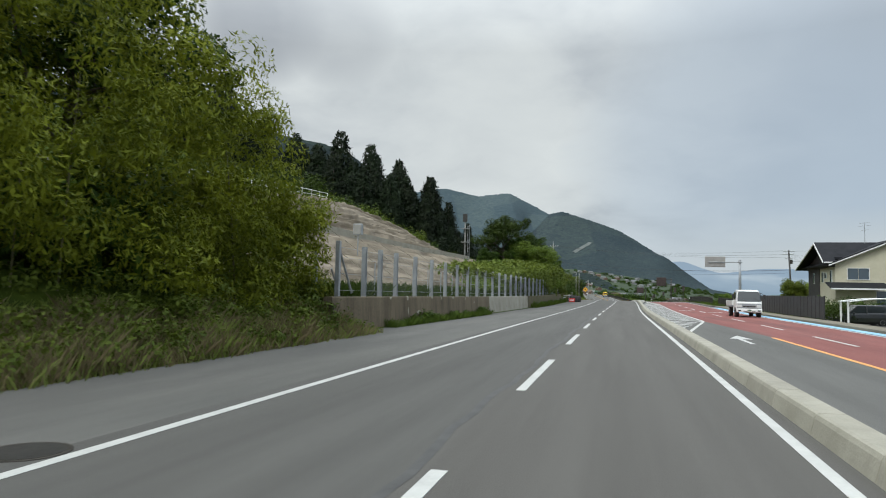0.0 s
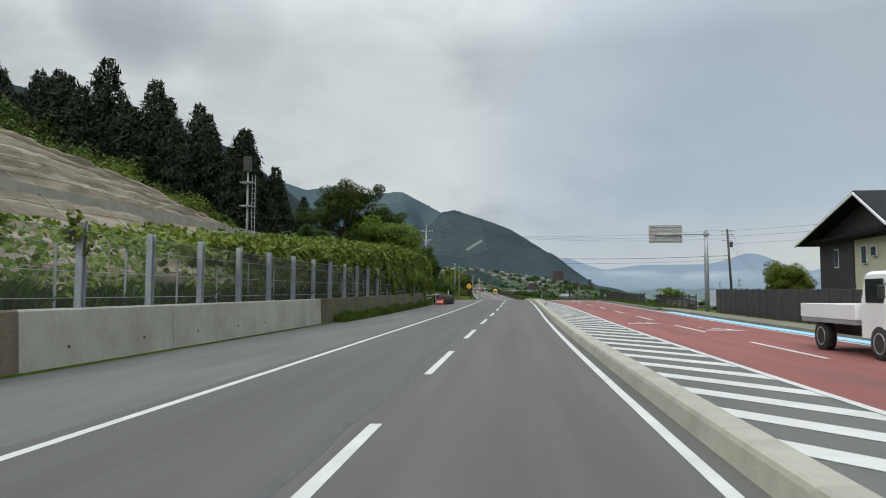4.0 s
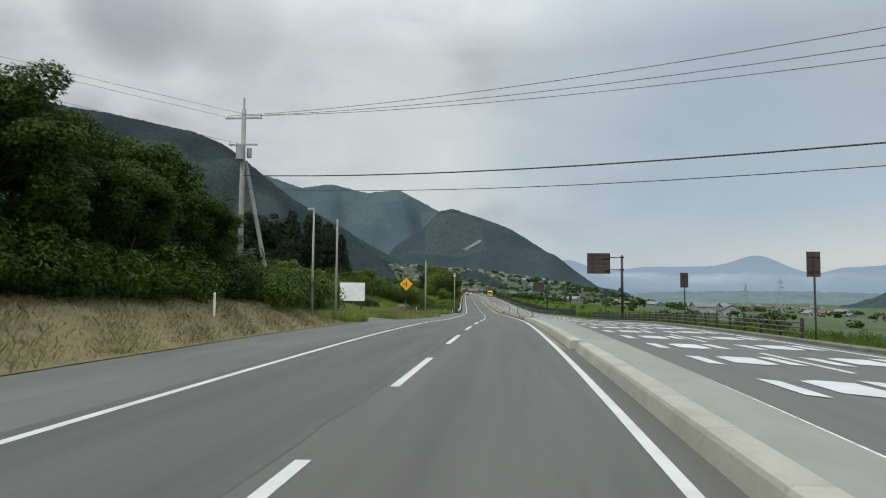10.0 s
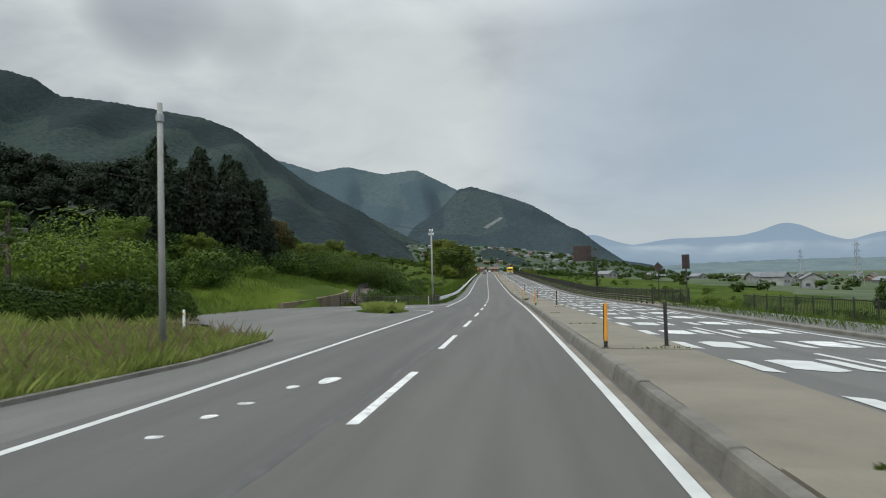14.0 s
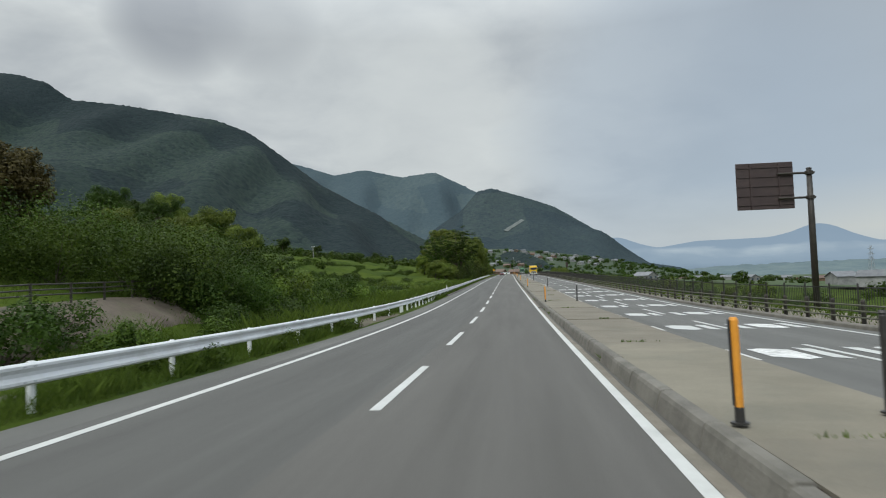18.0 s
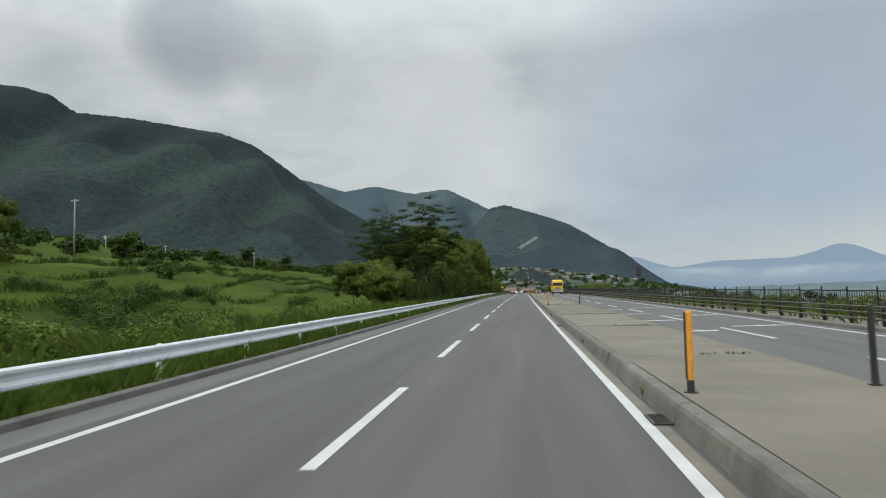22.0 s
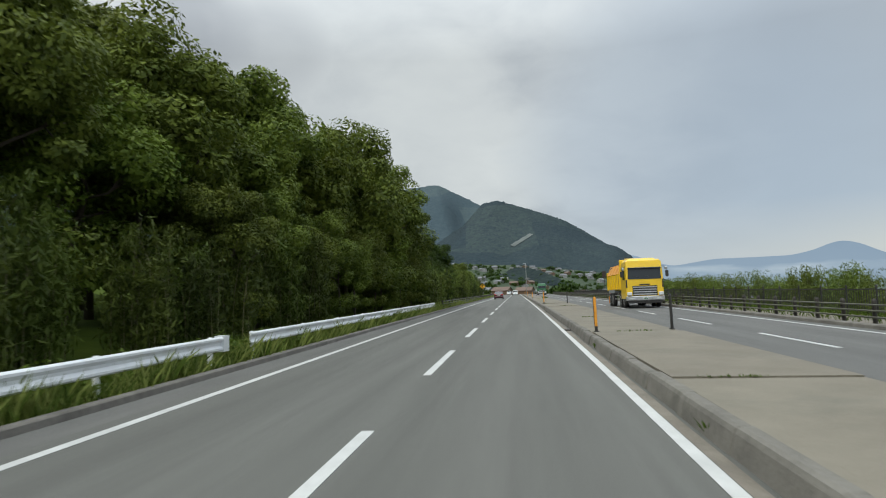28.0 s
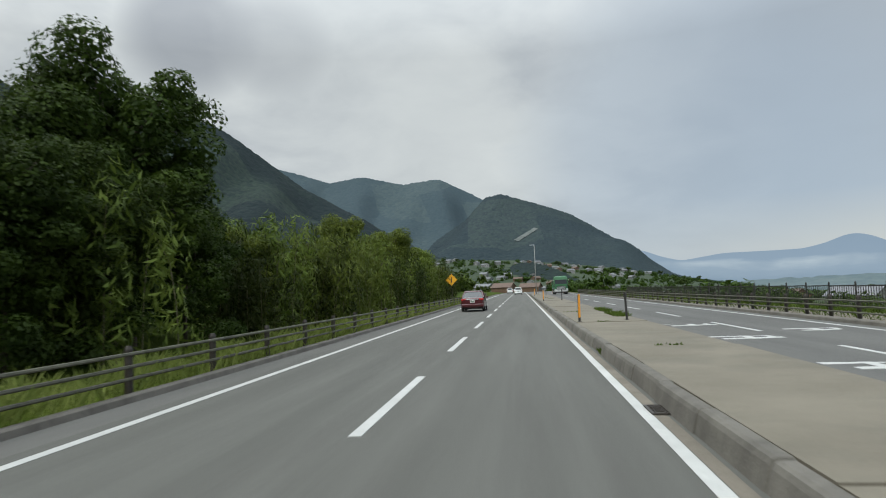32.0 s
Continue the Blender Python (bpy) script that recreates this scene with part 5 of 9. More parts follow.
def bamboo(name, label, n, spread, h, per, seed, m, group="", leaf=None):
    r = np.random.default_rng(seed)
    leaf = leaf or LEAF_BAMBOO
    t = thing(name, m, label, "bamboo", group)
    g, cs, rs = Geo(), [], []
    for _ in range(n):
        x, y = r.normal(0, spread * .5, 2)
        hh = h * r.uniform(.6, 1.1)
        lx, ly = r.normal(0, .085 * hh, 2)
        p = [(x, y, -.2), (x + lx * .15, y + ly * .15, hh * .45), (x + lx * .5, y + ly * .5, hh * .8), (x + lx * 1.25, y + ly * 1.25, hh)]
        g.tube(p, [.020, .017, .011, .004], 5)
        for u in (.18, .36, .52, .68, .84, 1.0):
            q = np.array([x + lx * u * 1.1, y + ly * u * 1.1, hh * u])
            cs.append(q + r.normal(0, .12, 3))
            rs.append(np.array([.52, .52, .55]) * r.uniform(.6, 1.25))
    part("stem_stand", g, CULM, t, "yellow-green bamboo stems", kind="stuff")
    part("foliage", clumps(cs, rs, per, .17, seed + 5, droop=.9, slim=.24), leaf, t)
    return t


def plant(src, s, d, scale=1.0, turn=None, dz=0.0, h=None):
    z = (G(s, d) if h is None else h) + dz
    return copy_thing(src, MX(s, d, z, rng.uniform(0, 360) if turn is None else turn) @ Matrix.Diagonal((scale, scale, scale * rng.uniform(.92, 1.1), 1)))


def put(src, s, d, dz=0.0):
    src.matrix_basis = MX(s, d, G(s, d) + dz, rng.uniform(0, 360))
    return src


O_ = Matrix.Identity(4)
tree_a = put(tree("broadleaf_tree", "broad green roadside tree with a dense rounded crown", 9.0, 3.6, 13, 370, .120, LEAF_ROADSIDE, 101, O_, group="roadside trees", low=True, clump=.27), 505, -15.5)
tree_b = put(tree("broadleaf_tree", "tall dark green tree with an uneven crown", 11.0, 4.2, 15, 390, .124, LEAF_ROADSIDE_DARK, 113, O_, group="roadside trees", low=True, clump=.26), 474, -20.5)
tree_c = put(tree("broadleaf_tree", "light green tree with layered branches", 8.0, 3.8, 10, 330, .115, LEAF_LIGHT, 127, O_, group="roadside trees", flat=.5), 112.5, -13.2)
tree_d = put(tree("broadleaf_tree", "dark green tree with a dense uneven crown", 10.4, 4.2, 15, 390, .124, LEAF_DARK, 119, O_, group="roadside trees", low=True, clump=.27), 476, -24)
cedar_a = put(cedar("cedar_tree", "dark narrow cedar on the wooded hill", 19, 3.9, 13, 62, .42, 131, O_, group="hill cedars"), 132, -44.7)
cedar_b = put(cedar("cedar_tree", "dark ragged cedar on the wooded hill", 16, 3.9, 11, 62, .42, 137, O_, group="hill cedars"), 121, -34.5)
bush_a = put(bush("shrub", "leafy green shrub on the verge", 1.3, 1.7, 16, 150, .08, LEAF_BROAD, 141, O_, group="verge shrubs"), 152, -10.5)
bush_b = put(bush("shrub", "bright green leafy shrub", 1.5, 1.9, 16, 150, .085, LEAF_LIGHT, 149, O_, group="verge shrubs"), 324, -9.5)
bush_d = put(bush("shrub", "dark green rounded shrub", 1.6, 1.8, 16, 150, .08, LEAF_DARK, 151, O_, group="verge shrubs"), 300, -14)
big_a = put(bush("large_shrub", "large leafy green shrub beyond the rail", 3.3, 4.4, 34, 230, .095, LEAF_BROAD, 153, O_, group="large shrubs"), 288, -17)
big_d = put(bush("large_shrub", "large dark green shrub beyond the rail", 3.3, 4.6, 34, 230, .095, LEAF_DARK, 155, O_, group="large shrubs"), 296, -19)
bam_a = put(bamboo("bamboo_clump", "arching bamboo clump with drooping leaves", 12, 1.5, 4.6, 36, 157, O_, group="bamboo hedge"), 404, -7.4)
bam_b = put(bamboo("bamboo_clump", "dense dark bamboo clump with bleached stems", 13, 1.5, 4.2, 34, 163, O_, group="bamboo hedge", leaf=LEAF_BAMBOO_DARK), 408, -7.8)

bam_c = put(bamboo("bamboo_clump", "young light green bamboo clump with upright plumes", 11, 1.5, 4.0, 34, 167, O_, group="bamboo hedge", leaf=LEAF_YOUNG_BAMBOO), 526, -7.7)
far_a = put(tree("far_tree", "distant rounded green tree", 8.5, 3.6, 5, 42, .50, LEAF_BROAD, 181, O_, group="distant trees", low=True), 330, -70)
far_b = put(tree("far_tree", "distant dark green tree", 9.5, 4.0, 5, 42, .52, LEAF_DARK, 187, O_, group="distant trees", low=True), 345, -74)


def leaf_arrays(ob):
    me = ob.data
    v = np.zeros(len(me.vertices) * 3)
    me.vertices.foreach_get("co", v)
    return v.reshape(-1, 3)


def mass(name, label, src, child, spots, material, category="scrub", world_xyz=False):
    """Many plants of one look joined into one object of kind stuff; spots: s, d, scale."""
    base = leaf_arrays(next(o for o in src.children if o.name.startswith(child)))
    vs = []
    for q in spots:
        a = rng.uniform(0, 6.28)
        c, s_ = math.cos(a), math.sin(a)
        k = q[2]
        w = base * [k, k, k * rng.uniform(.9, 1.1)]
        w = np.stack([w[:, 0] * c - w[:, 1] * s_, w[:, 0] * s_ + w[:, 1] * c, w[:, 2]], 1)
        o = np.array(q[3]) if len(q) > 3 else P(q[0], q[1], G(q[0], q[1]))
        vs.append(w + o)
    v = np.concatenate(vs)
    return solid(name, (v, np.arange(len(v)).reshape(-1, 4)), material, label, category, "stuff")


mid_bush = put(bush("hill_shrub", "rounded green shrub on the hillside", 1.6, 1.9, 12, 70, .105, LEAF_BROAD, 193, O_, group="distant shrubs"), 246, -31)
far_bush = put(bush("far_shrub", "distant low green leafy shrub", 1.6, 1.9, 9, 24, .27, LEAF_BROAD, 191, O_, group="distant shrubs"), 300, -32)

# close thicket at the start
for s, d, k in ((6, -17, .9), (11, -18, .85), (2, -17, 1.0)):
    plant(tree_a, s, d, k)
plant(tree_b, 7, -21, .85)
for s in np.arange(1, 20, 2.4):
    plant(bush_a, s, -13.8 - rng.random() * 1.5, rng.uniform(2.0, 2.6))
r_ = np.random.default_rng(91)
tc, tr_ = [], []
for _ in range(330):
    s = r_.uniform(-1, 19.6)
    d = -r_.uniform(8.6, 14.5)
    top = float(np.interp(s, [-1, 8, 14, 18, 20], [11.0, 10.4, 8.6, 7.0, 4.6])) - max(0, -9.6 - d) * -.15 - max(0, d + 9.6) * 2.2
    h = top * r_.uniform(.08, 1.0) ** .8
    if h < 1.6 and d > -8.9:
        continue
    tc.append(P(s, d + .35 * (h > 3.5), h))
    tr_.append(np.array([1, 1, .8]) * r_.uniform(.55, 1.15))
for _ in range(70):
    s, d = r_.uniform(15.5, 20.3), -r_.uniform(8.7, 11.5)
    tc.append(P(s, d, r_.uniform(.5, 5.2 - max(0, s - 18) * .6)))
    tr_.append(np.array([1, 1, .8]) * r_.uniform(.5, .9))
thick = thing("bamboo_thicket", MX(10, -11, G(10, -11)), "dense leafy bamboo thicket on the bank", "bamboo")
part("foliage", clumps(tc, tr_, 280, .10, 92, droop=.7, slim=.3), LEAF_THICKET, thick, world_space=True)
g = Geo()
for _ in range(12):
    s, d = r_.uniform(2, 19), -r_.uniform(9.6, 13)
    a, b = P(s, d, G(s, d) - .2), P(s + r_.normal(0, .6), d + r_.uniform(-.3, .8), r_.uniform(4, 7.5))
    g.tube([a.tolist(), ((a + b) / 2 + np.array([0, 0, .3])).tolist(), b.tolist()], [.03, .026, .01], 5)
part("stem_stand", g, CULM, thick, "yellow-green bamboo stems", kind="stuff", world_space=True)
tc, tr_ = [], []
for _ in range(330):
    s = r_.uniform(-8, 21.5)
    d = -r_.uniform(7.0, 9.8)
    tc.append(P(s, d, G(s, d) + r_.uniform(.1, .35 + .28 * (-d - 7))))
    tr_.append(np.array([.34, .34, .26]) * r_.uniform(.6, 1.4))
solid("verge_weeds", clumps(tc, tr_, 60, .06, 93, slim=.55), LEAF_LIGHT, "leafy green weeds on the bank beside the shoulder", "weeds", "stuff")
tc = [P(s, -7.75 + .12 * r_.random(), .12 + .35 * r_.random()) for s in np.concatenate([r_.uniform(27, 47, 60), r_.uniform(71, 106, 120)]) if math.sin(s * .9) > -.2]
solid("wall_foot_leaves", clumps(tc, [np.array([.3, .2, .24]) * r_.uniform(.6, 1.3) for _ in tc], 55, .06, 94, slim=.55), LEAF_BROAD, "leafy weeds at the foot of the wall", "weeds", "stuff")

# cedar wood on the hill above the slope and beyond it
def topped(src, tall, s, d, top):
    """A copy of a tree of the given height, so scaled that its tip reaches top over the road."""
    return plant(src, s, d, max(.25, (top - G(s, d)) / tall))


for s, d, top in ((104, -76.4, 41), (107, -71.2, 40), (108, -67, 36.2), (110, -64, 32.2), (100, -80, 41.5), (103, -70, 36), (106, -64, 32), (113, -54.6, 31.4), (117, -51.7, 32), (120, -46.5, 29.2), (122, -41.3, 25.2), (124.5, -35.6, 22.2), (128, -32.6, 18.8), (112, -57.5, 26.6), (115, -48, 27), (117, -45, 26), (119, -42, 24.5), (121, -38, 22.5), (123, -33, 18.5), (126, -36.5, 20), (131, -38, 20.5), (134, -34, 17.5), (128, -42, 24), (124, -47, 27.5), (120, -54, 30.5), (116, -59, 31), (136, -42, 20.5), (142, -40, 19), (148, -42.5, 20), (150, -38.5, 17.6), (112, -39.5, 24.5), (118, -38.7, 24), (115, -36, 21.5), (110, -44, 24), (119, -34, 18.5), (108, -49, 25.5), (113, -33, 17.5), (116, -31.5, 15.5), (121, -30.5, 15), (126, -30, 14.5), (130, -29, 14)):
    topped(cedar_a if rng.random() < .5 else cedar_b, 18.6, s, d, top)
for _ in range(26):
    d = -rng.uniform(33, 66)
    top = float(np.interp(-d, [33, 36, 41, 46, 54, 64, 70], [17, 21, 24, 27.5, 30, 31, 36])) - rng.uniform(1.5, 5)
    topped(cedar_a if rng.random() < .5 else cedar_b, 18.6, rng.uniform(110, 126), d, top)
for _ in range(26):
    s = rng.uniform(86, 150)
    plant(cedar_a if rng.random() < .5 else cedar_b, s, -rng.uniform(62, 92) - max(0, 105 - s) * .5, rng.uniform(.7, .95))
# dark pine wood on the hill behind the garden
wood_tree = put(tree("wood_tree", "dark pine of the dense wood behind the garden", 15.0, 4.6, 11, 150, .24, LEAF_PINE, 179, O_, group="garden wood", clump=.36, flat=.6, r0=.2, low=True), 288, -72)
for s, d, top in ((285, -91, 28), (286, -87, 27), (287, -83.5, 26.4), (288, -79.5, 26.6), (289, -76, 26.3), (290, -71, 25.4), (291, -67, 24.9), (293, -63, 24.6), (294, -59, 24.1), (296, -55.5, 23.8), (297, -52.3, 23.5), (299, -48.6, 18.6), (300, -45, 15)):
    topped(wood_tree, 14.6, s, d, top)
for _ in range(66):
    s, d = rng.uniform(252, 296), -rng.uniform(45, 100)
    top = float(np.interp(-d, [45, 49, 52, 67, 91, 100], [14, 18, 23, 24.5, 27.5, 28])) - .19 * max(0, 294 - s) - rng.uniform(0, 3)
    if top > G(s, d) + 3.5 and s > 256 + .1 * (-d - 45) and not (d < -68 and s < 278):
        topped(wood_tree, 14.6, s, d, top)
# low foliage in the dark needle colours fills the floors of both woods
mass("dark_wood_floor", "dark low foliage filling the floor of the pine wood", far_bush, "foliage", [(rng.uniform(262, 300), -rng.uniform(46, 100), rng.uniform(2.0, 3.2)) for _ in range(70)], LEAF_PINE, "wood")
mass("slope_wood_floor", "dark low foliage filling the floor under the slope cedars", mid_bush, "foliage", [(s, -rng.uniform(31, 60), rng.uniform(1.7, 2.8)) for s in rng.uniform(104, 150, 80)], LEAF_CEDAR, "wood")
for s, d, k in ((276, -36, .85), (281, -38, .9), (285, -41, .9), (272, -40, .85), (290, -44, .85), (268, -38, .9), (264, -42, .9), (278, -33.5, .7), (273, -35, .8), (288, -38, .75)):
    plant(cedar_a, s, d, k)
russet = put(tree("russet_tree", "dull russet-brown tree with a thinning crown", 9.6, 3.0, 9, 150, .17, LEAF_RUSSET, 175, O_, low=True), 299, -37.5)
plant(russet, 303, -40, .9)
# brush along the top of the slope
for k in range(40):
    s = rng.uniform(30, 112)
    d, h = slope_pt(s, 2.1)
    plant(bush_b if rng.random() < .6 else bush_a, s, d - rng.uniform(.6, 3.5), rng.uniform(.7, 1.2))
mass("slope_scrub", "bright green scrub above the cut slope", mid_bush, "foliage", [(s, slope_pt(s, 2.1)[0] - rng.uniform(1.5, 34 if s < 84 else 12), rng.uniform(.8, 1.7)) for s in rng.uniform(28, 112, 190)], LEAF_LIGHT)
mass("slope_scrub_dark", "darker scrub under the cedars", mid_bush, "foliage", [(s, slope_pt(min(s, 109), 2.1)[0] - rng.uniform(10, 34), rng.uniform(1.4, 2.6)) for s in rng.uniform(84, 150, 55)], LEAF_DARK)
# trees from the wall's end to the utility pole
for s, d, k, src in ((114, -13.5, .72, "c"), (117, -12.4, .62, "c"), (120, -14.5, .62, "b"), (123, -17, .7, "b"), (119, -18.5, .75, "a"), (124.5, -13.5, .62, "a"), (128, -12.5, .62, "a"), (131.5, -13.5, .66, "a"), (134.5, -12.5, .64, "b"), (138, -13.5, .68, "a"), (141, -12.3, .62, "a"), (144, -13.5, .66, "b"), (147, -12.5, .6, "a"), (150, -13.5, .6, "a"), (133, -17, .75, "b"), (140, -17.5, .75, "a"), (146, -17, .7, "b"), (152, -16.5, .55, "a"), (104, -20, .5, "a"), (109, -15, .5, "a")):
    plant({"a": tree_d, "b": tree_d, "c": tree_c}[src], s, d, k * (.86 if s > 122 else 1.0) * (.88 if src == "a" else 1.04))

spread_tree = put(tree("spreading_tree", "large dark tree with spreading layered branches", 11.6, 4.6, 18, 300, .120, LEAF_DARK, 173, O_, clump=.235, flat=.72, r0=.26, fork=.3, fill=.7), 115.5, -19.2)
plant(spread_tree, 116.5, -15.6, .88)
plant(spread_tree, 13.5, -14.2, .84)
for s in np.arange(116, 151, 1.9):
    plant(bush_d if rng.random() < .6 else bush_a, s, -10.6 - rng.random() * 1.3, rng.uniform(.8, 1.25))
# vine-covered fence and slope
r_ = np.random.default_rng(5)
n = 46000
vs_ = r_.uniform(54, 112, n)
up_ = r_.random(n)
topv = np.interp(vs_, [54, 60, 68, 78, 92, 105, 112], [3.0, 3.3, 3.7, 4.3, 5.1, 5.4, 4.6]) + .35 * np.sin(vs_ * 1.3) * r_.random(n)
front = r_.random(n) < .62
keep = (vs_ > 66) | (r_.random(n) < (vs_ - 54) / 12)
dd_ = np.where(front, np.interp(vs_, [60, 78, 92, 112], [-8.3, -8.2, -8.0, -7.8]) - .3 * r_.random(n) - .5 * up_ ** 2, -8.6 - 6.5 * up_)
hang = np.interp(vs_, [56, 66, 74, 84, 92, 112], [.4, .8, 1.5, 2.6, 3.6, 5]) * (.75 + .25 * np.sin(vs_ * .8) + .2 * np.sin(vs_ * 2.3))
low_ = np.maximum(topv - hang, np.interp(vs_, [60, 90, 100, 112], [1.3, 1.2, .8, .25]))
hh_ = np.where(front, low_ + (topv - low_) * up_, topv - .3 + .9 * up_ + .3 * r_.random(n)) + .18 * np.sin(vs_ * 2.1 + up_ * 7)
q_ = P(vs_[keep], dd_[keep], hh_[keep])
o_ = np.tile(np.array([[.6, -.1, .5]]), (len(q_), 1))
solid("vine_cover", leaf_quads(q_, o_, .15, 77, slim=.75, jitter=.8), LEAF_VINE, "thick green vines hanging over the fence", "vines", "stuff")
tc, tr_ = [], []
for s in (37.8, 40.8, 43.7, 46.6, 49.6):
    for _ in range(7):
        tc.append(P(s + r_.normal(0, .22), -8.2 - .1 * r_.random(), 2.95 + r_.normal(0, .18)))
        tr_.append(np.array([.26, .14, .18]) * r_.uniform(.6, 1.2))
solid("post_vines", clumps(tc, tr_, 34, .075, 79, slim=.7), LEAF_VINE, "small vines tangled round the fence post tops", "vines", "stuff")
nb = 9000
bs_, bh_ = r_.uniform(44, 92, nb), r_.uniform(.9, 3.4, nb)
bk_ = (np.sin(bs_ * 1.3) + np.sin(bs_ * .47 + 2) + np.sin(bh_ * 2.2 + bs_ * .8) > -.2)
q_ = P(bs_[bk_], -9.0 - 1.2 * r_.random(bk_.sum()), bh_[bk_])
solid("vine_tangle", leaf_quads(q_, np.tile(np.array([[.6, -.1, .5]]), (len(q_), 1)), .12, 78, slim=.7, jitter=.8), LEAF_VINE, "loose vines climbing behind the wire net", "vines", "stuff")
for s in np.arange(74, 112, 2.2):
    plant(bush_b if rng.random() < .5 else bush_a, s, -10 - rng.random() * 2, 1.5, h=1.4)
    plant(bush_b if rng.random() < .5 else bush_a, s + 1, -13.5 - rng.random() * 2, 1.7, h=2.2)

# grasses
def blades(name, label, s0, s1, d_in, d_out, n, hgt, material, seed, hfun=None, cat="grass"):
    r = np.random.default_rng(seed)
    s = r.uniform(s0, s1, n)
    u = r.random(n)
    di = np.array([d_in(x) if callable(d_in) else d_in for x in s])
    do = np.array([d_out(x) if callable(d_out) else d_out for x in s])
    d = di + (do - di) * u
    base = P(s, d, np.array([(hfun or G)(a, b) for a, b in zip(s, d)]) - .03)
    h = hgt * r.uniform(.5, 1.4, n) * (.7 + .6 * np.abs(np.sin(s * .8 + d)))
    lean = r.normal(0, .35, (n, 2)) * h[:, None]
    w = r.normal(0, 1, (n, 2))
    w = w / np.linalg.norm(w, axis=1, keepdims=True) * (.005 + .008 * r.random(n))[:, None] * (hgt / .35) ** .4
    z = np.zeros(n)
    a = base + np.stack([w[:, 0], w[:, 1], z], 1)
    b = base - np.stack([w[:, 0], w[:, 1], z], 1)
    c = base + np.stack([lean[:, 0] * .45 - w[:, 0] * .7, lean[:, 1] * .45 - w[:, 1] * .7, h * .6], 1)
    e = base + np.stack([lean[:, 0], lean[:, 1], h], 1)
    v = np.stack([a, b, c, e], 1).reshape(-1, 3)
    return solid(name, (v, np.arange(4 * n).reshape(n, 4)), material, label, cat, "stuff")


ed = lambda s: -float(edge(s))
blades("verge_grass", "tangled green and straw grass on the bank", -10, 21, -6.75, -10, 15000, .34, GRASS_FRESH, 201)
blades("verge_dry_grass", "straw-coloured grass on the bank", -10, 21, -6.8, -9.6, 22000, .36, DRY_BLADE, 202)
blades("wall_foot_weeds", "weeds growing along the foot of the wall", 24, 46, -7.4, -7.95, 5000, .30, GRASS_BLADE, 203, lambda s, d: -.02)
blades("mossy_wall_weeds", "weeds growing along the foot of the mossy wall", 70, 106, -7.3, -7.95, 7000, .34, GRASS_BLADE, 204, lambda s, d: -.02)
blades("back_weeds", "weeds behind the fence", 20, 80, -8.6, -11.5, 30000, .62, BANK_BLADE, 205)
solid("dry_bank", Geo().sweep(steps(107, 159, 1.5), lambda s: [(-float(edge(s)) - .05 - q, G(s, -float(edge(s)) - .05 - q) + .03) for q in (5.6, 4.6, 3.6, 2.8, 2.1, 1.5, 1.0, .5, .0)]), DRY_GRASS, "mown straw-coloured grass bank", "grass bank", "structure", smooth=True)
blades("dry_bank_grass", "dry mown grass on the tree bank", 107, 156, lambda s: ed(s) - .1, -13, 30000, .17, DRY_BLADE, 206)
blades("dry_bank_green", "green tufts in the dry bank", 107, 160, lambda s: ed(s) - .1, -12, 6000, .2, GRASS_BLADE, 207)
blades("entrance_tuft", "rough grass tufts beside the gravel entrance", 156.5, 162.5, lambda s: ed(s) - .2, lambda s: ed(s) - 2.6, 5000, .42, GRASS_FRESH, 224)
blades("meadow_back", "tall mixed grass and scrub behind the verge", 168, 206, -10.5, -19, 22000, .45, GRASS_FRESH, 217)
blades("meadow_dry", "straw stalks among the meadow grass", 168, 206, -9, -21, 1200, .5, DRY_BLADE, 218)
blades("seed_heads", "pale seed stalks over the verge grass", 172, 203, lambda s: ed(s) - .3, lambda s: ed(s) - 5, 2600, .5, DRY_BLADE, 221)
blades("meadow_strip", "tall fresh green grass on the verge", 172, 201, lambda s: ed(s) - .15, lambda s: ed(s) - 5.5, 76000, .30, GRASS_FRESH, 208)
blades("rail_grass_bend", "green grass under the guard rail", 309, 330, -4.55, -6.6, 8000, .26, GRASS_BLADE, 219)
blades("rail_grass", "green grass under the guard rail", 250, 277, -4.55, -6.6, 16000, .26, GRASS_BLADE, 209)
g = Geo()
for i in range(9):
    s = 224.6 + 1.55 * i
    wd = 1.9 * math.sin(math.pi * (i + .35) / 8.7)
    mid_d = -5.9 - .28 * (s - 225)
    g.v += [tuple(P(s, mid_d + q * wd, .02 + .16 * (1 - q * q)).tolist()) for q in (-1.05, -.7, -.35, 0, .35, .7, 1.05)]
g.f = [(i * 7 + j, i * 7 + j + 1, (i + 1) * 7 + j + 1, (i + 1) * 7 + j) for i in range(8) for j in range(6)]
solid("junction_island", g, GRASS_GROUND, "low grassy island between two side-road mouths", "grass island", "structure", smooth=True)
blades("island_grass", "tall mixed grass on the junction island", 225.4, 236.4, lambda s: -5.9 - .28 * (s - 225) - 1.5 * math.sin(math.pi * (s - 224) / 13.4), lambda s: -5.9 - .28 * (s - 225) + 1.5 * math.sin(math.pi * (s - 224) / 13.4), 5200, .42, GRASS_FRESH, 222, lambda s, d: .06)
blades("corner_grass", "rough grass round the corner rail", 247, 296, -5.2, -16.5, 22000, .30, GRASS_BLADE, 220)
blades("rail_grass_far", "green grass under the guard rail", 330, 500, -4.55, -6.6, 44000, .34, GRASS_BLADE, 210)
blades("rail_edge_grass", "fresh grass tufts hanging over the kerb", 425, 512, -4.5, -5.3, 7000, .42, GRASS_FRESH, 223)
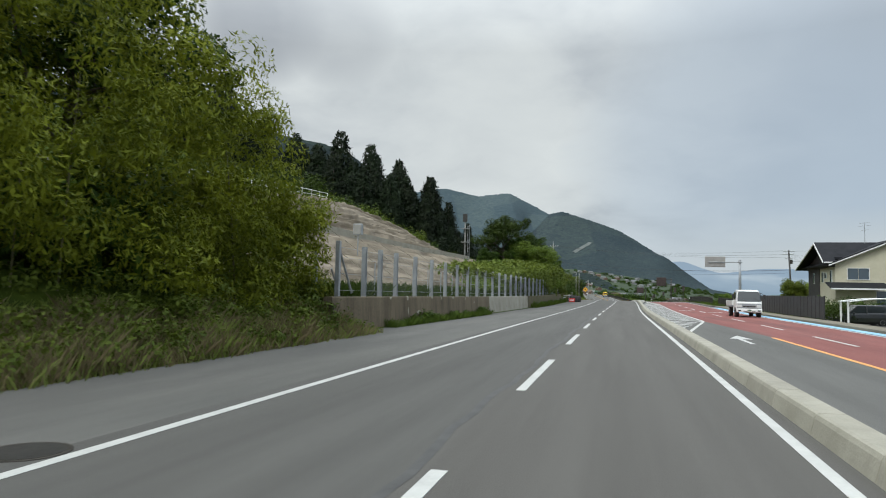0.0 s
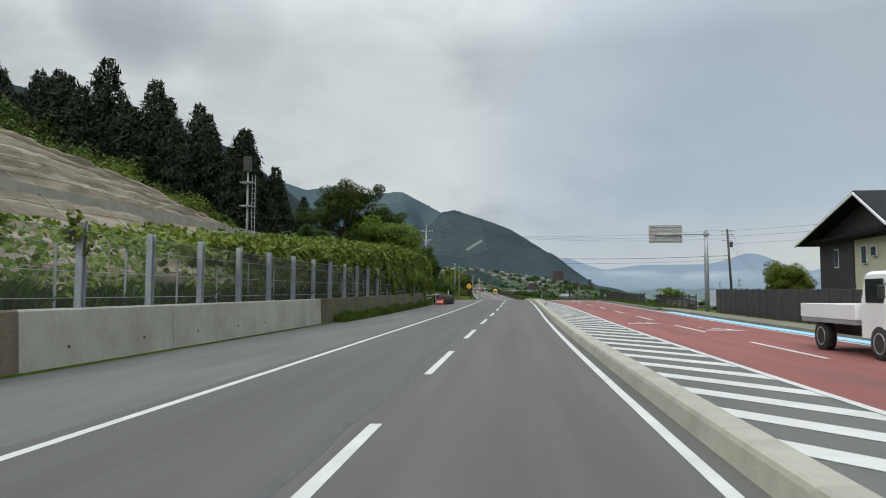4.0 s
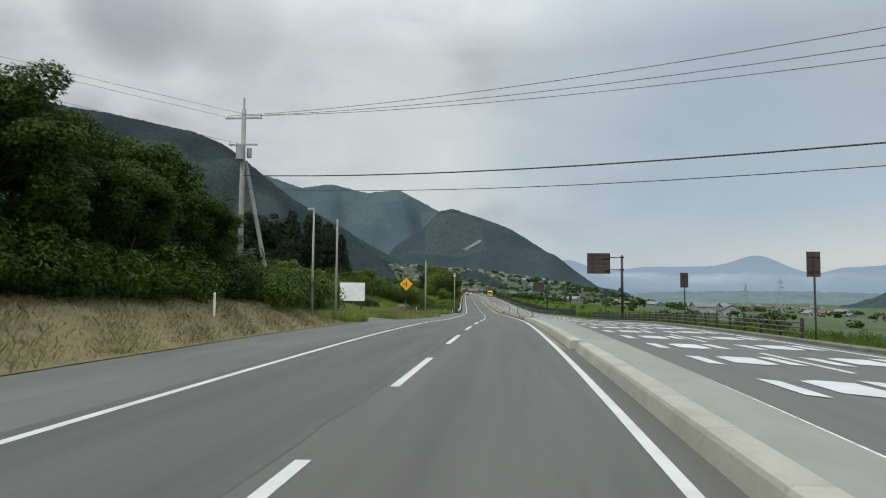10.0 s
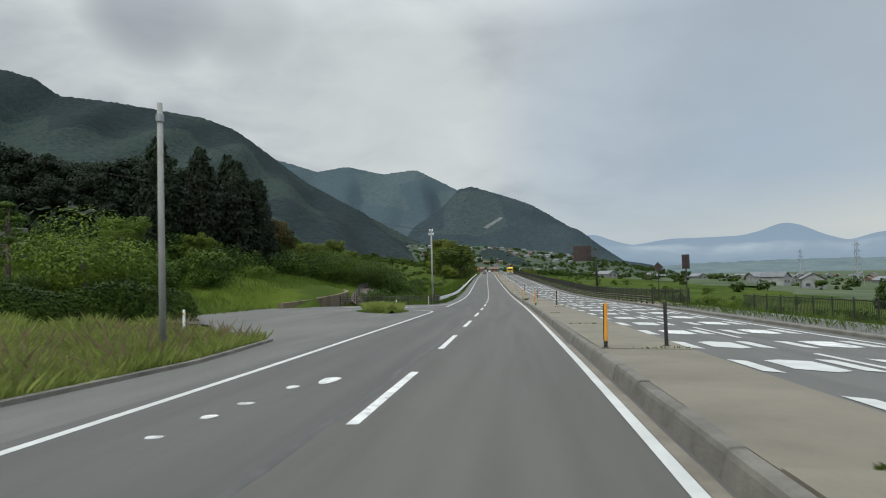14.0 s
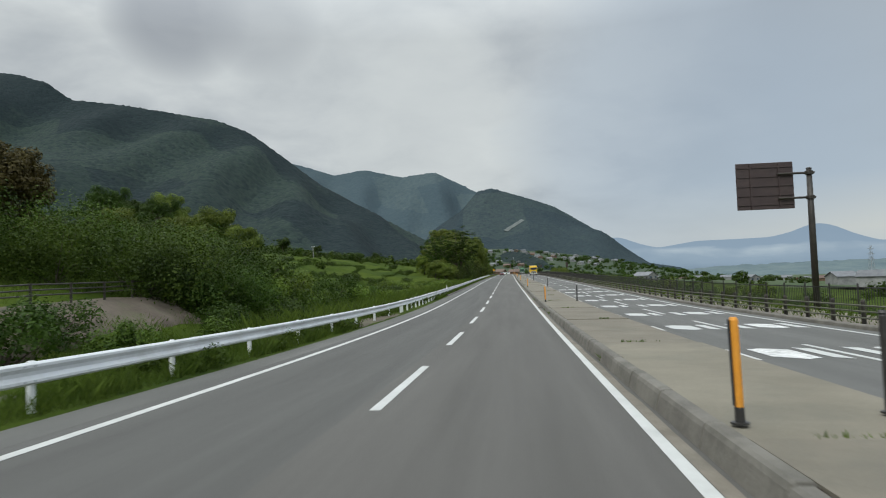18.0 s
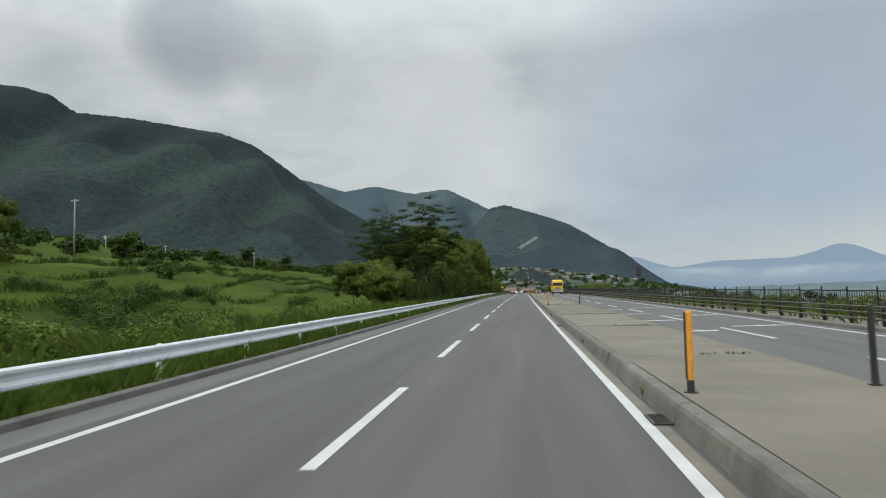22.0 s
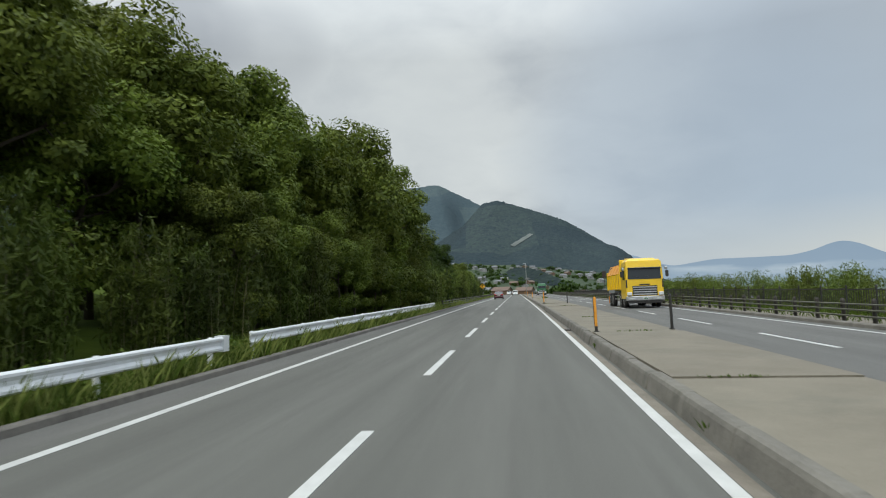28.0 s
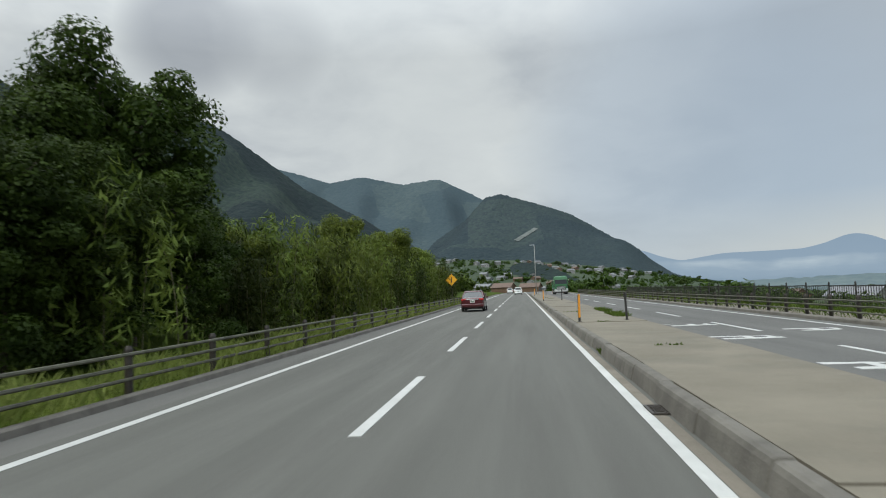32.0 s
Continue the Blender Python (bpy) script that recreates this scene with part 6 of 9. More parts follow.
solid("soil_patch", Geo().sweep(steps(276, 288, 1), lambda s: [(-6.6 - .2 * math.sin(s), G(s, -6.6) + .06), (-5.9, G(s, -5.9) + .08), (-5.2, G(s, -5.2) + .07), (-4.75 + .1 * math.sin(s * 1.7), G(s, -4.75) + .03), (-4.42, -.04)]), SOIL, "bare brown earth under the guard rail", "earth", "structure", smooth=True)
r_ = np.random.default_rng(197)
tc = [P(s, d, r_.uniform(.08, .40)) for s, d in zip(np.concatenate([r_.uniform(262, 277.5, 130), r_.uniform(284, 330, 240)]), r_.uniform(-6.6, -4.6, 370)) if math.sin(s * .8) + .6 * math.sin(s * .37) > -.5]
solid("bend_weeds", clumps(tc, [np.array([.34, .3, .22]) * r_.uniform(.6, 1.3) for _ in tc], 56, .06, 198, slim=.45), LEAF_BROAD, "leafy weeds in front of and under the guard rail", "weeds", "stuff")
r_ = np.random.default_rng(97)
tc = [P(s, d, r_.uniform(.08, .42)) for s, d in zip(r_.uniform(436, 512, 420), r_.uniform(-6.9, -4.7, 420)) if math.sin(s * .75) + .6 * math.sin(s * .31) > -.3]
solid("rail_weeds", clumps(tc, [np.array([.32, .3, .24]) * r_.uniform(.6, 1.3) for _ in tc], 50, .065, 98, slim=.45), LEAF_LIGHT, "leafy weeds under and behind the guard rail", "weeds", "stuff")
blades("rail_grass_end", "green grass under the pipe rail", 500, 640, -4.6, -6.6, 26000, .40, GRASS_FRESH, 211)
blades("reed_grass", "tall reed grass behind the rail", 275, 400, -6.5, -9.5, 16000, .85, GRASS_BLADE, 212)
blades("far_verge_grass", "grass strip behind the far rail", 86, 240, 13.2, 17, 14000, .3, GRASS_BLADE, 213)
blades("far_verge_grass_end", "grass strip behind the far rail", 240, 640, 12.7, 15, 22000, .35, GRASS_BLADE, 214)

# pole corner bushes, board lot
for s, d, k in ((150, -9.8, 1.0), (153, -10.8, 1.35), (155, -12.5, 1.5), (158, -12, 1.5), (160, -14, 1.6), (163, -15, 1.5), (151, -14, 1.6), (156, -16, 1.8), (166, -17, 1.4), (160.5, -10.2, .9), (162, -11.5, 1.2)):
    plant(bush_a if rng.random() < .5 else bush_d, s, d, k)
for _ in range(24):
    s = rng.uniform(205, 262)
    plant((bush_a, bush_b, bush_d)[int(rng.integers(3))], s, -rng.uniform(19 if s < 205 else 25, 32), rng.uniform(.8, 1.5))
mass("hill_scrub", "mixed green scrub on the hillside", mid_bush, "foliage", [q for q in [(s, -rng.uniform(30, 60), rng.uniform(.8, 1.7)) for s in rng.uniform(160, 300, 80)] if not (178 < q[0] < 260 and abs(q[1] + .722 * q[0] - 106.8) < 7)], LEAF_BROAD)
mass("hill_scrub_dark", "dark green scrub on the hillside", mid_bush, "foliage", [q for q in [(s, -rng.uniform(26, 66), rng.uniform(1.3, 2.6)) for s in rng.uniform(156, 330, 60)] if not (178 < q[0] < 260 and abs(q[1] + .722 * q[0] - 106.8) < 9)], LEAF_DARK)
for s, d, k in ((186, -36, .6), (252, -40, .7), (178, -40, .7), (262, -36, .5)):
    plant(tree_c if rng.random() < .5 else tree_b, s, d, k)

# shrubs and fields beyond the guard rail
for _ in range(22):
    plant((bush_a, bush_d, bush_b)[int(rng.integers(3))], rng.uniform(326, 354), -rng.uniform(8.5, 17), rng.uniform(.7, 1.15))
for _ in range(70):
    s = rng.uniform(334, 392)
    plant(bush_b if rng.random() < .5 else bush_a, s, -rng.uniform(8.2, 14), rng.uniform(.5, .8) if s < 352 else rng.uniform(.65, 1.0))
for s, d, k in ((296, -15.5, 1.6), (299, -14, 1.5), (302, -16, 1.6), (306, -13.5, 1.2), (311, -15, 1.5), (314, -13, 1.1), (319, -11, .9), (292, -12.5, 1.1), (287, -11, .8), (283, -12.5, .9), (278, -11, .8), (272, -12, .9), (299, -18, 1.8), (304, -19, 1.6), (317, -16, .9)):
    plant((bush_a, bush_d, bush_b)[int(rng.integers(3))], s, d, k)
for s, d, k in ((288, -16.5, 2.3), (290.5, -15.2, 2.1), (293, -16.5, 2.2), (286, -19, 2.6), (291, -20, 2.7), (296, -19, 2.4), (299, -22, 2.5), (303, -24, 2.4), (284, -23, 2.6), (289, -25, 2.9), (295, -27, 3.0), (302, -28, 2.8), (309, -26, 2.3), (312, -22.5, 1.9), (308, -20.5, 2.0), (282, -28, 2.8), (314, -29, 2.4), (318, -33, 2.3)):
    plant(big_a if rng.random() < .55 else big_d, s, d, k * .36)
for s, d, k in ((263, -14.2, 1.0), (266, -14.8, 1.15), (269.5, -14.6, 1.1), (272.5, -15.2, 1.0)):
    plant(bush_d, s, d, k)
mass("field_scrub", "scattered scrub in the terraced fields", far_bush, "foliage", [(s, -rng.uniform(40, 170), rng.uniform(.4, 1.2)) for s in rng.uniform(340, 700, 70)], LEAF_BROAD)
for s, d, k in ((330, -34.5, .84), (333, -38.5, .70), (328.5, -30.2, .56), (336, -42, .7)):
    plant(tree_b, s, d, k)
for i, (d0, hg) in enumerate(((-24, .42), (-33, .5), (-45, .6), (-60, .7))):
    blades("terrace_bank_grass", "long dark grass on the bank between two terraces", 298, 470, lambda s, d0=d0: d0 + 1.6 * math.sin(s * .043 + d0) + .6 * math.sin(s * .13), lambda s, d0=d0: d0 - .9 + 1.6 * math.sin(s * .043 + d0) + .6 * math.sin(s * .13), 7000, hg, BANK_BLADE, 230 + i)
mass("terrace_hedges", "low dark hedge lines between the terraced fields", mid_bush, "foliage", [(s, d + rng.normal(0, .8), rng.uniform(.35, .85)) for s, d in zip(rng.uniform(304, 470, 150), rng.choice([-19, -25, -33, -43, -56, -72], 150)) if math.sin(s * .09 + d) > -.3], LEAF_DARK)
blades("field_grass", "fresh green grass of the terraced fields", 296, 372, -14, -46, 26000, .30, GRASS_BLADE, 215)
blades("bank_grass", "rough grass on the bank above the old wall", 205, 296, lambda s: -20.5, -40, 30000, .42, GRASS_BLADE, 216)
for _ in range(26):
    plant((far_a, far_b)[int(rng.integers(2))], rng.uniform(330, 700), -rng.uniform(60, 200), rng.uniform(.5, .95))
mass("field_trees", "scattered trees on the far fields", far_bush, "foliage", [(rng.uniform(360, 900), -rng.uniform(90, 330), rng.uniform(1.5, 3.4)) for _ in range(170)], LEAF_DARK, "wood")
for s, d, k in ((369, -61, .95), (364, -65, .9), (375, -66, .95), (380, -60, .8), (391, -83, .9), (392, -57, .62), (386, -54, .6), (368, -50, .6), (374, -53, .62), (358, -57, .85), (351, -62, .9), (345, -56, .7)):
    plant(tree_b if rng.random() < .6 else spread_tree, s, d, k)

for s, d, k in ((378, -12, .42), (382, -10.4, .4), (385.5, -11.2, .45), (389, -10, .4), (391, -12.5, .48)):
    plant(tree_b, s, d, k)
for s in np.arange(391, 412, 1.9):
    plant(bush_d, s, -9.2 - rng.random() * 2.2, rng.uniform(1.0, 1.5))
# tall sparse tree
def forked_tree(m, seed, label):
    """Low fork, rising limbs and flat sprays of fine leaves with sky between them."""
    r = np.random.default_rng(seed)
    t = thing("tall_tree", m, label, "tree")
    g, cs, rs = Geo(), [], []
    root, fork_a, fork_b = np.array([0, 0, -.4]), np.array([-.25, 0, 3.0]), np.array([.45, .1, 3.6])
    g.tube([root.tolist(), [-.15, 0, 1.5], fork_a.tolist()], [.24, .20, .15], 9)
    g.tube([[.1, .1, -.4], [.3, .1, 1.7], fork_b.tolist()], [.22, .18, .14], 9)
    for x, y, z in ((-4.4, .2, 9.6), (-2.6, 1.0, 11.0), (-.4, -.6, 11.6), (1.5, .3, 12.1), (3.0, -.6, 10.8), (4.2, .5, 8.9), (3.3, .2, 7.0), (-4.8, -.6, 7.2), (-3.2, .8, 6.0), (.6, 1.2, 9.6), (1.9, -1.0, 6.4), (-1.6, -1.1, 8.6)):
        o = fork_a if x < 0 else fork_b
        q = np.array([x, y, z])
        mid = o + (q - o) * .5 + np.array([-.12 * x, 0, .07 * z]) + r.normal(0, .18, 3)
        g.tube([o.tolist(), mid.tolist(), q.tolist()], [.085, .05, .012], 6)
        for k in range(15):
            u = .32 + .68 * (k + r.random()) / 15
            p = (o * (1 - u) ** 2 + mid * 2 * u * (1 - u) + q * u * u) * .5 + (o + (q - o) * u) * .5
            w = p + np.array([r.normal(0, .75), r.normal(0, .75), r.normal(.12, .28)])
            g.tube([p.tolist(), ((p + w) / 2 + np.array([0, 0, .08])).tolist(), w.tolist()], [.018, .012, .004], 4)
            for _ in range(2):
                cs.append(w + r.normal(0, .26, 3) * [1, 1, .5])
                rs.append(np.array([.58, .58, .17]) * r.uniform(.6, 1.3))
    part("trunk", g, BARK, t, smooth=True)
    part("crown", clumps(cs, rs, 96, .082, seed + 9, slim=.42), LEAF_DARK, t)
    return t


loose = forked_tree(MX(396.6, -9.0, G(396.6, -9.0)), 171, "tall sparse tree with forked limbs and airy foliage")
plant(loose, 397.5, -13.4, .86, turn=150)
# bamboo hedge and trees of the last stretch
for s in [q for q in np.arange(386, 505, 2.0) if not 466 < q < 501]:
    plant(bam_a if s > 424 and rng.random() < .85 else bam_b, s + rng.normal(0, .5), -7.7 - rng.random() * 1.3, rng.uniform(.55, .9))
    if rng.random() < .5:
        plant(bam_b, s, -10.2 - rng.random(), rng.uniform(.75, 1.05))
for s in [q for q in np.arange(505, 600, 1.9) if not 516 < q < 533]:
    plant(bam_c if rng.random() < .7 else bam_b, s + rng.normal(0, .4), -7.6 - rng.random() * 1.2, rng.uniform(.75, 1.05))
for s, d, k, src in ((412, -16, .5, "b"), (420, -13, .55, "b"), (427, -12, .65, "a"), (433, -11.5, .72, "b"), (440, -12.5, .8, "b"), (446, -12.5, .85, "a"), (451, -13, .9, "b"), (456, -12.8, .98, "a"), (461, -13.4, 1.08, "b"), (466, -13, 1.18, "a"), (471, -13.8, 1.2, "b"), (476, -13, 1.25, "a"), (481, -13.5, 1.0, "b"), (487, -12.6, .95, "b"), (493, -12, .9, "b"), (496.5, -10.2, 1.05, "b"), (499, -10.8, .95, "a"), (491, -10.6, 1.15, "b"), (487.5, -11.5, 1.25, "a"), (484, -10.8, 1.2, "b"), (494, -12, 1.05, "b"), (529.5, -10.3, .76, "d"), (532, -12, .68, "d"), (527, -11, .66, "d"), (524, -9, .45, "d"), (537, -9.3, .5, "a"), (453, -15.5, 1.12, "a"), (462, -16, 1.3, "a"), (459, -8.8, .45, "b"), (463, -9.2, .5, "b"), (467, -8.8, .46, "b"), (471, -9.1, .5, "b"), (475, -8.8, .45, "b"), (479.5, -9, .5, "b"), (484, -8.6, .42, "b"), (488, -8.9, .5, "b"), (491.5, -8.4, .45, "b"), (495, -8.6, .5, "b"), (498.5, -8.2, .42, "b"), (501, -9, .4, "a"), (444, -19, .85, "b"), (455, -19, 1.15, "a"), (466, -19, 1.3, "b"), (478, -18, 1.3, "b"), (490, -17, .95, "a"), (424, -20, .6, "a"), (434, -20, .7, "b"), (520, -8.7, .42, "d"), (523, -8.9, .48, "d"), (526, -8.6, .46, "d"), (528.5, -8.8, .5, "d"), (531, -8.6, .42, "d"), (535, -12.5, .5, "b"), (541, -12.5, .45, "b"), (529, -12, .65, "d"), (546, -12, .42, "b"), (556, -14, .45, "a"), (572, -10, .62, "b"), (578, -9.5, .6, "c"), (584, -10, .6, "b"), (566, -13, .65, "b"), (592, -11, .6, "a"), (600, -12, .6, "b"), (515, -14, .7, "d"), (522, -15, .8, "d"), (508, -16, .75, "a"), (504, -11, .6, "c"), (512, -10, .55, "c")):
    plant({"a": tree_a, "b": tree_b, "c": tree_c, "d": tree_d}[src], s, d, k)

# ---- paint and glass for the things ----
CAR_RED = mat("car_paint_dark_red", (0.055, 0.004, 0.008), (0.070, 0.006, 0.010), scale=2, fine=20, rough=0.3, bump=0.0, coat=0.8, spec=0.6)
CAR_WHITE = mat("car_paint_white", (0.72, 0.73, 0.73), (0.78, 0.79, 0.79), scale=2, fine=20, rough=0.35, bump=0.0, coat=0.6)
CAR_DARK = mat("car_paint_black", (0.012, 0.013, 0.015), (0.02, 0.021, 0.023), scale=2, fine=20, rough=0.3, bump=0.0, coat=0.8)
CAR_GREEN = mat("truck_paint_green", (0.03, 0.12, 0.05), (0.045, 0.16, 0.07), scale=2, fine=20, rough=0.45, bump=0.0)
YELLOW = mat("truck_paint_yellow", (0.72, 0.46, 0.012), (0.80, 0.53, 0.02), scale=1, fine=12, rough=0.4, bump=0.02, coat=0.4, dirt_shade=(0.50, 0.33, 0.03), dirt_shade_scale=1.2, dirt_shade_amount=0.35)
TARP = mat("orange_tarpaulin", (0.56, 0.25, 0.035), (0.66, 0.32, 0.06), scale=1.5, fine=12, rough=0.75, bump=0.2)
CAR_GLASS = plain_glass("car_glass", (0.02, 0.025, 0.028))
HOUSE_GLASS = plain_glass("window_glass", (0.05, 0.075, 0.10), 0.08)
CHROME = mat("bright_metal", (0.5, 0.5, 0.5), (0.62, 0.62, 0.62), rough=0.3, bump=0.0, metal=0.9)
LAMP_RED = mat("tail_lamp_red", (0.32, 0.01, 0.01), (0.42, 0.015, 0.015), rough=0.25, bump=0.0)
LAMP_CLEAR = mat("head_lamp_clear", (0.55, 0.56, 0.56), (0.68, 0.69, 0.69), rough=0.2, bump=0.0)
LAMP_AMBER = mat("amber_lens", (0.6, 0.2, 0.02), (0.7, 0.26, 0.03), rough=0.3, bump=0.0)
PLATE = mat("plate_white", (0.68, 0.69, 0.66), (0.74, 0.75, 0.72), rough=0.5, bump=0.0)
PLATE_INK = mat("plate_green_marks", (0.03, 0.10, 0.05), (0.04, 0.13, 0.06), rough=0.6, bump=0.0)
RIM = mat("alloy_rim", (0.36, 0.36, 0.37), (0.45, 0.45, 0.46), rough=0.4, bump=0.0, metal=0.7)
STUCCO = mat("cream_stucco", (0.50, 0.47, 0.36), (0.57, 0.54, 0.43), scale=1.2, fine=25, rough=0.9, bump=0.25, dirt_shade=(0.43, 0.40, 0.30), dirt_shade_scale=0.5, dirt_shade_amount=0.4)
ROOF_DARK = mat("dark_slate_roof", (0.010, 0.011, 0.014), (0.022, 0.023, 0.028), scale=1, fine=12, rough=0.8, bump=0.3, spec=0.2)
ROOF_GREY = mat("grey_tile_roof", (0.10, 0.105, 0.115), (0.17, 0.175, 0.185), scale=0.5, fine=6, rough=0.6, bump=0.4, rnd=0.5)
ROOF_RUST = mat("rusty_sheet_roof", (0.085, 0.055, 0.042), (0.14, 0.095, 0.075), scale=1, fine=9, rough=0.75, bump=0.3, rnd=0.3)
WALL_FAR = mat("pale_house_wall", (0.15, 0.155, 0.155), (0.30, 0.30, 0.29), scale=0.4, fine=5, rough=0.85, bump=0.1, rnd=0.5)
WOOD_DARK = mat("dark_wood_boards", (0.05, 0.032, 0.02), (0.10, 0.065, 0.042), scale=2, fine=15, rough=0.8, bump=0.3, stretch=(1, 1, .3))
WOOD_RED = mat("brown_timber_wall", (0.10, 0.06, 0.035), (0.16, 0.10, 0.065), scale=1.5, fine=12, rough=0.8, bump=0.2)
FENCE_DARK = mat("dark_slat_fence", (0.022, 0.021, 0.023), (0.042, 0.04, 0.042), scale=2, fine=15, rough=0.65, bump=0.15, rnd=0.25)
SIGN_BACK = mat("dark_brown_sign_back", (0.040, 0.026, 0.026), (0.062, 0.042, 0.040), scale=2, fine=10, rough=0.6, bump=0.08)
SIGN_GREY = mat("grey_sign_back", (0.29, 0.285, 0.275), (0.37, 0.36, 0.35), scale=2, fine=10, rough=0.5, bump=0.05)
SIGN_YELLOW = mat("yellow_warning_sign", (0.76, 0.36, 0.01), (0.82, 0.42, 0.02), rough=0.45, bump=0.0)
RED_BOARD = mat("red_board", (0.52, 0.035, 0.035), (0.62, 0.05, 0.045), rough=0.55, bump=0.05)
BAG = mat("black_sack_fabric", (0.014, 0.014, 0.014), (0.035, 0.034, 0.033), scale=5, fine=30, rough=0.75, bump=0.4)
WIRE = mat("black_cable", (0.012, 0.012, 0.012), (0.02, 0.02, 0.02), rough=0.6, bump=0.0)
CANOPY = clear_sheet("carport_panel", (0.42, 0.46, 0.46), 0.25)


# ---- poses that follow the road's slope, for markings and pieces that lie on it ----
def wheel_mesh(r, w):
    tyre = Geo().loft([[(x, q * math.cos(a), q * math.sin(a)) for a in [2 * math.pi * k / 20 for k in range(20)]] for x, q in ((-w / 2, r * .62), (-w / 2, r * .92), (-w / 2 + .03, r), (w / 2 - .03, r), (w / 2, r * .92), (w / 2, r * .62))])
    rim = Geo().loft([[(x, q * math.cos(a), q * math.sin(a)) for a in [2 * math.pi * k / 20 for k in range(20)]] for x, q in ((-w / 2 + .02, r * .64), (-w / 2 - .008, r * .6), (-w / 2 + .03, r * .2), (w / 2 - .03, r * .2), (w / 2 + .008, r * .6), (w / 2 - .02, r * .64))])
    return mesh_of("tyre", tyre, RUBBER, True), mesh_of("rim", rim, RIM)


CAR_WHEEL = wheel_mesh(.31, .20)
TRUCK_WHEEL = wheel_mesh(.50, .28)
LORRY_WHEEL = wheel_mesh(.40, .24)


def wheel(parent, x, y, r, meshes):
    w = new("wheel", mesh_of("wheel_hub", Geo().tube([(-.11, 0, 0), (.11, 0, 0)], r * .2, 10), STEEL_BLACK))
    w.parent = parent
    w.matrix_basis = pose(x, y, r)
    part("tyre", meshes[0], None, w)
    part("rim", meshes[1], None, w)
    return w


def plate(parent, y, z, back=True):
    p = part("number_plate", Geo().box(-.165, .165, y - .012, y + .012, z - .082, z + .082, .004), PLATE, parent, "white number plate with plain bars")
    yy = y - .0145 if back else y + .0145
    part("plate_bar", Geo().box(-.13, .13, yy - .002, yy + .002, z - .045, z + .015), PLATE_INK, p)
    part("plate_bar", Geo().box(-.08, .08, yy - .002, yy + .002, z + .03, z + .055), PLATE_INK, p)


def sedan(m, paint, label, van=False, group=""):
    t = thing("car", m, label, "car", group)
    k = 1.0
    st = [(-2.2, .70, .40, .82), (-2.12, .80, .27, .95), (-1.5, .845, .22, 1.0), (-.6, .85, .2, .97), (.5, .85, .2, .94), (1.2, .845, .2, .92), (1.75, .82, .22, .81), (2.08, .74, .25, .70), (2.2, .60, .32, .58)]
    if van:
        st = [(-2.2, .74, .40, 1.0), (-2.1, .82, .27, 1.05), (-1.5, .85, .22, 1.05), (0, .85, .2, 1.02), (1.2, .845, .2, .98), (1.75, .82, .22, .84), (2.08, .74, .25, .70), (2.2, .60, .32, .58)]
    rings = []
    for y, w, zb, zd in st:
        half = [(w * .88, zb), (w, zb + .13), (w * 1.0, (zb + zd) / 2 + .05), (w * .965, zd - .07), (w * .86, zd), (w * .4, zd + .015)]
        rings.append([(x, y, z) for x, z in half] + [(-x, y, z) for x, z in reversed(half)])
    part("body", Geo().loft(rings), paint, t, smooth=False)
    zt = 1.44 if not van else 1.62
    b0, b1, t0, t1 = (-1.72, 1.2, -.98, .28) if not van else (-2.1, 1.25, -1.8, .45)
    zb_ = .96
    part("glasshouse", Geo().loft([[(-.77, b0, zb_), (.77, b0, zb_), (.77, b1, zb_ - .03), (-.77, b1, zb_ - .03)], [(-.60, t0, zt - .03), (.60, t0, zt - .03), (.60, t1, zt - .03), (-.60, t1, zt - .03)]]), CAR_GLASS, t, "dark tinted window glass")
    part("roof", Geo().loft([[(-.63, t0 - .06, zt - .05), (.63, t0 - .06, zt - .05), (.63, t1 + .06, zt - .05), (-.63, t1 + .06, zt - .05)], [(-.61, t0 - .02, zt), (.61, t0 - .02, zt), (.61, t1 + .02, zt), (-.61, t1 + .02, zt)], [(-.45, t0 + .15, zt + .035), (.45, t0 + .15, zt + .035), (.45, t1 - .1, zt + .035), (-.45, t1 - .1, zt + .035)]]), paint, t)
    for sx in (-1, 1):
        part("pillar", Geo().tube([(sx * .78, b0 + .02, zb_), (sx * .62, t0, zt - .03)], .05, 6), paint, t)
        part("pillar", Geo().tube([(sx * .78, b1 - .02, zb_ - .03), (sx * .62, t1, zt - .03)], .035, 6), paint, t)
        part("pillar", Geo().tube([(sx * .785, -.25, zb_), (sx * .625, -.25, zt - .03)], .04, 6), paint, t)
        part("mirror", Geo().box(sx * .84 - .02, sx * .84 + .14 * sx, .72, .86, .93, 1.06, .03) if sx > 0 else Geo().box(-.98, -.82, .72, .86, .93, 1.06, .03), paint, t)
        part("tail_lamp", Geo().box(min(sx * .46, sx * .80), max(sx * .46, sx * .80), -2.20, -1.98, .76, .92, .03), LAMP_RED, t, "red tail lamp")
        part("head_lamp", Geo().box(min(sx * .44, sx * .76), max(sx * .44, sx * .76), 1.95, 2.13, .58, .70, .03), LAMP_CLEAR, t, "clear head lamp")
        part("door_handle", Geo().box(min(sx * .84, sx * .87), max(sx * .84, sx * .87), -.45, -.25, .80, .83, .008), paint, t)
    part("bumper", Geo().box(-.78, .78, -2.25, -2.05, .32, .54, .05), paint, t)
    part("bumper", Geo().box(-.74, .74, 2.02, 2.24, .28, .46, .05), paint, t)
    part("under_tray", Geo().box(-.72, .72, -2.0, 2.0, .17, .3), STEEL_BLACK, t)
    part("trim_bar", Geo().box(-.40, .40, -2.22, -2.17, .83, .865, .008), CHROME, t, "chrome boot trim")
